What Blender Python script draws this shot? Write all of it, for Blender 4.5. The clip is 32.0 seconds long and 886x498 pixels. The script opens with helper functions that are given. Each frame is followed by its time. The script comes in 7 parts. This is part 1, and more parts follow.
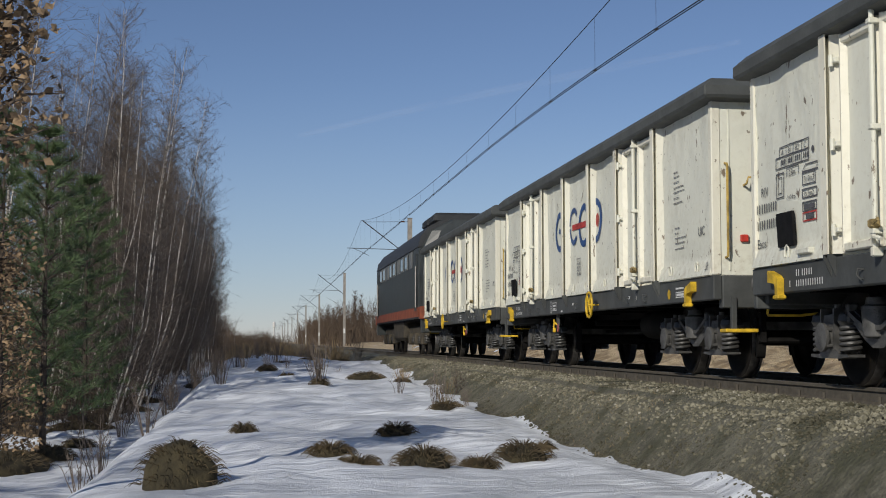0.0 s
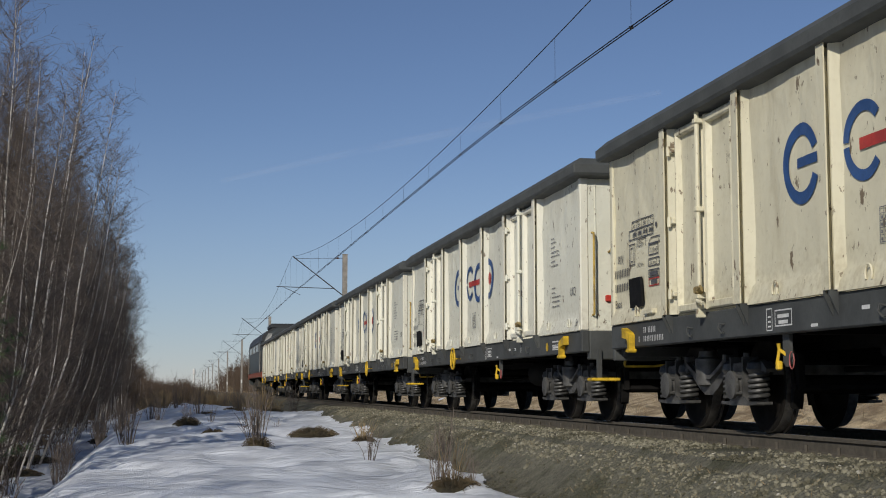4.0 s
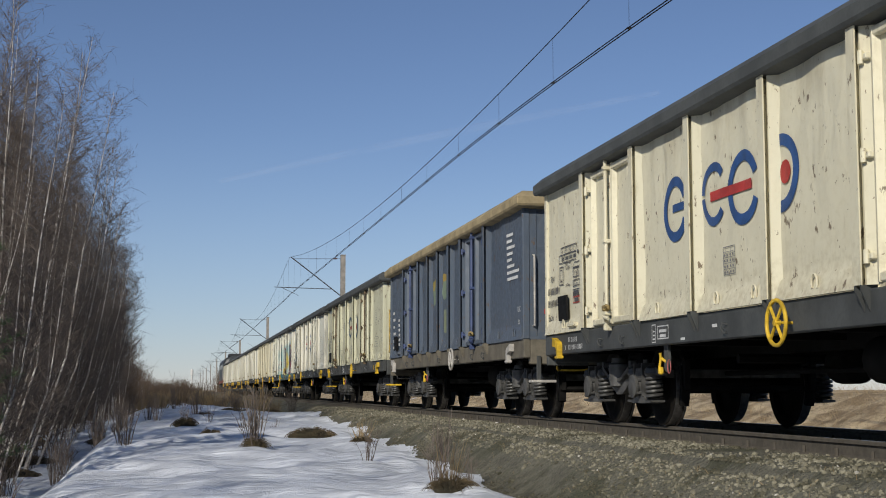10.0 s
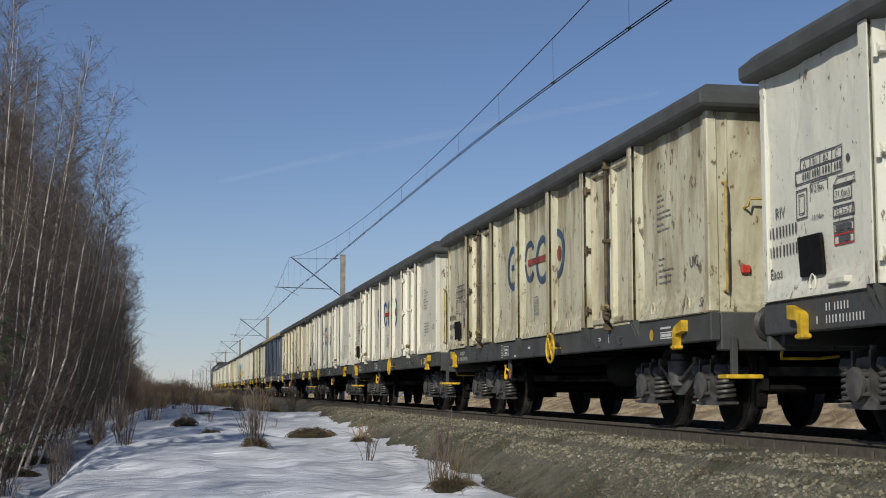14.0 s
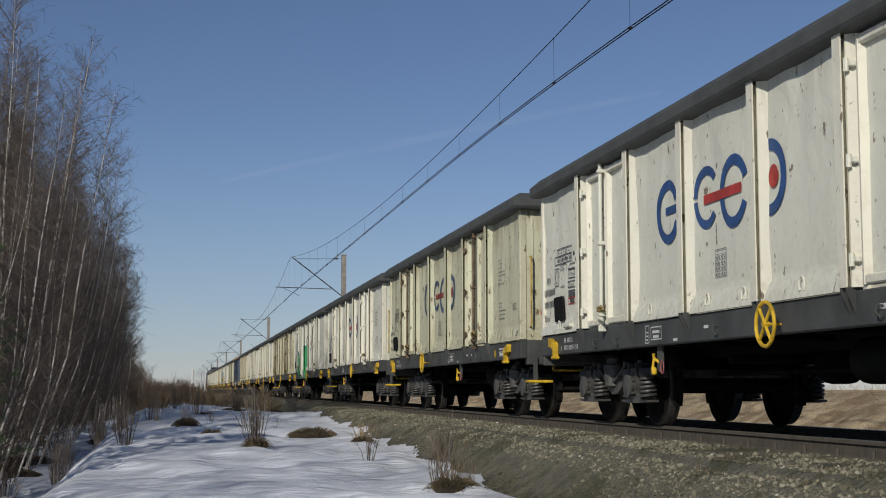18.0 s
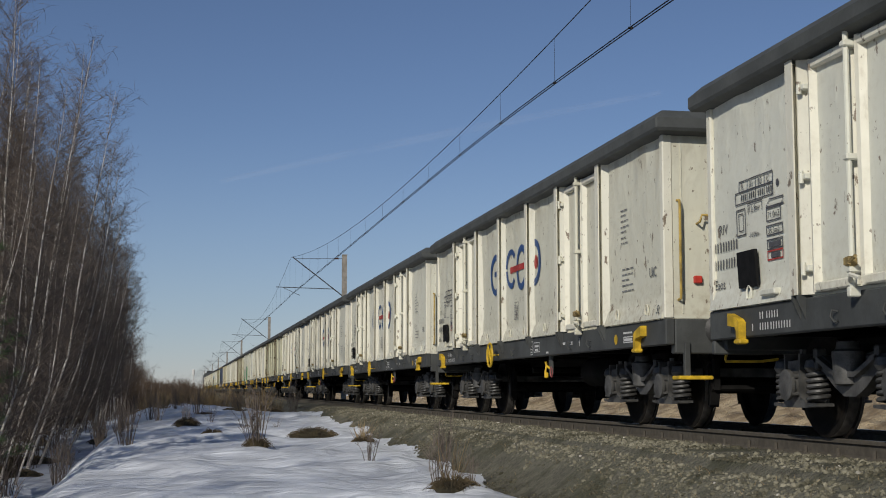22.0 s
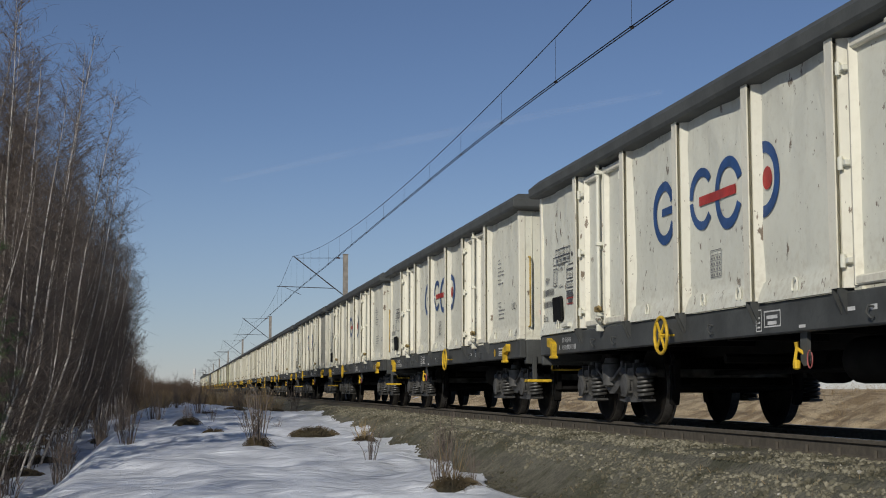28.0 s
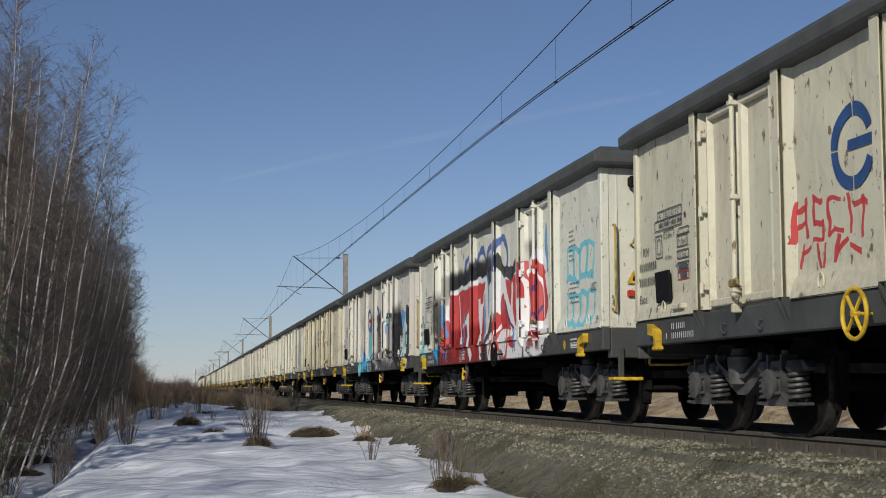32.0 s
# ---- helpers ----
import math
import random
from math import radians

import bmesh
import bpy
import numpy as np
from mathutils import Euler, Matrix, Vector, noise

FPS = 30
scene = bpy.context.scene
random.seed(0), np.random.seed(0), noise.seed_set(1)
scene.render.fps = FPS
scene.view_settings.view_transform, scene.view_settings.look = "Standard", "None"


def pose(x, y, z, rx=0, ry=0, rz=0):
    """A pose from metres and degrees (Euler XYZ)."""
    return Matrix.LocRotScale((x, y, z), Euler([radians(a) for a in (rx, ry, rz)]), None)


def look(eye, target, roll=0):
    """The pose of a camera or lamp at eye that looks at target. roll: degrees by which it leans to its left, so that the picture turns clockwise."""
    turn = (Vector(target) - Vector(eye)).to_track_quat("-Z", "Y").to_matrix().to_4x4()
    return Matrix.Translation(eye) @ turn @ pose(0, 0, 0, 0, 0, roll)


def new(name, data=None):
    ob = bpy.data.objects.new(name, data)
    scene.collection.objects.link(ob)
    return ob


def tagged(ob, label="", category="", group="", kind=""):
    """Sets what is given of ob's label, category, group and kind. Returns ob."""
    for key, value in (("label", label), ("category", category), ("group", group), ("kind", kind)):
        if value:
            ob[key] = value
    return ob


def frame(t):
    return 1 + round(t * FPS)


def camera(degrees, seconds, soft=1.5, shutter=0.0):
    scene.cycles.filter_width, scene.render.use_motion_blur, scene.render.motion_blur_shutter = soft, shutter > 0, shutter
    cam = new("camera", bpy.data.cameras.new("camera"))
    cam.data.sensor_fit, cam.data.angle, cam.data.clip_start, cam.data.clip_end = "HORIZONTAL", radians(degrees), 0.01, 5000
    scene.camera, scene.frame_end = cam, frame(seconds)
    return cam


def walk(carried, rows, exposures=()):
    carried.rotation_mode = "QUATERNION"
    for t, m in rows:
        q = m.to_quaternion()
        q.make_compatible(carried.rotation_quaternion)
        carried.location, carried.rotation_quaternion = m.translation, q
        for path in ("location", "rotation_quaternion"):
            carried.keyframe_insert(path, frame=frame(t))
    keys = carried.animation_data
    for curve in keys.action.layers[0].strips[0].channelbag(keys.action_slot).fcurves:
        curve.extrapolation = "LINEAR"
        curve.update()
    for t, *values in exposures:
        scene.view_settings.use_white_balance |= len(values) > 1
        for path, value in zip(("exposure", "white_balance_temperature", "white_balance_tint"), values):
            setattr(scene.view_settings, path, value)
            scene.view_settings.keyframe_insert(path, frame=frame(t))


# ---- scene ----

# ================= camera =================
cam = camera(35.65, 32.0, soft=1.0, shutter=0.0)
EYE_Z, TRACK = 0.413, 6.30      # eye above the rail tops; distance to the track's middle


def aim(back, yaw, pitch):
    return pose(0.0, -back, EYE_Z, 90 + pitch, 0, -yaw)


walk(cam, [
    (0.0, aim(7.0, 7.45, 3.86)),
    (0.1, aim(5.3, 8.24, 4.33)),
    (0.2, aim(3.6, 9.02, 4.80)),
    (0.3, aim(2.0, 9.76, 5.26)),
    (0.4, aim(0.5, 10.40, 5.65)),
    (0.5, aim(0.0, 10.66, 5.77)),
    (1.5, aim(0.0, 10.64, 5.78)),
    (3.5, aim(0.0, 10.67, 5.81)),
    (6.0, aim(0.0, 10.71, 5.84)),
    (8.0, aim(0.0, 10.76, 5.84)),
    (14.0, aim(0.0, 10.76, 5.84)),
    (19.5, aim(0.0, 10.71, 5.84)),
    (23.0, aim(0.0, 10.69, 5.83)),
    (25.0, aim(0.0, 10.67, 5.81)),
    (32.0, aim(0.0, 10.65, 5.81)),
], exposures=[(0.0, 0.24), (0.6, 0.14), (2.0, 0.08), (3.5, 0.14), (6.0, 0.24), (7.0, 0.17), (8.2, 0.15), (9.0, 0.36), (10.2, 0.36), (11.0, 0.16), (13.0, 0.15), (14.0, 0.28), (14.6, 0.28), (17.0, 0.12), (20.0, 0.08), (24.0, 0.06), (29.0, 0.08), (31.0, 0.24), (32.0, 0.20)])

# ================= light =================
SUN = Vector((-0.52, -0.70, 0.46)).normalized()      # the way to the sun
world = bpy.data.worlds.new("sky")
scene.world = world
world.use_nodes = True
wn = world.node_tree
sky = wn.nodes.new("ShaderNodeTexSky")
sky.sky_type, sky.sun_disc = "NISHITA", False
sky.sun_elevation = math.asin(SUN.z)
sky.sun_rotation = math.atan2(SUN.x, SUN.y)
sky.altitude, sky.air_density, sky.dust_density, sky.ozone_density = 1500, 1.0, 0.1, 5.0
tint = wn.nodes.new("ShaderNodeMix")
tint.data_type, tint.blend_type = "RGBA", "MULTIPLY"
tint.inputs[0].default_value, tint.inputs[7].default_value = 1.0, (1.21, 1.05, 1.03, 1)
haze = wn.nodes.new("ShaderNodeMix")                 # pale blue haze low over the horizon
haze.data_type = "RGBA"
haze.inputs[7].default_value = (4.7, 5.85, 7.4, 1)
way = wn.nodes.new("ShaderNodeTexCoord")
xyz = wn.nodes.new("ShaderNodeSeparateXYZ")
low = wn.nodes.new("ShaderNodeMapRange")
low.interpolation_type = "SMOOTHSTEP"
for k, val in (("From Min", 0.20), ("From Max", -0.02), ("To Min", 0.0), ("To Max", 0.43)):
    low.inputs[k].default_value = val
wn.links.new(way.outputs["Generated"], xyz.inputs[0])
wn.links.new(xyz.outputs[2], low.inputs["Value"])
wn.links.new(sky.outputs[0], tint.inputs[6])
wn.links.new(tint.outputs[2], haze.inputs[6])
wn.links.new(low.outputs[0], haze.inputs[0])
wn.links.new(haze.outputs[2], wn.nodes["Background"].inputs[0])
wn.nodes["Background"].inputs[1].default_value = 0.0585
sun_data = bpy.data.lights.new("sun", "SUN")
sun_data.energy, sun_data.angle, sun_data.color = 3.0, radians(0.5), (1.0, 0.94, 0.84)
sun = new("sun", sun_data)
sun.matrix_world = look((-40, -80, 50), (-40 - SUN.x, -80 - SUN.y, 50 - SUN.z))

# ================= materials =================


class Nodes:
    """A short way to write node materials."""

    def __init__(self, name):
        self.mat = bpy.data.materials.new(name)
        self.mat.use_nodes = True
        self.t = self.mat.node_tree
        self.out = self.t.nodes["Material Output"]
        self.bsdf = self.t.nodes["Principled BSDF"]

    def put(self, socket, value):
        if isinstance(value, bpy.types.NodeSocket):
            self.t.links.new(value, socket)
        elif isinstance(value, tuple) and len(value) == 3 and socket.type == "RGBA":
            socket.default_value = (*value, 1)
        else:
            socket.default_value = value

    def add(self, kind, settings=None, **inputs):
        n = self.t.nodes.new("ShaderNode" + kind)
        for k, v in (settings or {}).items():
            setattr(n, k, v)
        for k, v in inputs.items():
            key = int(k[1:]) if k[0] == "i" and k[1:].isdigit() else k.replace("_", " ")
            self.put(n.inputs[key], v)
        return n

    def coords(self, kind="Object"):
        return self.add("TexCoord").outputs[kind]

    def scaled(self, v, s):
        return self.add("Mapping", Vector=v, Scale=s if isinstance(s, tuple) else (s, s, s)).outputs[0]

    def noise(self, v, scale, detail=4, rough=0.55, distort=0.0):
        return self.add("TexNoise", Vector=v, Scale=scale, Detail=detail, Roughness=rough, Distortion=distort).outputs[0]

    def ramp(self, v, a, b, lo=0.0, hi=1.0):
        return self.add("MapRange", {"interpolation_type": "SMOOTHSTEP"}, Value=v, From_Min=a, From_Max=b, To_Min=lo, To_Max=hi).outputs[0]

    def math(self, op, a, b=0.0, c=0.0):
        return self.add("Math", {"operation": op}, i0=a, i1=b, i2=c).outputs[0]

    def mix(self, f, a, b):
        n = self.add("Mix", {"data_type": "RGBA"})
        self.put(n.inputs[0], f), self.put(n.inputs[6], a), self.put(n.inputs[7], b)
        return n.outputs[2]

    def done(self, color, rough=0.6, metal=0.0, bump=None, strength=0.3, dist=0.02):
        self.put(self.bsdf.inputs["Base Color"], color)
        self.put(self.bsdf.inputs["Roughness"], rough)
        self.put(self.bsdf.inputs["Metallic"], metal)
        if bump is not None:
            b = self.add("Bump", Height=bump, Strength=strength, Distance=dist)
            self.t.links.new(b.outputs[0], self.bsdf.inputs["Normal"])
        return self.mat


def rgb(r, g, b):
    """Linear colour from 8-bit display values."""
    return tuple((c / 255 / 12.92) if c / 255 <= 0.04045 else ((c / 255 + 0.055) / 1.055) ** 2.4 for c in (r, g, b))


def plain(name, color, rough=0.6, metal=0.0, vary=0.35, scale=6.0, bump=0.15):
    n = Nodes(name)
    v = n.coords()
    big = n.noise(v, scale, 5)
    fine = n.noise(v, scale * 9, 3)
    dark = tuple(c * (1 - vary) for c in color)
    lite = tuple(min(1, c * (1 + vary * 0.5)) for c in color)
    c = n.mix(n.ramp(big, 0.3, 0.7), dark, lite)
    c = n.mix(n.math("MULTIPLY", n.ramp(fine, 0.45, 0.75), 0.35), c, tuple(x * 0.6 for x in color))
    return n.done(c, rough, metal, fine, bump, 0.01)


def wagon_paint(name, base, dirt, stain, streak, marks=()):
    """Wagon side paint: streaked dirt from the rim down, dust near the frame, chips of rust, then sprayed shapes."""
    n = Nodes(name)
    v = n.coords()
    sep = n.add("SeparateXYZ", Vector=v)
    z = sep.outputs[2]
    rnd = n.add("ObjectInfo").outputs["Random"]
    off = n.add("CombineXYZ", X=n.math("MULTIPLY", rnd, 30.0), Y=n.math("MULTIPLY", rnd, 17.0), Z=0.0).outputs[0]
    vo = n.add("VectorMath", {"operation": "ADD"}, i0=v, i1=off).outputs[0]
    streaks = n.noise(n.scaled(vo, (2.0, 2.3, 0.42)), 1.5, 6, 0.62, 0.6)
    cloud = n.noise(vo, 0.8, 5, 0.6)
    fine = n.noise(vo, 14.0, 4, 0.6)
    c = n.mix(n.math("MULTIPLY", n.ramp(cloud, 0.35, 0.7), 0.5), base, tuple(0.86 * x for x in base))
    c = n.mix(n.math("MULTIPLY", n.ramp(streaks, 0.66 - 0.3 * streak, 0.95 - 0.3 * streak), min(1.0, 0.25 + 0.75 * streak)), c, dirt)
    low = n.ramp(z, 1.75, 1.05)
    c = n.mix(n.math("MULTIPLY", n.math("MULTIPLY", low, n.ramp(fine, 0.35, 0.7)), 0.25 + 0.5 * streak), c, dirt)
    high = n.ramp(z, 2.55, 3.1)
    c = n.mix(n.math("MULTIPLY", n.math("MULTIPLY", high, n.ramp(streaks, 0.4, 0.6)), 0.15 + 0.6 * streak), c, stain)
    if marks:
        wob = n.add("VectorMath", {"operation": "SCALE"}, i0=n.add("TexNoise", Vector=v, Scale=2.6, Detail=2.0).outputs[1])
        wob.inputs["Scale"].default_value = 0.22
        w2 = n.add("VectorMath", {"operation": "ADD"}, i0=v, i1=wob.outputs[0]).outputs[0]
        side = n.math("LESS_THAN", sep.outputs[0], 0.0)
        near = (n.math("MULTIPLY", side, 0.94), n.math("MULTIPLY", side, 0.88))
    for color, kind, cy, cz, ry, rz, turn, width in marks:
        q = n.add("Mapping", {"vector_type": "TEXTURE"}, Vector=w2, Location=(0, cy + 0.11, cz + 0.11), Rotation=(radians(turn), 0, 0), Scale=(9999.0, ry, rz)).outputs[0]
        if kind[0] == "b":
            sq = n.add("SeparateXYZ", Vector=n.add("VectorMath", {"operation": "ABSOLUTE"}, i0=q).outputs[0])
            d = n.add("Math", {"operation": "SMOOTH_MAX"}, i0=sq.outputs[1], i1=sq.outputs[2], i2=0.25).outputs[0]
        else:
            d = n.add("VectorMath", {"operation": "LENGTH"}, i0=q).outputs["Value"]
        if kind[1] == "o":          # outline
            m = n.ramp(n.math("ABSOLUTE", n.math("SUBTRACT", d, 1.0)), width, width * 0.75)
        elif kind[1] == "s":        # soft spray
            m = n.ramp(d, 1.15, 0.65)
        else:
            m = n.ramp(d, 1.02, 0.97)
        c = n.mix(n.math("MULTIPLY", m, near[kind[1] == "s"]), c, color)
    chip = n.ramp(n.noise(n.scaled(vo, (1.0, 1.0, 0.55)), 8.5, 5, 0.62), 0.640 - 0.045 * streak, 0.69 - 0.045 * streak)
    c = n.mix(n.math("MULTIPLY", chip, 0.85), c, (0.10, 0.058, 0.028))
    speck = n.ramp(n.noise(n.scaled(vo, (1.0, 1.0, 0.7)), 15.0, 3, 0.6), 0.68, 0.715)
    c = n.mix(n.math("MULTIPLY", speck, 0.7), c, (0.11, 0.07, 0.035))
    scuff = n.ramp(n.noise(n.scaled(vo, (1.0, 2.4, 0.5)), 3.2, 6, 0.7), 0.60, 0.74)
    c = n.mix(n.math("MULTIPLY", scuff, 0.30 + 0.3 * streak), c, dirt)
    c = n.mix(n.math("MULTIPLY", n.ramp(fine, 0.5, 0.8), 0.14), c, dirt)
    crumple = n.math("ADD", n.noise(n.scaled(vo, (1.0, 1.0, 0.75)), 3.4, 2, 0.5, 0.8), n.math("MULTIPLY", n.noise(vo, 9.0, 2, 0.5), 0.22))
    crumple = n.math("MULTIPLY", crumple, n.ramp(z, 1.3, 2.7, 0.45, 1.0))
    return n.done(c, n.ramp(fine, 0.3, 0.7, 0.42, 0.62), 0.0, crumple, 0.5, 0.035)


WHITE = (0.665, 0.667, 0.570)
DUST = (0.33, 0.27, 0.18)
M_RIM = plain("dark_grey_rim_paint", (0.070, 0.075, 0.072), 0.75, 0.0, 0.25, 3.0)
M_FRAME = plain("grey_frame_paint", (0.058, 0.062, 0.060), 0.7, 0.0, 0.3, 3.0)
# near-black colour carries the deep shade under the wagons; wheel steel likewise
M_UNDER = plain("shade_black_steel", (0.011, 0.0105, 0.010), 0.75, 0.0, 0.4, 5.0)
M_BOGIE = plain("dusty_cast_steel", (0.075, 0.074, 0.070), 0.45, 0.0, 0.6, 7.0, 0.4)
M_TREAD = plain("polished_tread", (0.30, 0.29, 0.28), 0.35, 0.9, 0.3, 20.0)
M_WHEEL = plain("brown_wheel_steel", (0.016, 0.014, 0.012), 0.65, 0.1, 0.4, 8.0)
M_YELLOW = plain("yellow_safety_paint", (0.62, 0.40, 0.025), 0.5, 0.0, 0.4, 9.0)
M_RED = plain("red_lamp_paint", (0.50, 0.04, 0.025), 0.5, 0.0, 0.2, 9.0)
M_BLACK = plain("matt_black", (0.012, 0.012, 0.012), 0.7, 0.0, 0.3, 12.0)
M_LOGO = plain("blue_paint", (0.028, 0.078, 0.215), 0.5, 0.0, 0.25, 6.0)
M_LOGORED = plain("red_paint", (0.44, 0.045, 0.035), 0.5, 0.0, 0.3, 6.0)
M_INK = plain("black_lettering", (0.085, 0.085, 0.09), 0.6, 0.0, 0.3, 12.0)
M_WHITEINK = plain("white_lettering", (0.62, 0.62, 0.60), 0.6, 0.0, 0.2, 12.0)
M_OCHRE = plain("tarnished_ochre_paint", (0.42, 0.29, 0.07), 0.6, 0.0, 0.5, 9.0)
M_PALEINK = plain("faded_grey_lettering", (0.20, 0.20, 0.20), 0.6, 0.0, 0.3, 12.0)
M_BUFFER = plain("greasy_dark_buffer_steel", (0.026, 0.026, 0.026), 0.5, 0.0, 0.4, 8.0)
M_HOSE = plain("faded_red_hose", (0.36, 0.10, 0.09), 0.6, 0.0, 0.3, 12.0)
for m in (M_UNDER, M_WHEEL, M_BLACK):       # gloss cut so the underside keeps its painted-in shade
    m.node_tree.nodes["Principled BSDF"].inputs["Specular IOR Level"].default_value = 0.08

# ================= mesh tools =================


class Mesh:
    """Collects vertices and faces of one part."""

    def __init__(self):
        self.v, self.f = [], []

    def box(self, x0, x1, y0, y1, z0, z1, c=0.0):
        """A block; c chamfers its long upright and level edges a little."""
        if c <= 0:
            n = len(self.v)
            self.v += [(x, y, z) for z in (z0, z1) for y in (y0, y1) for x in (x0, x1)]
            self.f += [tuple(n + i for i in q) for q in ((0, 2, 3, 1), (4, 5, 7, 6), (0, 1, 5, 4), (1, 3, 7, 5), (3, 2, 6, 7), (2, 0, 4, 6))]
            return self
        n = len(self.v)
        lv = [(z0, c), (z0 + c, 0), (z1 - c, 0), (z1, c)]
        for z, d in lv:
            self.v += [(x0 + d + c, y0 + d, z), (x1 - d - c, y0 + d, z), (x1 - d, y0 + d + c, z), (x1 - d, y1 - d - c, z),
                       (x1 - d - c, y1 - d, z), (x0 + d + c, y1 - d, z), (x0 + d, y1 - d - c, z), (x0 + d, y0 + d + c, z)]
        self.f.append(tuple(n + i for i in range(7, -1, -1)))
        self.f.append(tuple(n + 24 + i for i in range(8)))
        for k in range(3):
            for i in range(8):
                j = (i + 1) % 8
                self.f.append((n + 8 * k + i, n + 8 * k + j, n + 8 * k + 8 + j, n + 8 * k + 8 + i))
        return self

    def tube(self, pts, r, sides=8, r2=None, caps=True):
        """A round bar along points; r may be a list."""
        pts = [Vector(p) for p in pts]
        rs = r if isinstance(r, (list, tuple)) else [r + ((r2 if r2 is not None else r) - r) * i / max(1, len(pts) - 1) for i in range(len(pts))]
        n = len(self.v)
        up = None
        for i, p in enumerate(pts):
            a, b = pts[max(0, i - 1)], pts[min(len(pts) - 1, i + 1)]
            d = (b - a).normalized()
            if up is None:
                up = d.orthogonal().normalized()
            up = (up - d * up.dot(d)).normalized()
            s = d.cross(up)
            for k in range(sides):
                w = 2 * math.pi * k / sides
                self.v.append(tuple(p + (up * math.cos(w) + s * math.sin(w)) * rs[i]))
        for i in range(len(pts) - 1):
            for k in range(sides):
                j = (k + 1) % sides
                self.f.append((n + i * sides + k, n + i * sides + j, n + (i + 1) * sides + j, n + (i + 1) * sides + k))
        if caps:
            self.f.append(tuple(n + k for k in range(sides - 1, -1, -1)))
            self.f.append(tuple(n + (len(pts) - 1) * sides + k for k in range(sides)))
        return self

    def prism(self, poly, axis, a, b):
        """Extrudes a flat outline along an axis from a to b; outline in the other two axes, in order."""
        n, m = len(self.v), len(poly)
        for w in (a, b):
            for p, q in poly:
                self.v.append({"x": (w, p, q), "y": (p, w, q), "z": (p, q, w)}[axis])
        self.f.append(tuple(n + i for i in range(m - 1, -1, -1)))
        self.f.append(tuple(n + m + i for i in range(m)))
        for i in range(m):
            j = (i + 1) % m
            self.f.append((n + i, n + j, n + m + j, n + m + i))
        return self

    def lathe(self, prof, center, axis="x", sides=24):
        """Turns a profile of (along, radius) round an axis through center."""
        n = len(self.v)
        for a, r in prof:
            for k in range(sides):
                w = 2 * math.pi * k / sides
                u, s = r * math.cos(w), r * math.sin(w)
                p = {"x": (a, u, s), "y": (u, a, s), "z": (u, s, a)}[axis]
                self.v.append(tuple(p[i] + center[i] for i in range(3)))
        for i in range(len(prof) - 1):
            for k in range(sides):
                j = (k + 1) % sides
                self.f.append((n + i * sides + k, n + i * sides + j, n + (i + 1) * sides + j, n + (i + 1) * sides + k))
        self.f.append(tuple(n + k for k in range(sides)))
        self.f.append(tuple(n + (len(prof) - 1) * sides + k for k in range(sides)))
        return self

    def sheet(self, fn, us, vs, thick):
        """A bent plate: fn(u, v) gives the outer point and thick the vector to its back."""
        n, a, b = len(self.v), len(us), len(vs)
        for back in (0, 1):
            for u in us:
                for v in vs:
                    p = fn(u, v)
                    self.v.append(tuple(p[i] + back * thick[i] for i in range(3)))
        idx = lambda k, i, j: n + k * a * b + i * b + j
        for i in range(a - 1):
            for j in range(b - 1):
                self.f.append((idx(0, i, j), idx(0, i + 1, j), idx(0, i + 1, j + 1), idx(0, i, j + 1)))
                self.f.append((idx(1, i, j), idx(1, i, j + 1), idx(1, i + 1, j + 1), idx(1, i + 1, j)))
        for i in range(a - 1):
            for j in (0, b - 1):
                self.f.append((idx(0, i, j), idx(0, i + 1, j), idx(1, i + 1, j), idx(1, i, j)))
        for j in range(b - 1):
            for i in (0, a - 1):
                self.f.append((idx(0, i, j), idx(0, i, j + 1), idx(1, i, j + 1), idx(1, i, j)))
        return self

    def moved(self, m):
        c = Mesh()
        c.v = [tuple(m @ Vector(p)) for p in self.v]
        c.f = list(self.f)
        return c

    def mirrored(self):
        m = Mesh()
        m.v = [(-x, y, z) for x, y, z in self.v]
        m.f = [tuple(reversed(f)) for f in self.f]
        return m

    def data(self, name, mat, smooth=False):
        me = bpy.data.meshes.new(name)
        me.from_pydata(self.v, [], self.f)
        bm = bmesh.new()
        bm.from_mesh(me)
        bmesh.ops.recalc_face_normals(bm, faces=bm.faces)
        bm.to_mesh(me)
        bm.free()
        me.materials.append(mat)
        if smooth:
            me.polygons.foreach_set("use_smooth", [True] * len(me.polygons))
            me.set_sharp_from_angle(angle=radians(40))
        return me


WORD_CACHE = {}


def text_shape(s, size):
    """A word in the built-in font as flat points and faces."""
    if (s, size) in WORD_CACHE:
        return WORD_CACHE[s, size]
    cu = bpy.data.curves.new("word", "FONT")
    cu.body, cu.size, cu.resolution_u = s, size, 3
    ob = bpy.data.objects.new("word", cu)
    scene.collection.objects.link(ob)
    me = bpy.data.meshes.new_from_object(ob.evaluated_get(bpy.context.evaluated_depsgraph_get()))
    v, f = [tuple(p.co) for p in me.vertices], [tuple(p.vertices) for p in me.polygons]
    bpy.data.objects.remove(ob)
    bpy.data.meshes.remove(me)
    WORD_CACHE[s, size] = v, f
    return v, f


for word, size in (("A", 0.085), ("B1", 0.085), ("B2", 0.085), ("C", 0.085), ("12.8m", 0.085), ("71.0m3", 0.075), ("35.3m2", 0.075), ("-14.04m-", 0.065), ("RIV", 0.13), ("Eaos", 0.13), ("UIC", 0.15), ("St", 0.13), ("UIC", 0.12), ("St", 0.12)):
    text_shape(word, size)


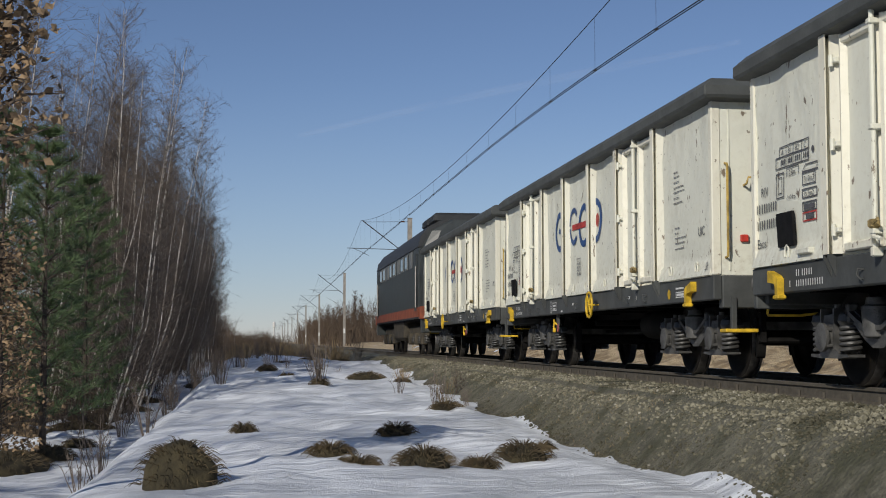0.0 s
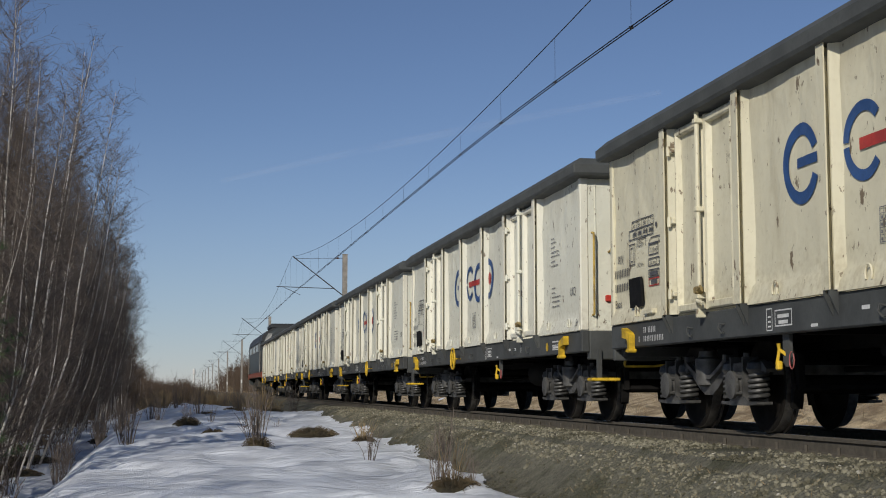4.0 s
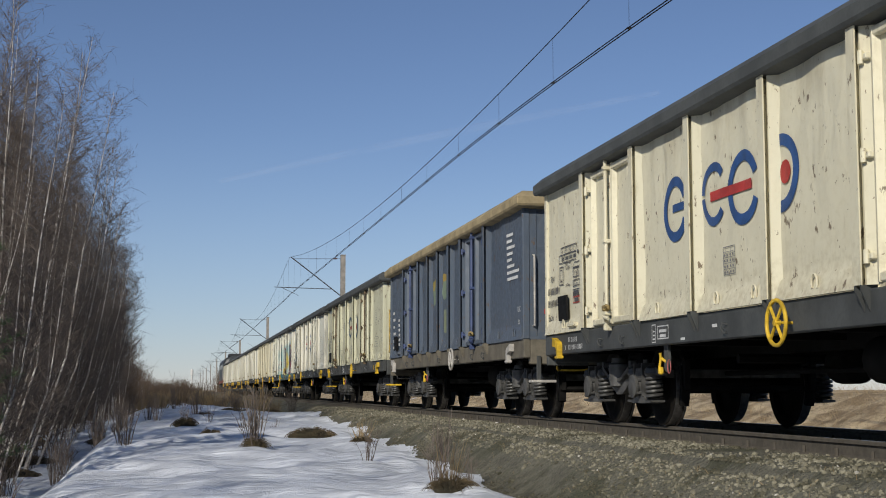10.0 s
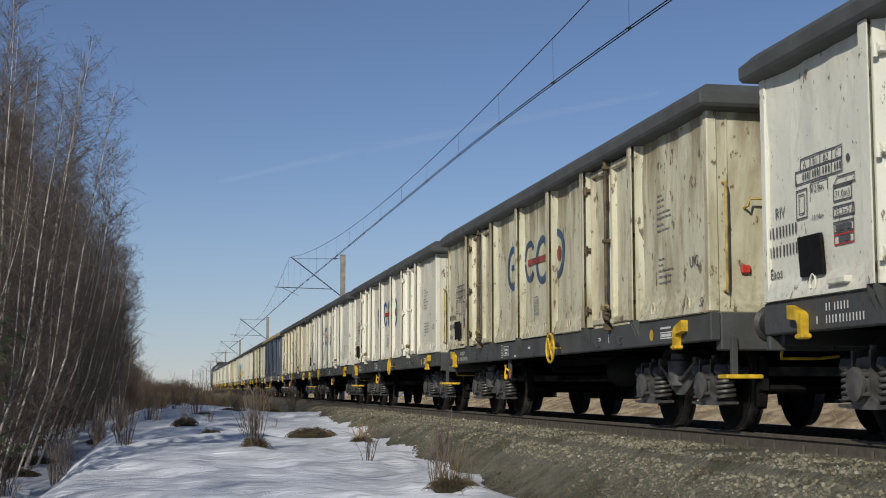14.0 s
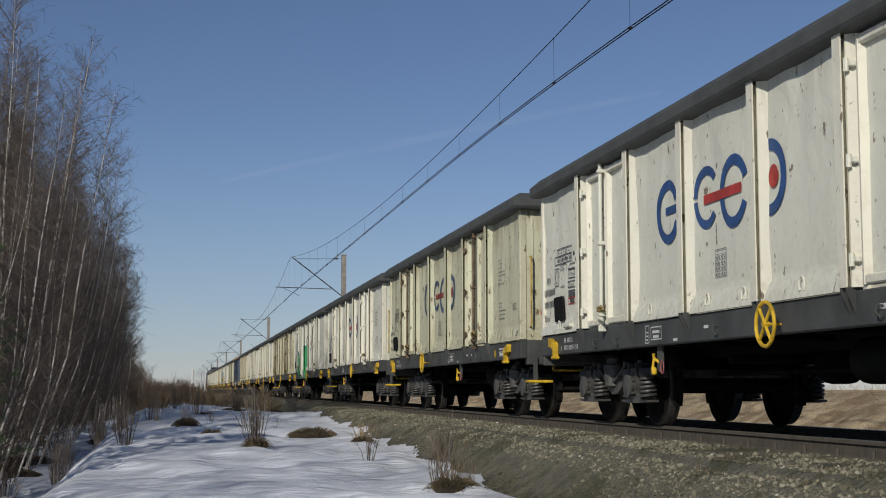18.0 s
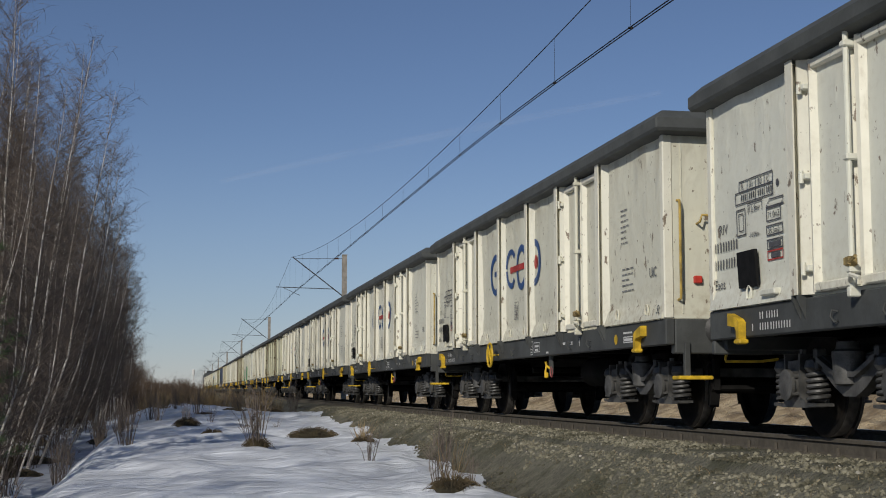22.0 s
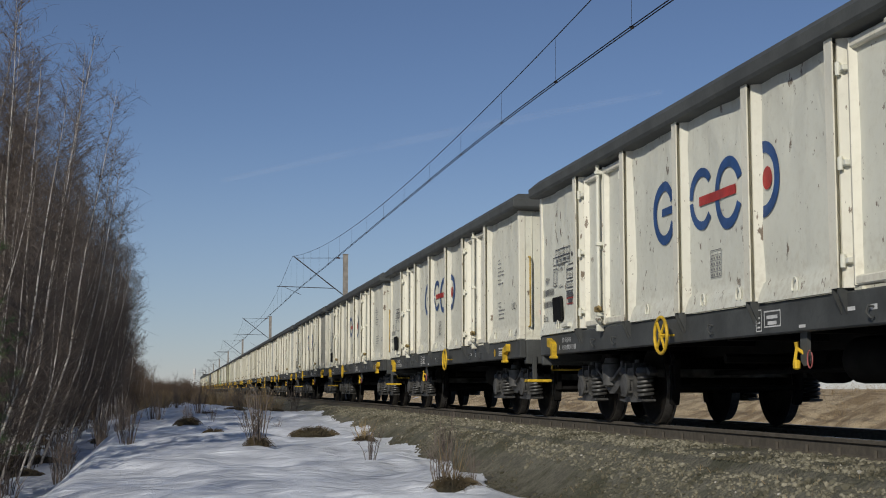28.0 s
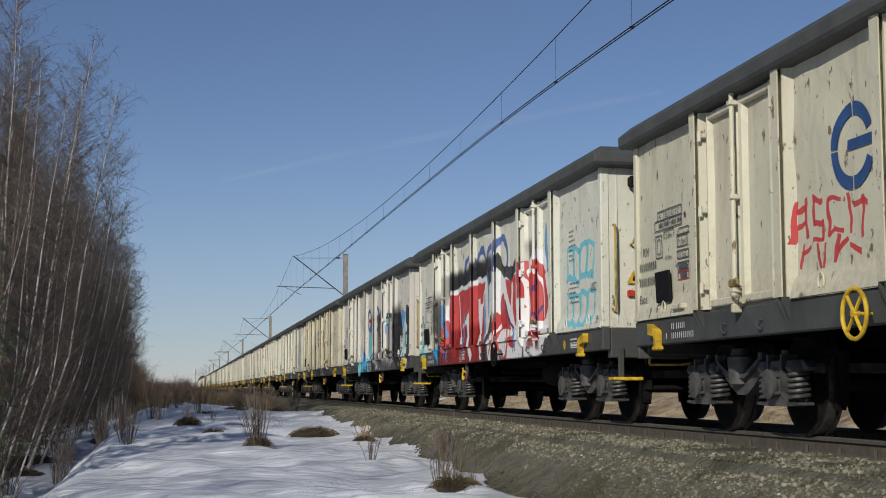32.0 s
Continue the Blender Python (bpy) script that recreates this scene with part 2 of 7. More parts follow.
def part(name, me, parent, label="", mat=None, at=None):
    """Links one mesh as a part under a thing or a part; mat repaints this one object only."""
    ob = new(name, me)
    ob.parent = parent
    if at is not None:
        ob.matrix_basis = at
    if mat is not None:
        ob.material_slots[0].link = "OBJECT"
        ob.material_slots[0].material = mat
    if label:
        tagged(ob, label)
    return ob


def thing(name, label, category, group="", m=None):
    ob = new(name)
    ob.empty_display_size = 0.2
    if m is not None:
        ob.matrix_basis = m
    return tagged(ob, label, category, group)


# ================= open wagons =================
PITCH = 14.04                                    # over the buffers
HALF = 6.40                                      # half the body's length
Z_SILL, Z_TOP = 1.14, 3.06
SIDE = 1.43                                      # plates' outer face


def dent(y, z, k=0):
    """Bumps and dents of the side plates."""
    a = noise.noise(Vector((y * 1.3 + 7.0 * k, z * 0.9, 3.1 + k))) * 0.018
    b = noise.noise(Vector((y * 4.0 + 11 * k, z * 2.2, 9.7 + k))) * 0.017 * min(1.0, max(0.25, (z - 1.6) / 1.0))
    return a + b


def skin(y, z, k, out=0.0):
    """x of the near side's plates."""
    if z < 1.31:
        return -SIDE - 0.014 - 0.045 * (1.31 - z) / 0.17 - out
    return -SIDE - dent(y, z, k) * min(1.0, (z - 1.31) * 3) - out


def steps(a, b, n):
    return [a + (b - a) * i / n for i in range(n + 1)]


M_LATCH = plain("tarnished_yellow_latch", (0.30, 0.22, 0.085), 0.7, 0.0, 0.5, 14.0)


def build_wagon_meshes(posts, door_y):
    """All the meshes of a four-axle open wagon; the near side is at negative x."""
    g = {"posts": posts, "door_y": door_y, "bays": []}
    lines = [HALF + 0.06, *posts, -HALF - 0.06]
    bays = []
    for i, (a, b) in enumerate(zip(lines, lines[1:])):
        if not any(b < d < a for d in door_y):
            bays.append((i, b + 0.10, a - 0.10))
            g["bays"].append(i)
    for k in range(3):
        for nm, y0, y1 in bays:
            m = Mesh().sheet(lambda u, v: (skin(u, v, k), u, v), steps(y0, y1, 22), [Z_SILL + 0.002, 1.305, 1.325] + steps(1.40, Z_TOP, 20), (0.05, 0, 0))
            g["plate", nm, k] = m.data("plate", M_RIM, True)
    g["plate_far"] = {nm: Mesh().box(SIDE - 0.05, SIDE, y0, y1, Z_SILL, Z_TOP).data("far_plate", M_RIM) for nm, y0, y1 in bays}
    # upright post: proud flange, a groove, and splayed cheeks
    prof = [(-SIDE + 0.01, 0.16), (-SIDE - 0.055, 0.085), (-SIDE - 0.105, 0.065), (-SIDE - 0.105, -0.06), (-SIDE - 0.093, -0.06), (-SIDE - 0.093, 0.045), (-SIDE - 0.02, 0.045), (-SIDE - 0.02, -0.03), (-SIDE - 0.062, -0.05), (-SIDE - 0.062, -0.068), (-SIDE + 0.01, -0.165)]
    post = Mesh().prism(prof, "z", Z_SILL + 0.02, Z_TOP - 0.003)
    for y in posts:
        here = post.moved(Matrix.Translation((0, y, 0)))
        g["post", y] = here.data("post", M_RIM)
        g["post_far", y] = here.mirrored().data("post_far", M_RIM)
    gus = Mesh().prism([(-SIDE - 0.10, Z_SILL + 0.02), (-SIDE - 0.10, Z_SILL - 0.02), (-SIDE + 0.0, Z_SILL - 0.24), (-SIDE + 0.03, Z_SILL - 0.24), (-SIDE + 0.03, Z_SILL + 0.02)], "y", -0.055, -0.035)
    gus.prism([(-SIDE - 0.10, Z_SILL + 0.02), (-SIDE - 0.10, Z_SILL - 0.02), (-SIDE + 0.0, Z_SILL - 0.24), (-SIDE + 0.03, Z_SILL - 0.24), (-SIDE + 0.03, Z_SILL + 0.02)], "y", 0.035, 0.055)
    for y in posts:
        here = gus.moved(Matrix.Translation((0, y, 0)))
        g["gusset", y] = here.data("gusset", M_FRAME)
        g["gusset_far", y] = here.mirrored().data("gusset_far", M_FRAME)
    corner = Mesh().box(-SIDE - 0.035, -SIDE + 0.07, HALF - 0.09, HALF + 0.012, Z_SILL, Z_TOP - 0.01, 0.012)
    g["corner"] = corner.data("corner_post", M_RIM)
    # double door leaves, frame bars, hinges and the locking bar
    leaf = Mesh().sheet(lambda u, v: (-SIDE + 0.015 - 0.5 * dent(u + 3, v, 5), u, v), steps(-0.72, -0.03, 8), steps(Z_SILL + 0.03, Z_TOP - 0.05, 10), (0.035, 0, 0))
    bars = Mesh()
    for y in (-0.075, -0.72):
        bars.prism([(-SIDE + 0.02, y - 0.05), (-SIDE - 0.035, y - 0.02), (-SIDE - 0.045, y + 0.02), (-SIDE + 0.02, y + 0.05)], "z", Z_SILL + 0.03, Z_TOP - 0.04)
    for z in (Z_SILL + 0.03, Z_TOP - 0.12):
        bars.box(-SIDE - 0.04, -SIDE + 0.02, -0.72, -0.03, z, z + 0.075, 0.012)
    lock = Mesh().tube([(-SIDE - 0.085, 0, Z_SILL - 0.03), (-SIDE - 0.085, 0, Z_TOP - 0.02)], 0.023, 8)
    for z in (Z_SILL + 0.12, Z_SILL + 0.95, Z_TOP - 0.12):
        lock.box(-SIDE - 0.12, -SIDE + 0.02, -0.038, 0.038, z, z + 0.05, 0.01)
    lock.tube([(-SIDE - 0.085, 0, Z_TOP - 0.03), (-SIDE - 0.085, 0.0, Z_TOP + 0.10)], [0.024, 0.014], 6)
    lock.tube([(-SIDE - 0.10, 0.0, Z_SILL + 0.06), (-SIDE - 0.15, -0.10, Z_SILL + 0.10), (-SIDE - 0.13, -0.20, Z_SILL + 0.07)], 0.018, 6)
    lock.box(-SIDE - 0.12, -SIDE - 0.03, -0.028, 0.028, Z_SILL - 0.055, Z_SILL + 0.02, 0.008)
    latch = Mesh().box(-SIDE - 0.135, -SIDE - 0.06, -0.05, 0.045, Z_SILL + 0.17, Z_SILL + 0.24, 0.012).tube([(-SIDE - 0.12, -0.03, Z_SILL + 0.20), (-SIDE - 0.14, -0.16, Z_SILL + 0.23)], 0.016, 6)
    hinge = Mesh()
    for z in (0.0,):
        hinge.tube([(-SIDE - 0.075, 0, z - 0.05), (-SIDE - 0.075, 0, z + 0.05)], 0.022, 8).box(-SIDE - 0.07, -SIDE + 0.01, -0.07, 0.06, z - 0.024, z + 0.024, 0.008)
    for y in door_y:
        t = Matrix.Translation((0, y, 0))
        g["lock", y] = lock.moved(t).data("locking_bar", M_RIM)
        g["latch", y] = latch.moved(t).data("latch", M_LATCH)
        for sg in (1, -1):
            flip = t @ Matrix.Diagonal((1, sg, 1, 1))
            g["leaf", y, sg] = leaf.moved(flip).data("door_leaf", M_RIM, True)
            g["leaf_frame", y, sg] = bars.moved(flip).data("leaf_frame", M_RIM)
            for i, z in enumerate((Z_SILL + 0.22, Z_SILL + 0.95, Z_TOP - 0.25)):
                g["hinge", y, sg, i] = hinge.moved(t @ Matrix.Translation((0, -0.82 * sg, z))).data("hinge", M_RIM)
    g["door_far"] = Mesh().box(SIDE - 0.05, SIDE - 0.005, -0.85, 0.85, Z_SILL, Z_TOP).box(SIDE - 0.01, SIDE + 0.07, -0.03, 0.03, Z_SILL - 0.05, Z_TOP).data("far_door", M_RIM)
    # dark rim with chamfered corners: outer outline at three heights
    rim = Mesh()

    def outline(d):
        a, b, c = SIDE + d, HALF + d + 0.02, 0.018
        return [(-a, -b + c), (-a + c * 0.8, -b), (a - c * 0.8, -b), (a, -b + c), (a, b - c), (a - c * 0.8, b), (-a + c * 0.8, b), (-a, b - c)]
    rings = [(-0.06, Z_TOP - 0.03), (0.135, Z_TOP + 0.0), (0.155, Z_TOP + 0.03), (0.155, Z_TOP + 0.13), (0.05, Z_TOP + 0.225), (-0.03, Z_TOP + 0.225), (-0.06, Z_TOP + 0.15)]
    for d, z in rings:
        rim.v += [(x, y, z) for x, y in outline(d)]
    for k in range(len(rings)):
        l = (k + 1) % len(rings)
        for i in range(8):
            j = (i + 1) % 8
            rim.f.append((8 * k + i, 8 * k + j, 8 * l + j, 8 * l + i))
    g["rim"] = rim.data("rim", M_RIM)
    end = Mesh().sheet(lambda u, v: (u, HALF + 0.3 * dent(u * 2 + 9, v, 4), v), steps(-SIDE + 0.07, SIDE - 0.07, 16), steps(Z_SILL + 0.002, Z_TOP - 0.01, 12), (0, -0.05, 0))
    g["end"] = end.data("end_wall", M_RIM, True)
    seam = Mesh().box(-SIDE + 0.16, -SIDE + 0.17, HALF - 0.01, HALF + 0.012, Z_SILL + 0.05, Z_TOP - 0.05)
    g["seam"] = seam.data("seam_strip", M_RIM)
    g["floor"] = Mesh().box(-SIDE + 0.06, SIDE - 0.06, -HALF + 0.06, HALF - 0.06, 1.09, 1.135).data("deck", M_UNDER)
    sole = Mesh().box(-SIDE - 0.03, -SIDE + 0.07, -HALF - 0.02, HALF + 0.02, Z_SILL - 0.27, Z_SILL - 0.002, 0.012)
    g["sole"] = sole.data("solebar", M_FRAME)
    g["sole_far"] = sole.mirrored().data("solebar_far", M_FRAME)
    g["head"] = Mesh().box(-SIDE + 0.072, SIDE - 0.072, HALF - 0.12, HALF + 0.02, Z_SILL - 0.36, Z_SILL - 0.004, 0.012).box(-SIDE - 0.02, -SIDE + 0.55, HALF - 0.06, HALF + 0.015, Z_SILL - 0.40, Z_SILL - 0.275, 0.01).data("headstock", M_FRAME)
    mid = Mesh()
    for x in (-0.30, 0.30):
        mid.box(x - 0.09, x + 0.09, -HALF + 0.1, HALF - 0.1, 0.78, 1.085)
    mid.box(-0.22, 0.22, -HALF + 0.1, HALF - 0.1, 0.82, 0.87)
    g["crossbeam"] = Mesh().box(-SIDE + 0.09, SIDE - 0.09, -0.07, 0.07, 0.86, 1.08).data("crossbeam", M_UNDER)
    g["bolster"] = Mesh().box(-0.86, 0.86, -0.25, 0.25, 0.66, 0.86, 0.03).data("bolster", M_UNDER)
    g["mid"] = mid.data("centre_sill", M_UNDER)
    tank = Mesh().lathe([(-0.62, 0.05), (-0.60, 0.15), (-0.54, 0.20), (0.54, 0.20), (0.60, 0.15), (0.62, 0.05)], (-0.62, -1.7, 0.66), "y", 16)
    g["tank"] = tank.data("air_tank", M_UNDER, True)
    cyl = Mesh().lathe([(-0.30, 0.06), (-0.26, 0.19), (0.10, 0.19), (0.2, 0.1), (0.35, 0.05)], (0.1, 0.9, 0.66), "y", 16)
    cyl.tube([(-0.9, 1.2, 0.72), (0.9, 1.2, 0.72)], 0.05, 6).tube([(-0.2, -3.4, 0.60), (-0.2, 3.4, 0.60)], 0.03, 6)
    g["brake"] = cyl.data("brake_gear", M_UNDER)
    buf = Mesh().lathe([(0, 0.16), (0.02, 0.17), (0.04, 0.125), (0.30, 0.115), (0.32, 0.09), (0.56, 0.09), (0.57, 0.20), (0.60, 0.225), (0.62, 0.21), (0.625, 0.02)], (-0.875, HALF + 0.02, 1.03), "y", 18)
    g["buffer"] = buf.data("buffer", M_BUFFER, True)
    g["buffer_far"] = buf.mirrored().data("buffer_far", M_BUFFER, True)
    hook = Mesh().box(-0.04, 0.04, HALF, HALF + 0.28, 0.98, 1.07, 0.01).tube([(0, HALF + 0.26, 1.0), (0, HALF + 0.36, 0.96), (0, HALF + 0.33, 1.09)], 0.035, 6)
    hook.tube([(-0.07, HALF + 0.2, 1.0), (-0.09, HALF + 0.45, 0.88), (0.0, HALF + 0.60, 0.84), (0.09, HALF + 0.45, 0.88), (0.07, HALF + 0.2, 1.0)], 0.022, 6)
    g["hook"] = hook.data("screw_coupling", M_UNDER)
    hose = Mesh().tube([(-0.32, HALF, 0.95), (-0.33, HALF + 0.16, 0.80), (-0.30, HALF + 0.30, 0.62), (-0.25, HALF + 0.42, 0.66)], 0.028, 6)
    g["hose"] = hose.data("brake_hose", M_BLACK)
    step = Mesh().box(-1.38, -1.02, HALF - 0.03, HALF + 0.19, 0.515, 0.555, 0.008)
    g["step"] = step.data("step", M_YELLOW)
    g["step_hanger"] = Mesh().box(-1.27, -1.21, HALF - 0.005, HALF + 0.055, 0.55, 0.90, 0.006).data("hanger", M_FRAME)
    rail = Mesh().tube([(-1.28, HALF + 0.02, 0.86), (-1.28, HALF + 0.10, 0.70), (-1.27, HALF + 0.12, 0.68), (-0.92, HALF + 0.12, 0.68), (-0.75, HALF + 0.10, 0.70)], 0.013, 6)
    g["shunter_rail"] = rail.data("shunter_rail", M_YELLOW)
    hr = Mesh().tube([(-1.31, HALF + 0.00, 2.36), (-1.31, HALF + 0.07, 2.35), (-1.31, HALF + 0.08, 2.30), (-1.31, HALF + 0.08, 1.40), (-1.31, HALF + 0.07, 1.34), (-1.31, HALF + 0.00, 1.33)], 0.014, 8)
    g["handrail"] = hr.data("handrail", M_OCHRE, True)
    gh = Mesh().tube([(-1.10, HALF, 2.12), (-1.10, HALF + 0.10, 2.13), (-1.08, HALF + 0.10, 2.20), (-0.90, HALF + 0.10, 2.20), (-0.88, HALF + 0.10, 2.13), (-0.88, HALF, 2.12)], 0.013, 6)
    g["grab"] = gh.data("grab_handle", M_OCHRE, True)
    g["lamp"] = Mesh().box(-1.15, -1.06, HALF + 0.002, HALF + 0.045, 1.50, 1.58, 0.01).data("lamp_iron", M_RED)
    # yellow rope hook at each end of the frame
    zs = Z_SILL
    rope = Mesh().prism([(5.58, zs - 0.29), (5.58, zs - 0.14), (5.63, zs - 0.105), (5.83, zs - 0.05), (5.83, zs - 0.16), (5.67, zs - 0.18), (5.645, zs - 0.21), (5.645, zs - 0.29)], "x", -SIDE - 0.10, -SIDE - 0.032)
    rope.box(-SIDE - 0.11, -SIDE - 0.02, 5.54, 5.68, zs - 0.33, zs - 0.286, 0.012)
    g["rope_hook"] = rope.data("rope_hook", M_YELLOW)
    wheel = Mesh()
    c0 = Vector((-SIDE - 0.17, -1.25, 0.95))
    ringp = [c0 + Vector((0, math.cos(a), math.sin(a))) * 0.182 for a in steps(0, 2 * math.pi, 24)]
    wheel.tube(ringp, 0.017, 8)
    for a in (0.9, 2.3, 4.04, 5.44):
        wheel.tube([c0, c0 + Vector((0, math.cos(a), math.sin(a))) * 0.18], 0.014, 6)
    wheel.tube([c0 - Vector((0.02, 0, 0)), c0 + Vector((0.03, 0, 0))], 0.030, 8).tube([c0, c0 + Vector((0.15, 0, 0))], 0.012, 6)
    g["handwheel"] = wheel.data("handwheel", M_YELLOW, True)
    lever = Mesh().tube([(-SIDE + 0.05, 1.93, 0.70), (-SIDE + 0.0, 1.95, 0.74), (-SIDE - 0.01, 1.94, 0.79)], 0.016, 6).tube([(-SIDE + 0.0, 1.95, 0.74), (-SIDE - 0.01, 1.97, 0.64)], 0.014, 6).box(-SIDE - 0.02, -SIDE + 0.03, 1.94, 2.00, 0.57, 0.65, 0.012)
    g["lever"] = lever.data("release_lever", M_YELLOW)
    brk = Mesh().prism([(1.84, 0.87), (1.97, 0.87), (1.97, 0.64), (1.92, 0.60), (1.87, 0.60), (1.84, 0.64)], "x", -SIDE + 0.04, -SIDE + 0.07)
    g["bracket"] = brk.data("brake_bracket", M_FRAME)
    loop = Mesh().tube([(-SIDE + 0.02, 1.76 + 0.045 * math.sin(a), 0.65 + 0.07 * math.cos(a)) for a in steps(0, 5.6, 12)], 0.006, 5)
    g["pull"] = loop.data("pull_cord", M_HOSE)
    ring = Mesh().tube([(-SIDE - 0.05, 0.05 * math.cos(a), Z_SILL + 0.10 + 0.07 * math.sin(a)) for a in steps(-0.6, math.pi + 0.6, 10)], 0.010, 5)
    g["lash"] = ring.data("lashing_ring", M_RIM)
    tie = Mesh().tube([(-SIDE - 0.03, 0, 1.00), (-SIDE - 0.075, 0.02, 1.01), (-SIDE - 0.085, 0.02, 0.96), (-SIDE - 0.06, 0.0, 0.92), (-SIDE - 0.045, -0.02, 0.93)], 0.010, 6)
    g["tie_hook"] = tie.data("tie_hook", M_FRAME)
    g["card"] = Mesh().prism([(5.27, 1.30), (5.66, 1.30), (5.70, 1.62), (5.31, 1.62)], "x", -SIDE - 0.055, -SIDE - 0.028).data("card_holder", M_BLACK)
    g["card_ledge"] = Mesh().box(-SIDE - 0.09, -SIDE - 0.01, 4.85, 5.15, 1.20, 1.255, 0.01).data("ledge", M_RIM)

    # bogie, its middle at the origin of y: a wavy cast side frame, dipping to the bolster
    side = Mesh()
    top = [(-1.42, 0.60), (-1.32, 0.67), (-0.66, 0.67), (-0.48, 0.70), (-0.32, 0.63), (-0.16, 0.57), (0.16, 0.57), (0.32, 0.63), (0.48, 0.70), (0.66, 0.67), (1.32, 0.67), (1.42, 0.60)]
    low = [(1.40, 0.57), (1.28, 0.59), (0.62, 0.59), (0.46, 0.56), (0.26, 0.43), (0.10, 0.36), (-0.10, 0.36), (-0.26, 0.43), (-0.46, 0.56), (-0.62, 0.59), (-1.28, 0.59), (-1.40, 0.57)]
    for sx in (-1, 1):
        side.prism(top + low, "x", sx * 0.95, sx * 1.05)
        side.prism([(y, z - 0.012) for y, z in top[2:10]] + [(y, z - 0.055) for y, z in reversed(top[2:10])], "x", sx * 1.05, sx * 1.10)
        side.lathe([(0.44, 0.05), (0.46, 0.12), (0.72, 0.135), (0.74, 0.10), (0.80, 0.09)], (sx * 1.03, 0.05, 0), "z", 14)
        for y in (-0.52, 0.52):
            side.box(min(sx * 1.0, sx * 1.10), max(sx * 1.0, sx * 1.10), y - 0.035, y + 0.035, 0.58, 0.76, 0.012)
        for y in (-1.2, -0.6, 0.6, 1.2):
            side.lathe([(0.56, 0.09), (0.60, 0.115), (0.66, 0.10), (0.69, 0.05)], (sx * 1.03, y, 0), "z", 12)
    side.box(-0.93, 0.93, -0.2, 0.2, 0.48, 0.72, 0.03)
    for y in (-1.25, 1.25):
        side.box(-0.93, 0.93, y - 0.05, y + 0.05, 0.55, 0.64)
    g["bogie_frame"] = side.data("bogie_frame", M_BOGIE, True)
    box = Mesh().lathe([(-0.10, 0.12), (0.0, 0.145), (0.09, 0.145), (0.10, 0.105), (0.135, 0.105), (0.14, 0.135), (0.17, 0.135), (0.18, 0.11), (0.175, 0.06), (0.18, 0.01)], (0, 0, 0.455), "x", 18)
    box.v = [(-x, y, z) for x, y, z in box.v]
    wing = [(-0.42, 0.30), (-0.22, 0.30), (-0.15, 0.35), (-0.115, 0.46), (-0.12, 0.60), (-0.10, 0.66), (0.10, 0.66), (0.12, 0.60), (0.115, 0.46), (0.15, 0.35), (0.22, 0.30), (0.42, 0.30), (0.42, 0.275), (0.20, 0.262), (-0.20, 0.262), (-0.42, 0.275)]
    box.prism(wing, "x", -0.09, 0.07)
    for y in (-0.145, 0.145):
        box.prism([(y - 0.014, 0.34), (y - 0.012, 0.58), (y - 0.016, 0.72), (y + 0.016, 0.72), (y + 0.012, 0.58), (y + 0.014, 0.34)], "x", -0.105, 0.05)
    for y in (-0.10, 0.10):
        for z in (0.38, 0.53):
            box.tube([(-0.09, y, z), (-0.155, y, z)], 0.018, 6)
    for z in (0.36, 0.42, 0.48, 0.54):
        box.box(-0.115, -0.085, 0.155, 0.20, z, z + 0.025)
    box.tube([(-0.02, -0.05, 0.64), (-0.02, -0.05, 0.76)], 0.03, 6)
    g["axlebox"] = box.data("axlebox", M_BOGIE, True)
    turns, pts = 5.0, []
    for i in range(int(turns * 10) + 1):
        a = 2 * math.pi * i / 10
        pts.append((0.088 * math.cos(a), 0.088 * math.sin(a), 0.318 + 0.245 * i / (turns * 10)))
    g["spring"] = Mesh().tube(pts, 0.0195, 6).data("coil_spring", M_BOGIE, True)
    ws = Mesh()
    for sx in (-1, 1):
        p = [(-0.055, 0.10), (-0.05, 0.13), (-0.015, 0.17), (-0.02, 0.33), (-0.055, 0.38), (-0.065, 0.44), (-0.06, 0.455), (0.035, 0.46), (0.042, 0.485), (0.068, 0.488), (0.070, 0.38), (0.02, 0.33), (0.02, 0.17), (0.055, 0.12)]
        ws.lathe([(-sx * a if sx > 0 else a, r) for a, r in p], (sx * 0.765, 0, 0), "x", 36)
    ws.lathe([(-1.0, 0.06), (-0.9, 0.065), (-0.86, 0.09), (0.86, 0.09), (0.9, 0.065), (1.0, 0.06)], (0, 0, 0), "x", 12)
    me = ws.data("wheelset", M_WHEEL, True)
    me.materials.append(M_TREAD)
    for q in me.polygons:
        rr = math.hypot(q.center.y, q.center.z)
        if rr > 0.448 and abs(q.normal.x) < 0.6:
            q.material_index = 1
    g["wheelset"] = me
    shoe = Mesh()
    for sx in (-1, 1):
        shoe.prism([(0.50 * math.cos(a), 0.50 * math.sin(a)) for a in steps(-0.42, 0.42, 6)] + [(0.56 * math.cos(a), 0.56 * math.sin(a)) for a in steps(0.42, -0.42, 6)], "x", sx * 0.70, sx * 0.80)
        shoe.box(min(sx * 0.72, sx * 0.78), max(sx * 0.72, sx * 0.78), 0.54, 0.62, -0.05, 0.28)
    shoe.tube([(-0.80, 0.56, -0.03), (0.80, 0.56, -0.03)], 0.035, 6)
    g["shoe"] = shoe.data("brake_shoe", M_UNDER)
    return g


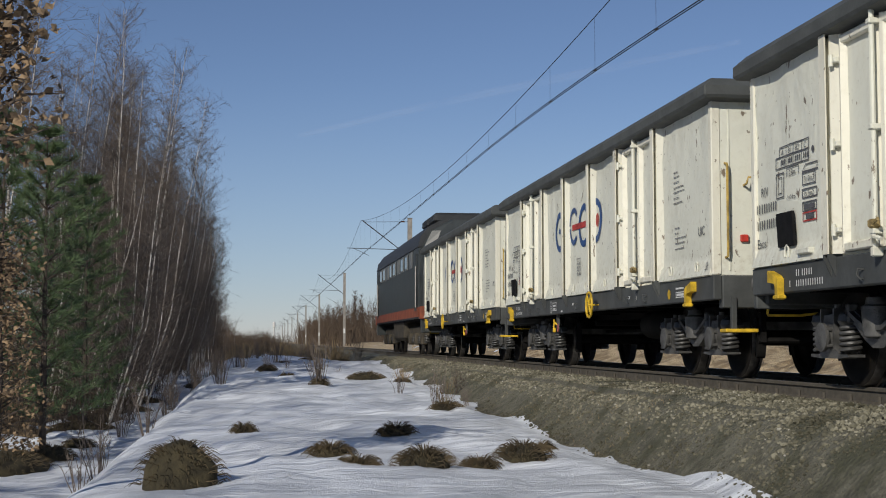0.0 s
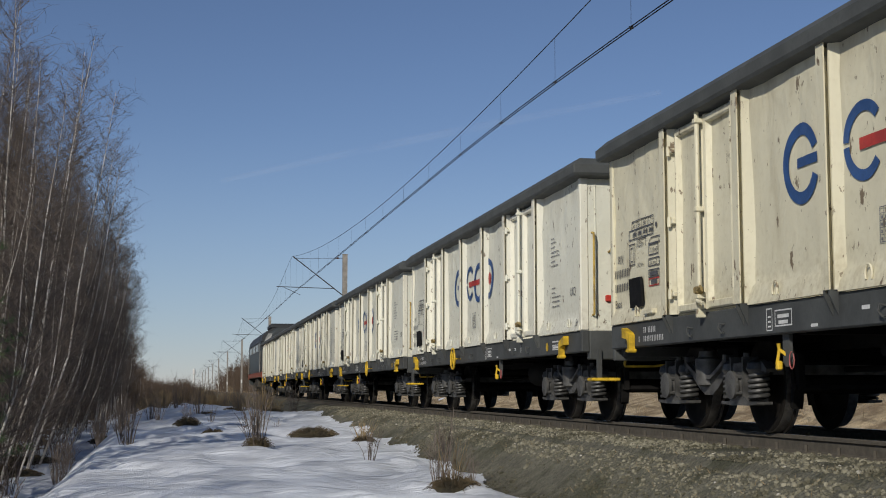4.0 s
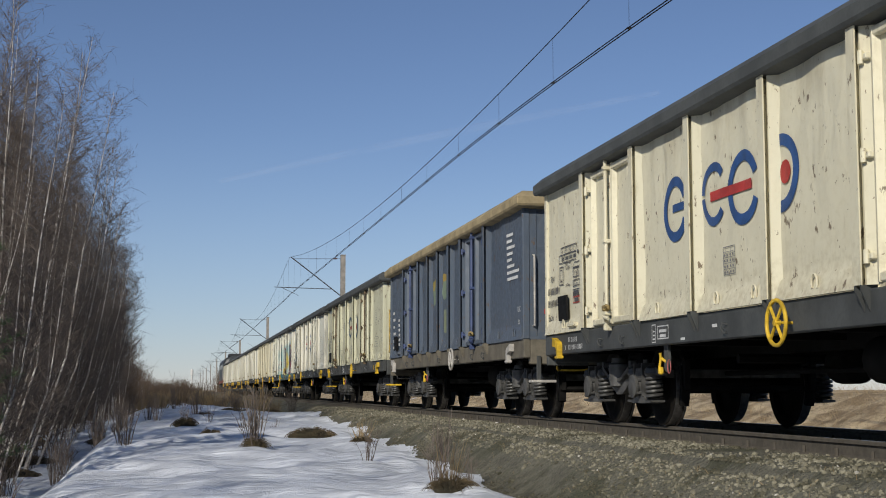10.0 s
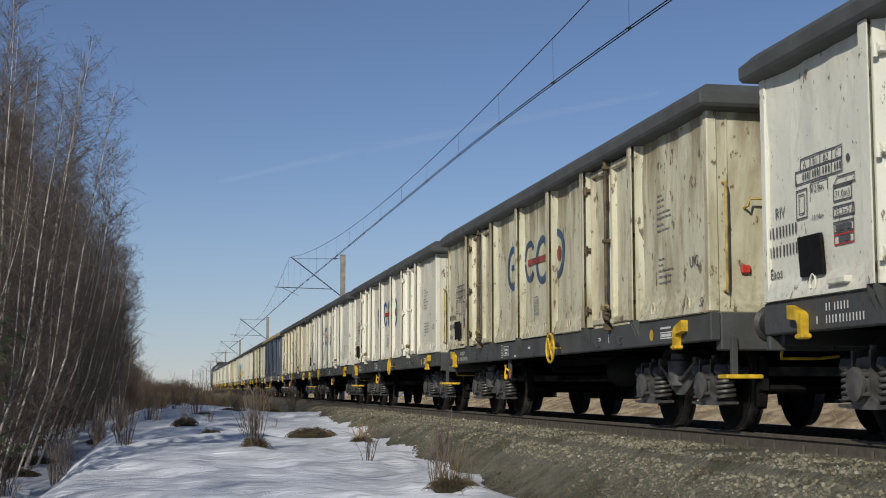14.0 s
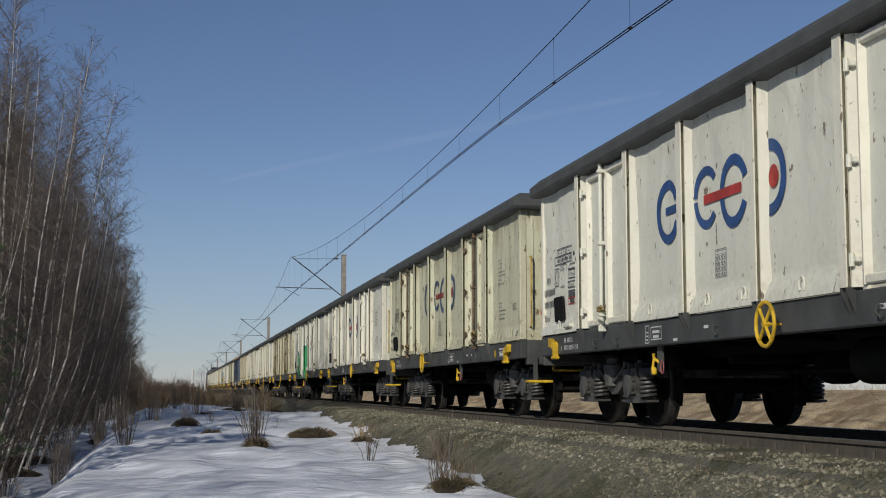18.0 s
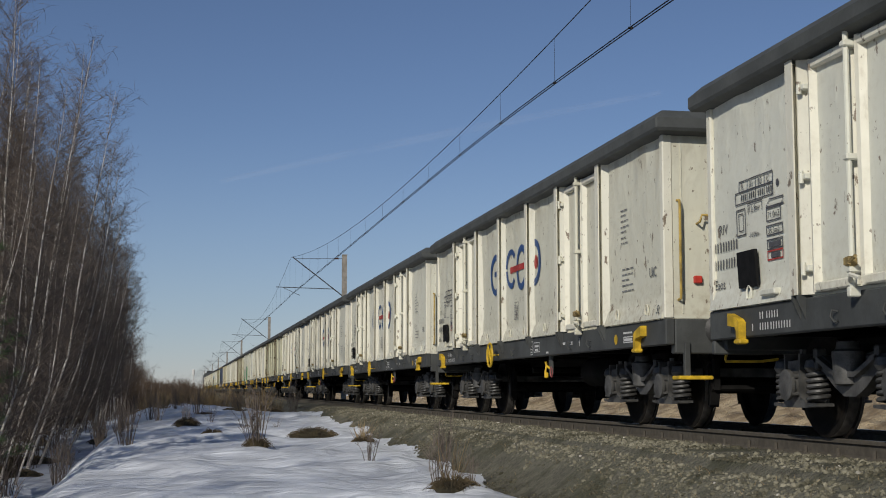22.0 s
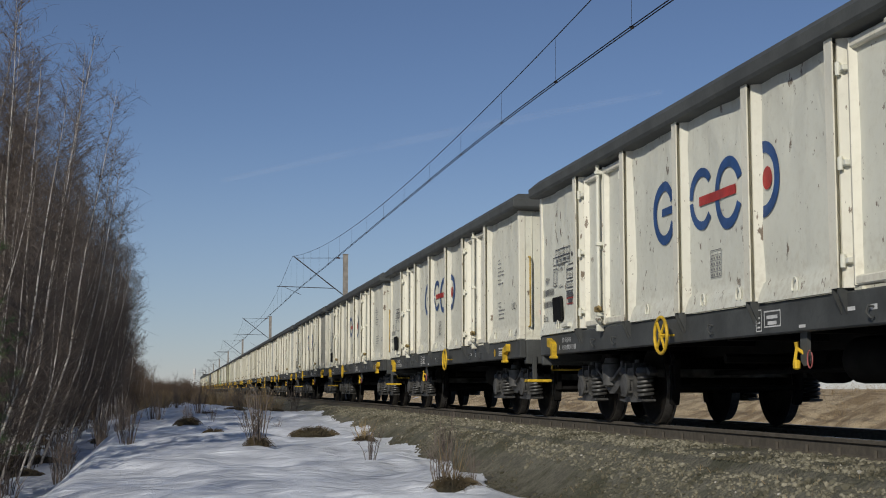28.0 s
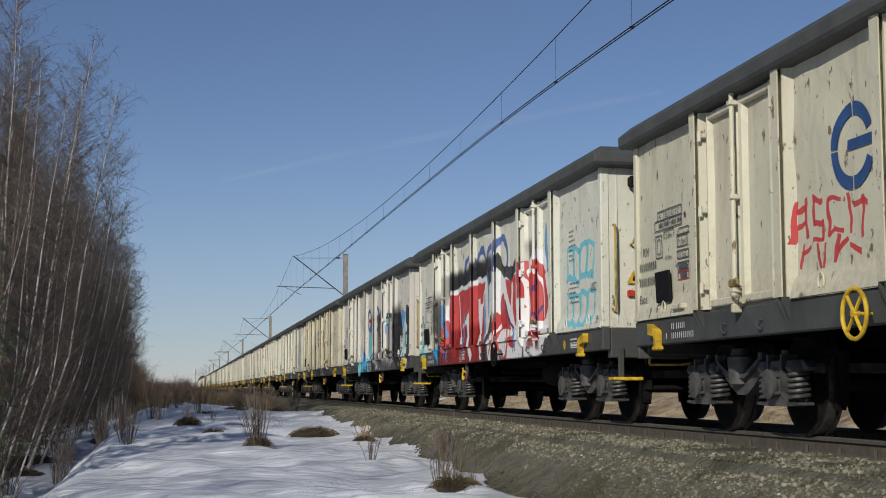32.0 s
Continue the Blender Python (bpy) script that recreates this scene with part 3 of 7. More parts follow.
def bogie(g, wagon, y0):
    b = part("bogie", g["bogie_frame"], wagon, at=Matrix.Translation((0, y0, 0)))
    for dy in (-0.9, 0.9):
        w = part("wheelset", g["wheelset"], b)
        w.matrix_parent_inverse = Matrix.Translation((0, dy, 0.46))
        WHEELS.append(w)
        part("brake_shoe", g["shoe"], b, at=Matrix.Translation((0, dy, 0.46)) @ Matrix.Rotation(0.0 if dy > 0 else math.pi, 4, "Z"))
        for sx in (-1, 1):
            part("axlebox", g["axlebox"], b, at=Matrix.Translation((sx * 1.02, dy, 0)) @ Matrix.Rotation(0 if sx < 0 else math.pi, 4, "Z"))
            for k in (-0.30, 0.30):
                part("coil_spring", g["spring"], b, at=Matrix.Translation((sx * 1.03, dy + k, 0)))
    return b


WHEELS = []
END_TURN = Matrix.Rotation(math.pi, 4, "Z")


def open_wagon(g, label, paint, k, local=None, rim_paint=None, rear_paint=None, frame_paint=None, accents=None, fittings=None, turned=False, post_paint=None, wheel_paint=None):
    w = thing("freight_wagon", label, "railway wagon", "train of open wagons")
    lines = [HALF + 0.06, *g["posts"], -HALF - 0.06]
    near = local or (lambda y0, y1: None)            # paint of one stretch of the near side
    for nm in g["bays"]:
        part("side_plate", g["plate", nm, k % 3], w, mat=rear_paint if rear_paint and nm == g["bays"][-1] else near(lines[nm + 1], lines[nm]) or paint)
        part("side_plate", g["plate_far"][nm], w, mat=paint)
    for y in g["posts"]:
        for key in ("post", "post_far"):
            part("post", g[key, y], w, mat=post_paint or (key == "post" and near(y - 0.17, y + 0.17)) or paint)
        for key in ("gusset", "gusset_far"):
            part("gusset", g[key, y], w, mat=frame_paint)
    for y in g["door_y"]:
        door = near(y - 0.9, y + 0.9) or paint
        d = part("side_door", g["lock", y], w, mat=accents or door)
        part("latch", g["latch", y], d)
        for sg in (1, -1):
            part("door_leaf", g["leaf", y, sg], d, mat=door)
            part("leaf_frame", g["leaf_frame", y, sg], d, mat=post_paint or door)
            for i in range(3):
                part("hinge", g["hinge", y, sg, i], d, mat=accents or door)
        part("side_door", g["door_far"], w, mat=paint, at=Matrix.Translation((0, y, 0)))
    part("rim", g["rim"], w, mat=rim_paint)
    part("deck", g["floor"], w)
    for key in ("sole", "sole_far"):
        part("solebar", g[key], w, mat=frame_paint)
    for e in (Matrix.Identity(4), END_TURN):
        part("end_wall", g["end"], w, mat=paint, at=e)
        part("headstock", g["head"], w, mat=frame_paint, at=e)
        part("screw_coupling", g["hook"], w, at=e)
        part("brake_hose", g["hose"], w, at=e)
        for sx in (1, -1):
            f = e @ Matrix.Diagonal((sx, 1, 1, 1))
            part("corner_post", g["corner"], w, mat=post_paint or paint, at=f)
        for key in ("buffer", "buffer_far"):
            part("buffer", g[key], w, at=e)
        f = e @ Matrix.Diagonal((1 if e == Matrix.Identity(4) else -1, 1, 1, 1))
        part("handrail", g["handrail"], w, mat=fittings, at=f)
        part("seam_strip", g["seam"], w, mat=paint, at=f)
        part("grab_handle", g["grab"], w, mat=fittings, at=f)
        part("lamp_iron", g["lamp"], w, at=f)
        if e == END_TURN:
            part("step_hanger", g["step_hanger"], w, at=f)
            part("step", g["step"], w, mat=fittings, at=f)
        else:
            part("shunter_rail", g["shunter_rail"], w, mat=fittings, at=f)
        part("rope_hook", g["rope_hook"], w, mat=fittings, at=f)
    part("centre_sill", g["mid"], w)
    for y in (-5.2, -3.4, -1.7, 0, 1.7, 3.4, 5.2):
        part("crossbeam", g["crossbeam"], w, at=Matrix.Translation((0, y, 0)))
    for y in (-4.5, 4.5):
        part("bolster", g["bolster"], w, at=Matrix.Translation((0, y, 0)))
    part("air_tank", g["tank"], w)
    part("brake_gear", g["brake"], w)
    gear = Matrix.Translation((0, -3.55 if turned else 0.0, 0))
    part("handwheel", g["handwheel"], w, mat=wheel_paint or fittings, at=Matrix.Translation((0, 2.40 if turned else -0.45 if g is not G else 0.0, 0)))
    part("release_lever", g["lever"], w, at=gear)
    part("brake_bracket", g["bracket"], w, at=gear)
    part("pull_cord", g["pull"], w, at=gear)
    part("card_holder", g["card"], w)
    part("ledge", g["card_ledge"], w, mat=paint)
    for y in (5.45, 1.9, 0.3, -0.55, -1.7, -4.9, -5.9):
        part("lashing_ring", g["lash"], w, mat=paint, at=Matrix.Translation((0, y, 0)))
    for y in (3.85, 3.05, 0.1, -2.95, -3.8):
        part("tie_hook", g["tie_hook"], w, at=Matrix.Translation((0, y, 0)))
    bogie(g, w, 4.5)
    bogie(g, w, -4.5)
    return w

# ================= ground =================
rnd = random.Random(5)


def lerp(x, pts):
    for (a, p), (b, q) in zip(pts, pts[1:]):
        if x <= b:
            t = max(0.0, min(1.0, (x - a) / (b - a)))
            t = t * t * (3 - 2 * t)
            return p + (q - p) * t
    return pts[-1][1]


def ground_z(x, y):
    """Height of the bare ground, rail tops at zero."""
    shelf = lerp(y, [(-20, -1.00), (5, -0.86), (16, -0.72), (32, -0.60), (55, -0.50), (120, -0.45), (400, -0.45)])
    ditch = lerp(y, [(-20, -1.9), (30, -1.75), (60, -1.35), (120, -0.9), (400, -0.6)])
    crest = lerp(y, [(-20, -1.6), (20, -1.2), (40, -1.3), (70, -1.6), (200, -2.0)])
    bed = -0.205
    z = lerp(x, [(-60, ditch + 0.9), (-14, ditch + 0.75), (-6.5, ditch + 0.45), (-4.2, ditch), (-2.6, ditch + 0.03), (crest, shelf - 0.10), (0.4, shelf + 0.02), (3.0, shelf), (3.6, shelf + 0.02),
                 (TRACK - 1.75, bed + 0.01), (TRACK - 1.42, bed + 0.042), (TRACK - 0.84, bed + 0.052), (TRACK - 0.62, bed + 0.01), (TRACK + 1.45, bed + 0.03), (TRACK + 1.9, bed), (TRACK + 3.0, -0.65), (TRACK + 4.6, -0.62), (TRACK + 8.5, 0.22), (TRACK + 14, 0.33), (TRACK + 60, 0.2), (3000, 0.0)])
    if x < TRACK - 1.7 or x > TRACK + 1.9:
        z += 0.05 * noise.noise(Vector((x * 0.8, y * 0.45, 1.5))) + 0.10 * noise.noise(Vector((x * 0.16, y * 0.09, 7.5)))
        if x < -4 or x > TRACK + 5:
            z += 0.14 * noise.noise(Vector((x * 0.5, y * 0.5, 4.5))) + 0.10 * noise.noise(Vector((x * 1.3, y * 1.3, 14.5))) + 0.06 * noise.noise(Vector((x * 2.6, y * 2.6, 24.5)))
    z += 0.018 * noise.noise(Vector((x * 4, y * 4, 2.5)))
    return z


def snow_depth(x, y):
    """Thickness of the snow; negative where the ground lies bare."""
    n = noise.noise(Vector((x * 0.55, y * 0.35, 21.0))) * 0.5 + noise.noise(Vector((x * 1.7, y * 1.2, 33.0))) * 0.25 + noise.noise(Vector((x * 5, y * 4, 13.0))) * 0.10
    edge = lerp(y, [(-20, 3.6), (5, 3.85), (10, 3.72), (16, 3.74), (24, 3.84), (34, 4.05), (46, 4.15), (60, 3.6), (75, 2.0), (95, 0.0), (140, -1.0)])
    right = (edge - x) * 0.5 + 0.22 * n
    left = (x + 5.0) * 0.4 + 0.55 * n
    d = min(right, left, 0.35)
    if y > 45:
        d -= (y - 45) * 0.012 * (0.5 + n) + (0.10 if n < 0.05 else 0)
    if x < -4.5:
        d = min(d, 0.05) + 0.22 * n
    if x > TRACK + 3:
        d = 0.7 * (n - 0.47)
    ripple = 0.014 * noise.noise(Vector((x * 1.1, y * 3.6 + x * 1.5, 51.0))) + 0.085 * noise.noise(Vector((x * 0.75, y * 1.15 + x * 0.7, 57.0))) + 0.045 * noise.noise(Vector((x * 2.2, y * 1.9 + x * 1.1, 63.0)))
    return max(-0.15, min(0.16, d * 0.5)) + (ripple if d > 0.05 else 0.0)


def grid_mesh(name, xs, ys, zf, mat, kind_label):
    me = bpy.data.meshes.new(name)
    verts = [(x, y, zf(x, y)) for x in xs for y in ys]
    b = len(ys)
    faces = [(i * b + j, (i + 1) * b + j, (i + 1) * b + j + 1, i * b + j + 1) for i in range(len(xs) - 1) for j in range(b - 1)]
    me.from_pydata(verts, [], faces)
    me.polygons.foreach_set("use_smooth", [True] * len(faces))
    me.materials.append(mat)
    ob = new(name, me)
    return tagged(ob, kind_label, name, kind="structure")


def spaced(*runs):
    out = []
    for a, b, d in runs:
        n = max(1, round((b - a) / d))
        out += [a + (b - a) * i / n for i in range(n)]
    return out + [runs[-1][1]]


def earth_material():
    n = Nodes("bank_earth_and_dry_grass")
    v = n.coords()
    sep = n.add("SeparateXYZ", Vector=v)
    x = sep.outputs[0]
    big = n.noise(v, 0.5, 6, 0.6)
    mid = n.noise(v, 4.0, 6, 0.65)
    fine = n.noise(v, 30.0, 5, 0.7)
    vor = n.add("TexVoronoi", Vector=v, Scale=16.0)
    stone = n.mix(vor.outputs["Color"], (0.050, 0.049, 0.036), (0.180, 0.175, 0.130))
    stone = n.mix(n.ramp(fine, 0.35, 0.7), stone, (0.185, 0.172, 0.125))
    earth = n.mix(n.ramp(mid, 0.35, 0.65), (0.030, 0.027, 0.015), (0.110, 0.096, 0.058))
    grass = n.mix(n.ramp(fine, 0.35, 0.65), (0.15, 0.105, 0.055), (0.33, 0.23, 0.125))
    # stones near the track, moss and earth down the bank, dead grass beyond
    c = n.mix(n.ramp(n.math("ADD", x, n.math("MULTIPLY", mid, 1.6)), TRACK - 2.3, TRACK - 1.1), earth, stone)
    c = n.mix(n.math("MULTIPLY", n.ramp(n.noise(v, 1.1, 6, 0.65), 0.46, 0.62), 0.75), c, (0.050, 0.052, 0.024))
    far = n.math("MAXIMUM", n.ramp(x, 2.5, -1.0), n.ramp(x, TRACK + 2.5, TRACK + 4.5))
    c = n.mix(n.math("MULTIPLY", far, n.ramp(mid, 0.2, 0.55, 0.55, 1.0)), c, grass)
    sand = n.mix(n.ramp(n.noise(v, 1.3, 6, 0.65), 0.4, 0.62), (0.58, 0.46, 0.29), (0.25, 0.18, 0.10))
    c = n.mix(n.math("MULTIPLY", n.ramp(x, TRACK + 2.5, TRACK + 4.0), n.ramp(fine, 0.25, 0.6, 0.6, 1.0)), c, sand)
    return n.done(c, 0.9, 0.0, n.math("ADD", fine, n.math("MULTIPLY", vor.outputs[0], 0.8)), 0.8, 0.05)


def snow_material():
    n = Nodes("old_granular_snow")
    v = n.coords()
    big = n.noise(v, 0.9, 5, 0.6)
    turn = n.add("Mapping", Vector=v, Rotation=(0, 0, radians(-24)), Scale=(0.75, 3.4, 1.0)).outputs[0]
    drift = n.math("ADD", n.noise(turn, 1.7, 2, 0.5, 0.35), n.math("MULTIPLY", n.noise(turn, 5.5, 4, 0.6, 0.3), 0.22))
    fine = n.noise(v, 45.0, 4, 0.7)
    c = n.mix(n.ramp(big, 0.38, 0.62), (0.76, 0.79, 0.84), (0.53, 0.555, 0.60))
    c = n.mix(n.math("MULTIPLY", n.ramp(n.noise(v, 7.0, 6, 0.7), 0.62, 0.75), 0.45), c, (0.34, 0.29, 0.22))
    n.put(n.bsdf.inputs["Specular IOR Level"], 0.35)
    n.put(n.bsdf.inputs["Subsurface Weight"], 0.0)
    return n.done(c, 0.55, 0.0, n.math("ADD", drift, n.math("MULTIPLY", fine, 0.16)), 1.0, 0.075)


M_EARTH, M_SNOW = earth_material(), snow_material()
XS = spaced((-900, -60, 140), (-60, -12, 4), (-12, -5, 0.5), (-5, 3, 0.20), (3, 5.7, 0.09), (5.7, 8.3, 0.35), (8.3, 20, 0.4), (20, 60, 8), (60, 900, 140))
YS = spaced((-60, -12, 6), (-12, 6, 0.8), (6, 34, 0.16), (34, 70, 0.5), (70, 160, 2.5), (160, 600, 40), (600, 2600, 400))
grid_mesh("ground", XS, YS, ground_z, M_EARTH, "earth bank with stones and dead grass")
SXS = spaced((-16, -5, 0.45), (-5, 4.6, 0.13))
SYS = spaced((-14, 6, 0.7), (6, 34, 0.15), (34, 75, 0.4), (75, 140, 1.5))
grid_mesh("snow", SXS, SYS, lambda x, y: ground_z(x, y) + snow_depth(x, y), M_SNOW, "old snow on the shelf and in the ditch")
grid_mesh("snow_field", spaced((TRACK + 3.5, TRACK + 13.5, 0.5)), spaced((4, 160, 1.0)), lambda x, y: ground_z(x, y) + snow_depth(x, y), M_SNOW, "patches of old snow on the far field")

# ================= track =================
M_SLEEPER = plain("old_brown_concrete", (0.21, 0.175, 0.125), 0.85, 0.0, 0.4, 5.0, 0.4)
M_RAILRUST = plain("dusty_rail_side", (0.085, 0.074, 0.058), 0.8, 0.0, 0.3, 14.0)


def stone_material():
    n = Nodes("dusty_ballast_stone")
    r = n.add("NewGeometry").outputs["Random Per Island"]
    v = n.coords()
    ramp = n.add("ValToRGB", Fac=r)
    e = ramp.color_ramp.elements
    e[0].position, e[0].color = 0.0, (0.080, 0.076, 0.052, 1)
    e[1].position, e[1].color = 1.0, (0.60, 0.57, 0.52, 1)
    m = ramp.color_ramp.elements.new(0.75)
    m.color = (0.235, 0.218, 0.155, 1)
    m2 = ramp.color_ramp.elements.new(0.985)
    m2.color = (0.285, 0.266, 0.198, 1)
    low = n.ramp(n.math("ADD", n.add("SeparateXYZ", Vector=v).outputs[0], n.noise(v, 2.5, 4)), 4.90, 4.20)
    moss = n.math("MAXIMUM", n.math("MULTIPLY", n.ramp(n.noise(v, 1.1, 6, 0.65), 0.50, 0.60), 0.75), n.math("MULTIPLY", low, 0.9))
    c = n.mix(moss, ramp.outputs[0], (0.040, 0.036, 0.018))
    return n.done(c, 0.9, 0.0, n.noise(v, 60.0, 4), 0.4, 0.01)


def rail_profile(x):
    return [(x - 0.07, -0.172), (x + 0.07, -0.172), (x + 0.07, -0.160), (x + 0.012, -0.135), (x + 0.012, -0.045), (x + 0.035, -0.035), (x + 0.036, -0.008), (x + 0.028, 0.0), (x - 0.028, 0.0), (x - 0.036, -0.008), (x - 0.035, -0.035), (x - 0.012, -0.045), (x - 0.012, -0.135), (x - 0.07, -0.160)]


track = thing("railway_track", "rusty single railway track on concrete sleepers in ballast", "railway track")
tagged(track, kind="structure")
for sx in (-0.752, 0.752):
    me = Mesh().prism(rail_profile(TRACK + sx), "y", -30, 900).data("rail", M_RAILRUST)
    me.materials.append(M_TREAD)
    for q in me.polygons:
        if q.normal.z > 0.9 and q.center.z > -0.01:
            q.material_index = 1
    part("rail", me, track, "rusty rail with a bright running top")
slp = Mesh().prism([(-1.27, -0.36), (1.27, -0.36), (1.25, -0.20), (0.95, -0.172), (0.55, -0.172), (0.40, -0.21), (-0.40, -0.21), (-0.55, -0.172), (-0.95, -0.172), (-1.25, -0.20)], "y", -0.13, 0.13).data("sleeper", M_SLEEPER)
clip = Mesh()
for sx in (-0.752, 0.752):
    for d in (-0.11, 0.11):
        clip.box(sx + d - 0.05, sx + d + 0.05, -0.06, 0.06, -0.172, -0.135, 0.012).tube([(sx + d, 0, -0.15), (sx + d, 0, -0.075)], 0.017, 6)
clip_me = clip.data("rail_clip", M_RAILRUST)
for i in range(150):
    t = Matrix.Translation((TRACK, -4 + 0.62 * i, 0))
    s = part("sleeper", slp, track, at=t)
    if i < 75:
        part("rail_clip", clip_me, s)
more = Mesh()
for i in range(150, 620):
    more.box(TRACK - 1.27, TRACK + 1.27, -4 + 0.62 * i - 0.13, -4 + 0.62 * i + 0.13, -0.36, -0.19)
tagged(part("far_sleepers", more.data("far_sleepers", M_SLEEPER), track), kind="stuff")


def scatter_stones(count, y0, y1, smin, smax, seed):
    r = random.Random(seed)
    bm = bmesh.new()
    bmesh.ops.create_icosphere(bm, subdivisions=1, radius=1)
    base = np.array([v.co[:] for v in bm.verts])
    tri = [tuple(v.index for v in f.verts) for f in bm.faces]
    bm.free()
    V, F = [], []
    for i in range(count):
        y = y0 + (y1 - y0) * r.random() ** 1.35
        x = r.uniform(3.4, TRACK - 0.84) if i % 16 else r.uniform(TRACK - 0.6, TRACK + 1.6)
        bare = noise.noise(Vector((x * 1.1, y * 0.7, 71.0)))
        if r.random() < 0.05 + 1.2 * bare + (0.5 if x < 4.2 else 0.0):      # earth and moss show between the stones
            continue
        s = r.uniform(smin, smax) * (0.6 if r.random() < 0.6 else 1.0 if r.random() < 0.85 else 1.55)
        if TRACK - 0.98 < x:
            s *= 0.5
        p = base * (0.75 + 0.5 * np.random.rand(len(base), 1)) * np.array([s * r.uniform(0.8, 1.4), s * r.uniform(0.8, 1.4), s * r.uniform(0.7, 1.1)])
        a = r.uniform(0, 6.28)
        ca, sa = math.cos(a), math.sin(a)
        p = p @ np.array([[ca, -sa, 0], [sa, ca, 0], [0, 0, 1]]) + np.array([x, y, ground_z(x, y) + s * 0.22])
        o = len(V)
        V += [tuple(q) for q in p]
        F += [(a0 + o, b0 + o, c0 + o) for a0, b0, c0 in tri]
    me = bpy.data.meshes.new("ballast")
    me.from_pydata(V, [], F)
    me.materials.append(stone_material())
    return tagged(new("ballast", me), "dusty grey-brown crushed stone ballast", "ballast", kind="stuff")


scatter_stones(62000, -1.0, 46.0, 0.008, 0.021, 3)

# ================= overhead line =================
M_CONCRETE = plain("weathered_concrete", (0.27, 0.25, 0.22), 0.85, 0.0, 0.3, 3.0, 0.4)
M_STEEL = plain("dark_galvanised_steel", (0.10, 0.10, 0.10), 0.6, 0.6, 0.3, 9.0)
M_WIRE = plain("dark_copper_wire", (0.025, 0.022, 0.022), 0.6, 0.5, 0.2, 9.0)
M_INSUL = plain("brown_porcelain", (0.10, 0.045, 0.025), 0.25, 0.0, 0.2, 9.0)
MAST_Y = [-4.0] + [80.5 + 71.0 * i for i in range(9)]


def mast(y, side, i):
    x = TRACK + side * 3.0
    m = thing("catenary_mast", "grey concrete mast with a steel bracket arm over the track", "catenary mast", "masts along the track", pose(x, y, -0.8))
    part("pole", Mesh().prism([(-0.14, -0.12), (0.14, -0.12), (0.14, 0.12), (-0.14, 0.12)], "z", -0.5, 9.1).box(-0.16, 0.16, -0.14, 0.14, 9.1, 9.14).data("pole", M_CONCRETE), m)
    z = 0.8
    arm = Mesh().tube([(-side * 0.1, 0, z + 5.9), (-side * 3.05, 0, z + 8.15)], 0.032, 8)
    part("bracket_tube", arm.data("bracket_tube", M_STEEL), m)
    tie = Mesh().tube([(-side * 0.1, 0, z + 8.1), (-side * 2.9, 0, z + 8.05)], 0.014, 6)
    part("tie_rod", tie.data("tie_rod", M_STEEL), m)
    ins = Mesh().lathe([(0, 0.03), (0.02, 0.06), (0.05, 0.03), (0.08, 0.065), (0.11, 0.03), (0.14, 0.065), (0.17, 0.03), (0.20, 0.06), (0.23, 0.03)], (-side * 0.45 - 0.12, 0, z + 8.1), "x", 10)
    part("insulator", ins.data("insulator", M_INSUL), m)
    steady = Mesh().tube([(-side * 0.6, 0, z + 6.30), (-side * 4.0, 0, z + 6.38)], 0.022, 6).tube([(-side * 3.6, 0, z + 6.36), (-side * 2.6, 0, z + 5.9)], 0.014, 6)
    part("steady_arm", steady.data("steady_arm", M_STEEL), m)
    part("tag", Mesh().box(-0.1, 0.1, -0.135, -0.121, 2.2, 2.75).data("tag", M_WHITEINK), m)
    return m


for i, y in enumerate(MAST_Y):
    if i > 0:
        mast(y, 1, i)
lines = thing("overhead_line", "thin dark catenary and contact wires with droppers", "overhead line")


def line_at(y):
    """Place of the wires at y: side, upper wire, lower wire."""
    for i, (y0, y1) in enumerate(zip(MAST_Y, MAST_Y[1:])):
        if y <= y1 or i == len(MAST_Y) - 2:
            t = (y - y0) / (y1 - y0)
            break
    x = TRACK + (0.15 if i % 2 == 0 else -0.15) * (1 - 2 * t)
    low = 5.86 if i else 5.90 - 0.00095 * max(0.0, 34 - y) ** 2
    return x, 6.36 + 1.78 * (2 * t - 1) ** 2, low


cat, con = Mesh(), [Mesh(), Mesh()]
ys = steps(4.0, 640.0, 318)
cat.tube([(line_at(y)[0], y, line_at(y)[1]) for y in ys], 0.0090, 5)
for s, c in zip((-0.028, 0.028), con):
    c.tube([(line_at(y)[0] + s, y, line_at(y)[2]) for y in ys], 0.0098, 5)
for k in range(60):
    y = 10.6 + 4.15 * k
    x, top, low = line_at(y)
    dr = Mesh().tube([(x, y, top), (x, y, low)], 0.0032, 4).box(x - 0.032, x + 0.032, y - 0.015, y + 0.015, low - 0.012, low + 0.02)
    part("dropper", dr.data("dropper", M_WIRE), lines)
part("messenger_wire", cat.data("messenger_wire", M_WIRE), lines)
for c in con:
    part("contact_wire", c.data("contact_wire", M_WIRE), lines)

# ================= trees and plants =================


def bark_material(name, a, b, dark):
    n = Nodes(name)
    v = n.coords()
    band = n.noise(n.scaled(v, (6, 6, 22)), 1.3, 5, 0.7)
    c = n.mix(n.ramp(n.noise(v, 1.4, 4), 0.35, 0.65), a, b)
    c = n.mix(n.ramp(band, 0.55, 0.62), c, dark)
    return n.done(c, 0.8, 0.0, band, 0.4, 0.02)


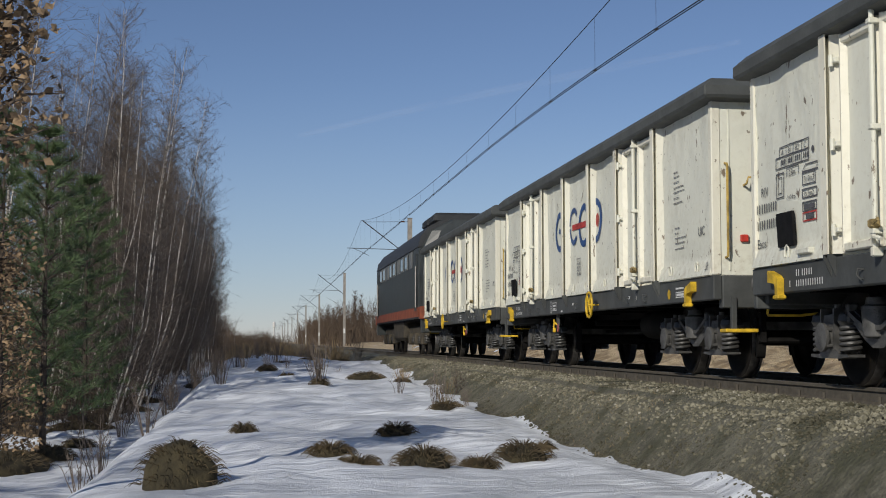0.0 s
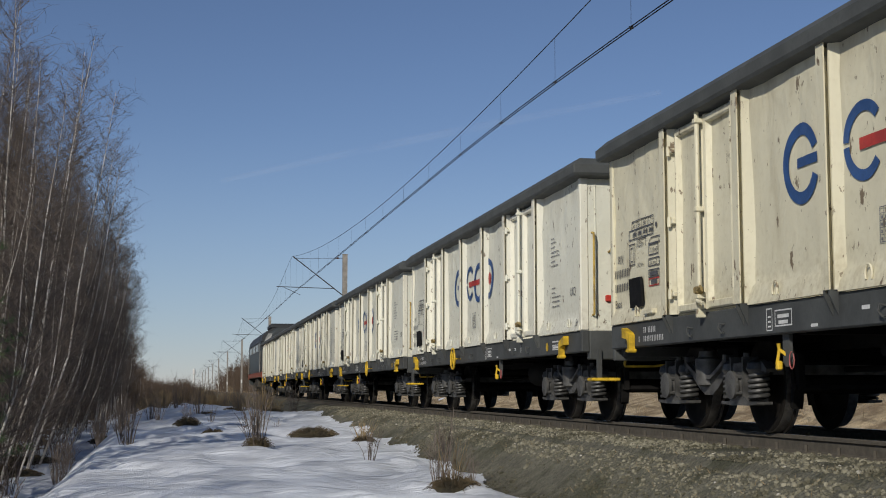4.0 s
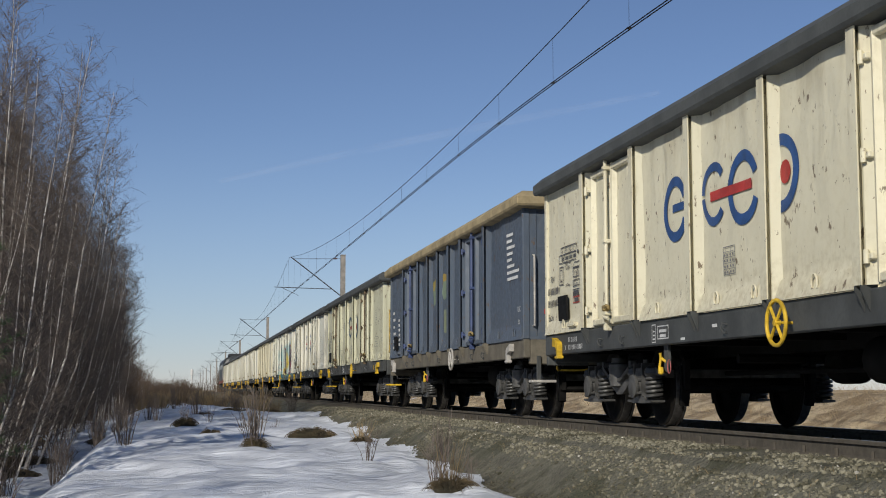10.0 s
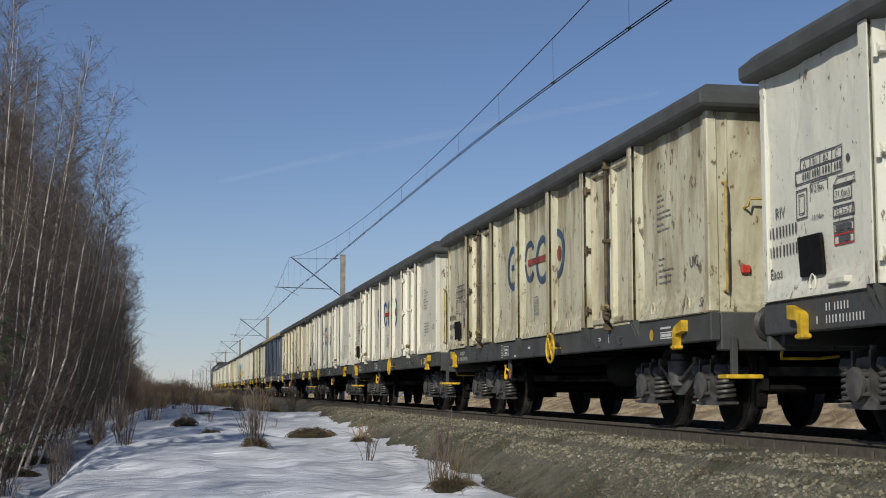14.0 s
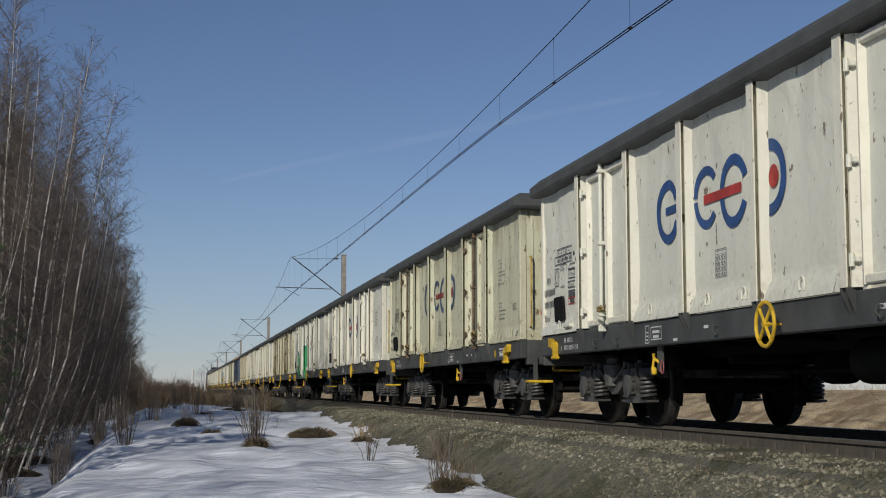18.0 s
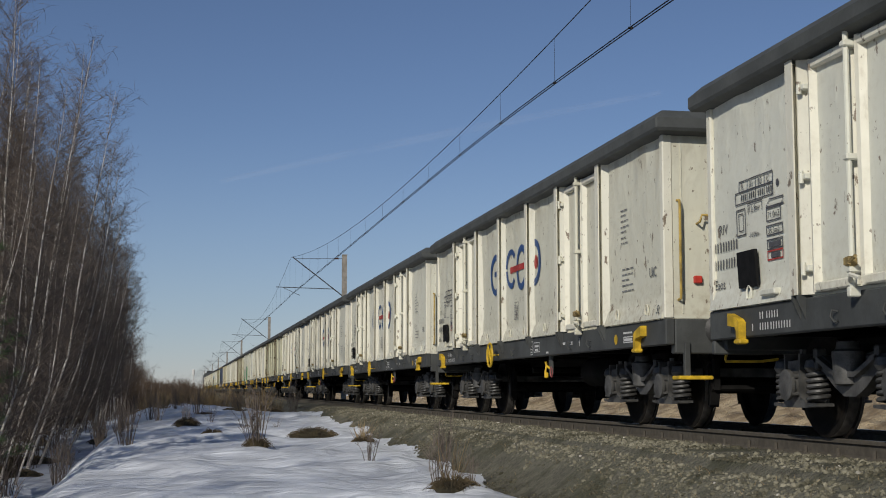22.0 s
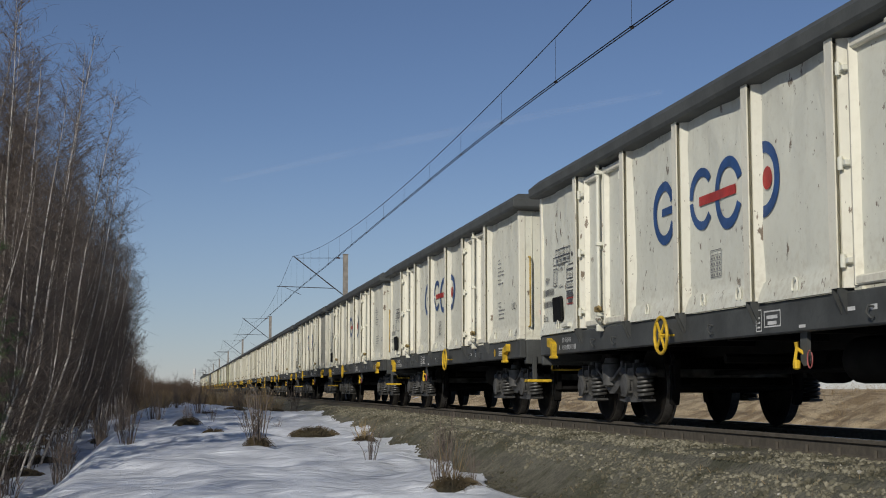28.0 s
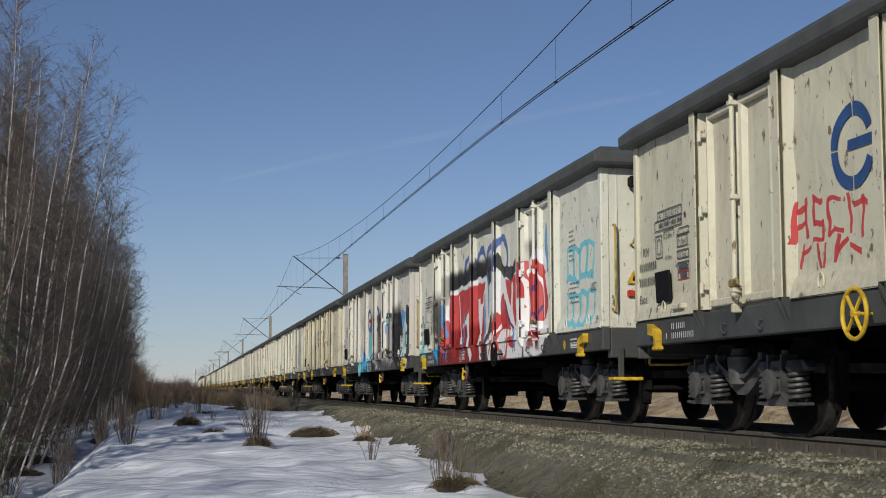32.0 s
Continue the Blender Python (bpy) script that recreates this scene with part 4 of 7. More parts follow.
M_BIRCH = bark_material("birch_bark", (0.60, 0.57, 0.52), (0.30, 0.26, 0.215), (0.050, 0.040, 0.033))
M_TWIG = plain("reddish_brown_twigs", (0.132, 0.105, 0.086), 0.8, 0.0, 0.4, 1.0)
M_BRUSH = plain("dark_brown_brushwood", (0.062, 0.045, 0.033), 0.9, 0.0, 0.4, 1.0)
M_BARK = plain("grey_brown_bark", (0.085, 0.065, 0.05), 0.9, 0.0, 0.4, 9.0, 0.6)
M_NEEDLE = plain("pine_needles", (0.10, 0.15, 0.06), 0.6, 0.0, 0.5, 3.0)
M_DEADLEAF = plain("dead_oak_leaves", (0.27, 0.185, 0.105), 0.8, 0.0, 0.5, 5.0)
M_STRAW = plain("dry_grass_stalks", (0.26, 0.19, 0.10), 0.85, 0.0, 0.5, 4.0)
M_MOSS = plain("mossy_earth", (0.042, 0.034, 0.016), 0.95, 0.0, 0.6, 6.0, 0.8)


def birch(seed, h, lean, thick, many=15.0, twigs=(5, 8), bold=1.1):
    """Trunk and crown meshes of a bare birch."""
    r = random.Random(seed)
    n = 12
    bend = [(lean[0] * t + 0.52 * min(1.0, t * 3.0) + 0.12 * noise.noise(Vector((seed * 3.1, t * 2.5, 0))), lean[1] * t + 0.12 * noise.noise(Vector((seed * 5.7, t * 2.5, 4))), h * t) for t in steps(0, 1, n)]
    trunk = Mesh().tube(bend, [thick * 0.57 * (1 - 0.92 * i / n) ** 0.9 * (1.35 if i == 0 else 1) for i in range(n + 1)], 7)
    crown = Mesh()

    def at(t):
        f = min(n - 1e-6, t * n)
        i = int(f)
        return Vector(bend[i]).lerp(Vector(bend[i + 1]), f - i)
    for b in range(int(many * h)):
        t = 0.10 + 0.88 * r.random() ** 0.8
        p = at(t)
        a = r.uniform(0, 6.283)
        ln = (0.25 + 1.25 * (1 - t) ** 0.7) * r.uniform(0.5, 1.1) * (h / 9) + 0.28
        up = r.uniform(0.35, 1.25)
        d = Vector((math.cos(a), math.sin(a), up)).normalized()
        q1 = p + d * ln * 0.5 + Vector((0, 0, 0.02))
        q2 = q1 + (d + Vector((r.uniform(-.3, .3), r.uniform(-.3, .3), r.uniform(-.2, .5)))).normalized() * ln * 0.6
        rr = (0.003 + 0.010 * (1 - t)) * bold
        crown.tube([p, q1, q2], [rr, rr * 0.65, 0.0015], 3, caps=False)
        for k in range(r.randint(*twigs)):
            s = r.random()
            o = p.lerp(q1, s * 2) if s < 0.5 else q1.lerp(q2, s * 2 - 1)
            e = Vector((r.uniform(-1, 1), r.uniform(-1, 1), r.uniform(-0.5, 1.1))).normalized()
            l2 = ln * r.uniform(0.18, 0.5)
            m1 = o + e * l2 * 0.55
            m2 = m1 + (e + Vector((r.uniform(-.4, .4), r.uniform(-.4, .4), r.uniform(-.7, .2)))).normalized() * l2 * 0.6
            crown.tube([o, m1, m2], [0.0034 * bold, 0.0026 * bold, 0.0010 * bold], 3, caps=False)
    tm = trunk.data("trunk", M_BIRCH, True)
    cm = bpy.data.meshes.new("crown")
    cm.from_pydata(crown.v, [], crown.f)
    cm.materials.append(M_TWIG)
    return tm, cm


SHAPES = [(10.5, (0.3, -0.3), 0.075), (9.0, (0.6, 0.2), 0.060), (8.0, (-0.4, 0.3), 0.050), (6.5, (0.5, -0.3), 0.040), (9.6, (0.1, -0.4), 0.060), (5.0, (0.4, 0.3), 0.034), (7.4, (0.7, -0.3), 0.045)]
BIRCHES = [birch(11 + i, *sh) for i, sh in enumerate(SHAPES)]
WOOD_BIRCHES = [birch(51 + i, *sh, 9.0, (3, 4), 5.0) for i, sh in enumerate(SHAPES[:3])]
FAR_BIRCHES = [birch(31 + i, *sh, 9.0, (3, 5), 2.4) for i, sh in enumerate(SHAPES)]


def birch_place(x, y, s, turn, lean):
    return pose(x, y, ground_z(x, y) - 0.08, lean[0], lean[1], 0) @ pose(0, 0, 0, 0, 0, turn) @ Matrix.Scale(s, 4)


def plant_birch(x, y, k, s, turn, lean=(0, 0)):
    t = thing("birch_tree", "bare young birch with white bark and reddish twigs", "tree", "birch thicket beside the ditch", birch_place(x, y, s, turn, lean))
    tm, cm = (BIRCHES if y < 66 else FAR_BIRCHES)[k]
    part("trunk", tm, t)
    part("crown", cm, t)
    return t


def far_birches(name, label, places, mat, kinds):
    """Leafless trees too far off to tell apart, in one mesh."""
    V, F, n = [], [], 0
    for m, k in places:
        r = np.array(m)
        for me in kinds[k]:
            co = np.empty(len(me.vertices) * 3)
            me.vertices.foreach_get("co", co)
            V.append(co.reshape(-1, 3) @ r[:3, :3].T + r[:3, 3])
            F += [tuple(n + q for q in p.vertices) for p in me.polygons]
            n += len(me.vertices)
    me = bpy.data.meshes.new(name)
    me.from_pydata(np.concatenate(V).tolist(), [], F)
    me.materials.append(mat)
    tagged(new(name, me), label, "woods", kind="stuff")


tr = random.Random(21)
for i in range(200):
    y = 19 + 103 * ((i + tr.random()) / 200) ** 1.15
    x = -4.3 - 5.5 * tr.random() ** 1.2
    if y < 33:
        if i % 3:
            continue
        x = -6.0 - tr.random() * 5.0
    plant_birch(x, y, tr.randrange(len(BIRCHES)), tr.uniform(0.92, 1.22) * (1.0 if y < 95 else 0.8), tr.uniform(-70, 70), (tr.uniform(-3, 3), tr.uniform(-1, 6)))
for i in range(46):
    plant_birch(-4.6 - 3.0 * tr.random(), 33 + 30 * tr.random(), tr.randrange(5), tr.uniform(1.0, 1.28), tr.uniform(-60, 60), (tr.uniform(-3, 3), tr.uniform(-1, 6)))
# white trunks leaning out over the ditch
for x, y, lean in ((-3.55, 25.6, 8), (-3.75, 27.6, 5), (-3.45, 30.4, 9), (-4.0, 32.6, 6), (-3.6, 34.0, 8), (-3.75, 35.4, 4), (-3.7, 37.5, 7), (-3.5, 41.0, 6), (-3.9, 43.5, 3), (-3.6, 46.0, 8), (-3.7, 51.0, 5), (-3.8, 56.0, 5), (-3.7, 62.0, 6), (-3.9, 70.0, 4)):
    plant_birch(x, y, tr.choice((4, 1, 2, 6)), tr.uniform(0.85, 1.0), tr.uniform(-30, 30), (tr.uniform(-3, 3), lean))
for i in range(16):
    plant_birch(-4.0 - 1.4 * tr.random(), 26 + 34 * tr.random(), tr.choice((1, 2, 3, 5, 6)), tr.uniform(0.8, 1.0), tr.uniform(-30, 30), (tr.uniform(-3, 3), tr.uniform(5, 12)))
for i in range(18):
    plant_birch(-3.3 - 1.8 * tr.random(), 108 + 4 * i, tr.randrange(7), tr.uniform(0.28, 0.46), tr.uniform(-180, 180))
for i in range(13):
    plant_birch(-3.3 - 0.8 * tr.random(), 60 + 2.6 * i, tr.choice((0, 1, 2, 4)), tr.uniform(0.8, 1.0), tr.uniform(-180, 180), (tr.uniform(-3, 3), tr.uniform(-1, 3)))
# birches out of view, added to cast tree shadows on the snow
for i in range(22):
    plant_birch(-5.2 - tr.random() * 8, -18 + 30 * tr.random(), tr.randrange(len(BIRCHES)), tr.uniform(0.85, 1.1), tr.uniform(-70, 70))


def join_plants(name, mat, pieces):
    me = bpy.data.meshes.new(name)
    me.from_pydata(pieces.v, [], pieces.f)
    me.materials.append(mat)
    return me


def tuft_mesh(seed, n, h, spread, branchy=0):
    """A clump of dry stalks."""
    r = random.Random(seed)
    m = Mesh()
    for i in range(n):
        a, q = r.uniform(0, 6.283), spread * r.random() ** 0.7
        hh = h * r.uniform(0.45, 1.05)
        b = Vector((q * 0.4 * math.cos(a), q * 0.4 * math.sin(a), -0.05))
        e = Vector((q * 1.5 * math.cos(a), q * 1.5 * math.sin(a), hh))
        mid = b.lerp(e, 0.5) + Vector((r.uniform(-.03, .03), r.uniform(-.03, .03), 0.04 * hh))
        m.tube([b, mid, e], [0.0065, 0.0050, 0.0022], 3, caps=False)
        for k in range(branchy):
            s = r.uniform(0.35, 0.95)
            o = b.lerp(e, s)
            m.tube([o, o + Vector((r.uniform(-.16, .16), r.uniform(-.16, .16), r.uniform(.05, .22))) * h], [0.004, 0.0015], 3, caps=False)
    return m


TUFTS = [join_plants("stalks", M_STRAW if i % 2 == 0 else M_TWIG, tuft_mesh(40 + i, n, h, sp, br)) for i, (n, h, sp, br) in enumerate([(30, 0.80, 0.22, 0), (18, 0.75, 0.20, 3), (30, 0.45, 0.20, 0), (14, 0.9, 0.18, 5), (60, 0.6, 0.40, 0), (10, 0.55, 0.2, 3)])]


M_SKIRT = plain("matted_brown_grass", (0.085, 0.062, 0.030), 0.9, 0.0, 0.5, 6.0)


def clod(seed, rx, ry, h):
    """A hummock of moss and dead grass, blades hanging over its sides."""
    r = random.Random(seed)
    bm = bmesh.new()
    bmesh.ops.create_icosphere(bm, subdivisions=3, radius=1)
    for v in bm.verts:
        d = 1 + 0.16 * noise.noise(v.co * 1.6 + Vector((seed, 0, 0))) + 0.07 * noise.noise(v.co * 5 + Vector((0, seed, 0)))
        v.co = Vector((v.co.x * rx * d, v.co.y * ry * d, max(-0.3, v.co.z) * h * d))
    me = bpy.data.meshes.new("hummock_core")
    bm.to_mesh(me)
    bm.free()
    me.polygons.foreach_set("use_smooth", [True] * len(me.polygons))
    me.materials.append(M_MOSS)
    g = Mesh()
    for i in range(int(260 + 900 * rx * ry)):
        a, q = r.uniform(0, 6.283), r.random() ** 0.5
        b = Vector((rx * q * math.cos(a), ry * q * math.sin(a), h * math.sqrt(max(0, 1 - q * q)) * 0.92))
        o = Vector((math.cos(a) * (0.4 + q), math.sin(a) * (0.4 + q), 0.5 - 0.8 * q)).normalized() * r.uniform(0.05, 0.15)
        g.tube([b, b + o * 0.6 + Vector((0, 0, 0.03)), b + o], [0.0045, 0.0035, 0.001], 3, caps=False)
    return me, join_plants("blades", M_SKIRT, g)


def hummock(x, y, rx, ry, h, seed):
    t = thing("grass_hummock", "mossy brown grass hummock poking out of the snow", "hummock", "hummocks in the snow", pose(x, y, ground_z(x, y) + max(0.0, snow_depth(x, y)) - 0.03, 0, 0, seed * 37 % 180))
    core, blades = clod(seed, rx, ry, h)
    part("earth_core", core, t)
    part("grass_skirt", blades, t)


def tuft(x, y, k, s, seed, name="dry_grass_tuft", label="dry straw-coloured grass stalks standing in the snow", cat="grass tuft"):
    t = thing(name, label, cat, "dry tufts on the shelf", pose(x, y, ground_z(x, y) + max(0.0, snow_depth(x, y)), 0, 0, seed * 53 % 360) @ Matrix.Scale(s, 4))
    part("stalk_clump", TUFTS[k], t)


for i, (x, y, rx, ry, h) in enumerate([(2.58, 27.4, 0.52, 0.40, 0.19), (0.14, 32.0, 0.27, 0.24, 0.17), (0.60, 27.0, 0.13, 0.12, 0.06), (1.23, 22.75, 0.17, 0.15, 0.14), (3.16, 24.3, 0.13, 0.12, 0.08), (2.90, 14.7, 0.24, 0.20, 0.09),
                                      (-0.66, 4.7, 0.21, 0.34, 0.42), (-0.22, 10.3, 0.12, 0.11, 0.12), (0.70, 7.2, 0.20, 0.17, 0.10), (1.56, 9.1, 0.19, 0.16, 0.12), (1.50, 5.8, 0.26, 0.24, 0.18), (2.62, 6.8, 0.34, 0.25, 0.18), (2.14, 6.5, 0.17, 0.15, 0.09),
                                      (0.9, 6.0, 0.16, 0.14, 0.06), (2.9, 7.4, 0.14, 0.12, 0.06), (0.75, 44.0, 0.35, 0.3, 0.12), (1.9, 52.0, 0.5, 0.4, 0.15), (3.0, 47.0, 0.4, 0.3, 0.12)]):
    hummock(x, y, rx, ry, h, i + 1)
for i, (x, y, k, s) in enumerate([(1.23, 22.7, 1, 1.3), (1.18, 22.9, 3, 1.05), (3.16, 24.3, 2, 0.95), (2.88, 14.8, 0, 0.70), (2.75, 14.9, 3, 0.9), (2.55, 19.0, 5, 1.0), (-0.93, 25.7, 1, 1.05), (-1.05, 26.4, 3, 0.9), (-1.3, 32.0, 1, 1.0), (-0.6, 38.0, 1, 1.0),
                                  (-1.45, 36.0, 3, 1.1), (0.1, 33.2, 3, 0.7), (0.7, 34.0, 5, 0.8), (-0.9, 43.0, 1, 1.2), (-1.6, 13.0, 5, 1.3), (-2.1, 11.5, 3, 1.1), (-2.4, 12.0, 5, 1.3), (2.65, 27.4, 2, 0.5), (2.0, 30.0, 5, 0.6), (3.9, 20.5, 3, 0.8), (3.5, 16.6, 3, 0.5), (-1.9, 24.0, 3, 1.0), (-2.4, 28.5, 1, 1.2), (-1.7, 30.5, 3, 1.1), (-2.6, 33.0, 3, 1.2), (-2.0, 35.5, 1, 1.1), (-2.9, 22.5, 3, 1.2), (-2.3, 41.0, 3, 1.3), (-1.5, 46.0, 1, 1.2), (-2.8, 37.0, 5, 1.5), (-3.1, 26.5, 5, 1.6), (-2.7, 48.0, 3, 1.2)]):
    if k in (1, 3, 5):
        tuft(x, y, k, s, i + 3, "bare_shrub", "small bare shrub with thin brown twigs in the snow", "shrub")
    else:
        tuft(x, y, k, s, i + 3)
vr = random.Random(9)
for i in range(110):
    y = 40 + 70 * vr.random()
    x = vr.uniform(-2.2, 3.8)
    if snow_depth(x, y) > 0.02 and vr.random() < 0.7:
        continue
    tuft(x, y, vr.choice((0, 4, 1, 4, 3)), vr.uniform(0.8, 1.5), i + 60)

# brushwood and dead grass that nobody could count: under the birches, on the bank, on the far field
brush = Mesh()
for i in range(4200):
    y = 24 + 98 * vr.random() ** 1.5
    x = -3.5 - 6.0 * vr.random()
    if vr.random() < 0.25:
        y, x = vr.uniform(-10, 16), -5.0 - 5 * vr.random()
    z = ground_z(x, y)
    b = Vector((x, y, z - 0.03))
    e = b + Vector((vr.uniform(-.35, .45), vr.uniform(-.4, .4), vr.uniform(.4, 2.2)))
    brush.tube([b, b.lerp(e, 0.5) + Vector((vr.uniform(-.1, .1), 0, 0)), e], [0.010, 0.007, 0.003], 3, caps=False)
    for k in range(3):
        o = b.lerp(e, vr.uniform(0.3, 0.95))
        brush.tube([o, o + Vector((vr.uniform(-.4, .4), vr.uniform(-.4, .4), vr.uniform(.0, .4)))], [0.0045, 0.0015], 3, caps=False)
tagged(new("undergrowth", join_plants("undergrowth", M_BRUSH, brush)), "tangle of bare brown brushwood under the birches", "undergrowth", kind="stuff")

litter = Mesh()
for i in range(9000):
    if i % 18 < 2:
        y = 8 + 50 * vr.random() ** 1.5
        x = vr.uniform(3.2, 4.7)
        h = vr.uniform(0.02, 0.06)
    else:
        y = 12 + 100 * vr.random()
        x = TRACK + vr.uniform(6.0, 16.0)
        h = vr.uniform(0.08, 0.40)
    if snow_depth(x, y) > 0.03:
        continue
    b = Vector((x, y, ground_z(x, y) - 0.01))
    e = b + Vector((vr.uniform(-1, 1) * h, vr.uniform(-1, 1) * h, h))
    litter.tube([b, e], [0.004, 0.0012], 3, caps=False)
tagged(new("dead_grass", join_plants("dead_grass", M_STRAW, litter)), "short dead grass on the bank and field", "grass", kind="stuff")

# dark leaf litter and moss banks under the near trees
for i, (x, y, rx, ry, h) in enumerate([(-3.9, 15.5, 0.9, 0.5, 0.35), (-3.6, 17.5, 0.5, 0.4, 0.25), (-3.5, 20.5, 0.35, 0.3, 0.2), (-4.1, 25.5, 0.8, 0.6, 0.25), (-4.2, 29.0, 0.7, 0.8, 0.25), (-4.0, 33.5, 0.6, 0.9, 0.22), (-4.1, 38.5, 0.6, 1.0, 0.22), (-2.2, 45.0, 0.5, 0.8, 0.15)]):
    hummock(x, y, rx, ry, h, i + 31)


def pine(x, y, h, seed):
    """A young pine: whorls of branches with needle tufts."""
    r = random.Random(seed)
    t = thing("pine_tree", "dark green young pine among the birches", "tree", "", pose(x, y, ground_z(x, y) - 0.05, 0, 0, seed * 40))
    trunk = Mesh().tube([(0, 0, 0), (0.03, 0, h * 0.5), (0, 0.02, h)], [0.07, 0.045, 0.01], 7)
    crown, limbs = Mesh(), Mesh()
    for w in range(17):
        f = 0.12 + 0.88 * w / 16
        z = h * f
        for b in range(6):
            a = 6.283 * b / 6 + w * 0.7 + r.uniform(-.3, .3)
            ln = (0.20 + 1.45 * (1 - f) ** 0.75) * r.uniform(0.6, 1.15)
            o, e = Vector((0, 0, z)), Vector((math.cos(a) * ln, math.sin(a) * ln, z + ln * (0.25 + 0.5 * f)))
            limbs.tube([o, e], [0.012, 0.004], 4, caps=False)
            for k in range(7):
                q = o.lerp(e, 0.30 + 0.70 * (k + 1) / 7)
                for m in range(14):
                    d = (Vector((r.uniform(-1, 1), r.uniform(-1, 1), r.uniform(-.5, 1.2))) + (e - o).normalized() * 0.7).normalized()
                    crown.tube([q, q + d * r.uniform(0.12, 0.24)], [0.0065, 0.002], 3, caps=False)
    part("trunk", trunk.data("trunk", M_BARK, True), t)
    part("branchwork", limbs.data("branchwork", M_BARK), t)
    part("needles", join_plants("needles", M_NEEDLE, crown), t, "dark green needle tufts")


pine(-4.0, 19.3, 6.0, 3)
pine(-4.0, 25.4, 5.8, 5)
pine(-5.2, 21.5, 6.4, 8)


def oak(x, y, h, n, spread, seed, low=0.08):
    """A young oak that has kept its brown leaves."""
    r = random.Random(seed)
    t = thing("oak_tree", "young oak with dead brown leaves still on it", "tree", "", pose(x, y, ground_z(x, y) - 0.05))
    trunk = Mesh().tube([(0, 0, 0), (0.1, 0.05, h * 0.4), (0.05, 0.1, h * 0.75), (0.12, 0.05, h)], [0.08, 0.06, 0.035, 0.01], 8)
    limbs, leaves = Mesh(), Mesh()
    for b in range(n):
        z = h * (low + (0.97 - low) * r.random())
        a = r.uniform(0, 6.283)
        ln = spread * r.uniform(0.5, 1.0) * (1.15 - 0.6 * z / h)
        o = Vector((0.05, 0.05, z))
        e = o + Vector((math.cos(a), math.sin(a), r.uniform(0.0, 0.6))) * ln
        m = o.lerp(e, 0.5) + Vector((r.uniform(-.1, .1), r.uniform(-.1, .1), r.uniform(-.05, .12)))
        limbs.tube([o, m, e], [0.018, 0.012, 0.004], 4, caps=False)
        for k in range(22):
            s = r.uniform(0.25, 1.05)
            q = (o.lerp(m, s * 2) if s < 0.5 else m.lerp(e, s * 2 - 1)) + Vector((r.uniform(-.2, .2), r.uniform(-.2, .2), r.uniform(-.2, .15)))
            u = Vector((r.uniform(-1, 1), r.uniform(-1, 1), r.uniform(-1, .4))).normalized()
            v = u.orthogonal().normalized()
            v = (v + u.cross(v) * r.uniform(-1, 1)).normalized()
            L, W = r.uniform(0.06, 0.11), r.uniform(0.025, 0.045)
            c = u.cross(v) * 0.012
            i0 = len(leaves.v)
            leaves.v += [tuple(q), tuple(q + u * L * 0.4 + v * W + c), tuple(q + u * L), tuple(q + u * L * 0.45 - v * W + c)]
            leaves.f += [(i0, i0 + 1, i0 + 2), (i0, i0 + 2, i0 + 3)]
    part("trunk", trunk.data("trunk", M_BARK, True), t)
    part("branchwork", limbs.data("branchwork", M_BARK), t)
    part("leaves", join_plants("leaves", M_DEADLEAF, leaves), t, "curled brown dead leaves")


oak(-4.3, 16.0, 4.2, 85, 1.0, 4)
oak(-4.9, 18.2, 4.0, 60, 0.9, 6)
oak(-2.2, 4.0, 5.2, 52, 0.85, 12, 0.68)

# far thickets, woods and a white tower
M_FARTWIG = plain("tan_brushwood", (0.090, 0.062, 0.040), 0.9, 0.0, 0.4, 0.05)
spots = []
for i in range(70):
    y = 108 + 120 * vr.random()
    x = -4.6 - 0.015 * (y - 108) - 7 * vr.random() ** 1.5
    spots.append((birch_place(x, y, vr.uniform(0.35, 0.62), vr.uniform(0, 360), (0, 0)), vr.randrange(7)))
far_birches("far_trees", "brown leafless trees far along the railway", spots, M_FARTWIG, FAR_BIRCHES)
spots = []
for i in range(120):
    y = 185 + 260 * vr.random()
    spots.append((birch_place(TRACK + 4.5 + 12 * vr.random() ** 1.3, y, vr.uniform(0.60, 0.84), vr.uniform(0, 360), (0, 0)), vr.randrange(3)))
far_birches("roadside_wood", "dense brown leafless wood beside the masts", spots, M_FARTWIG, WOOD_BIRCHES)


def brushwood(count, y0, y1, xf, hf, thick):
    m = Mesh()
    for i in range(count):
        y = vr.uniform(y0, y1)
        x, h = xf(y), hf(y)
        b = Vector((x, y, ground_z(x, y) - 0.1))
        e = b + Vector((vr.uniform(-.3, .3) * h, vr.uniform(-.2, .2) * h, h))
        m.tube([b, b.lerp(e, 0.5) + Vector((vr.uniform(-.1, .1) * h, 0, 0)), e], [thick, thick * 0.7, thick * 0.2], 3, caps=False)
        for k in range(4):
            o = b.lerp(e, vr.uniform(0.3, 0.95))
            m.tube([o, o + Vector((vr.uniform(-.3, .3), vr.uniform(-.2, .2), vr.uniform(.05, .35))) * h], [thick * 0.5, thick * 0.15], 3, caps=False)
    return m


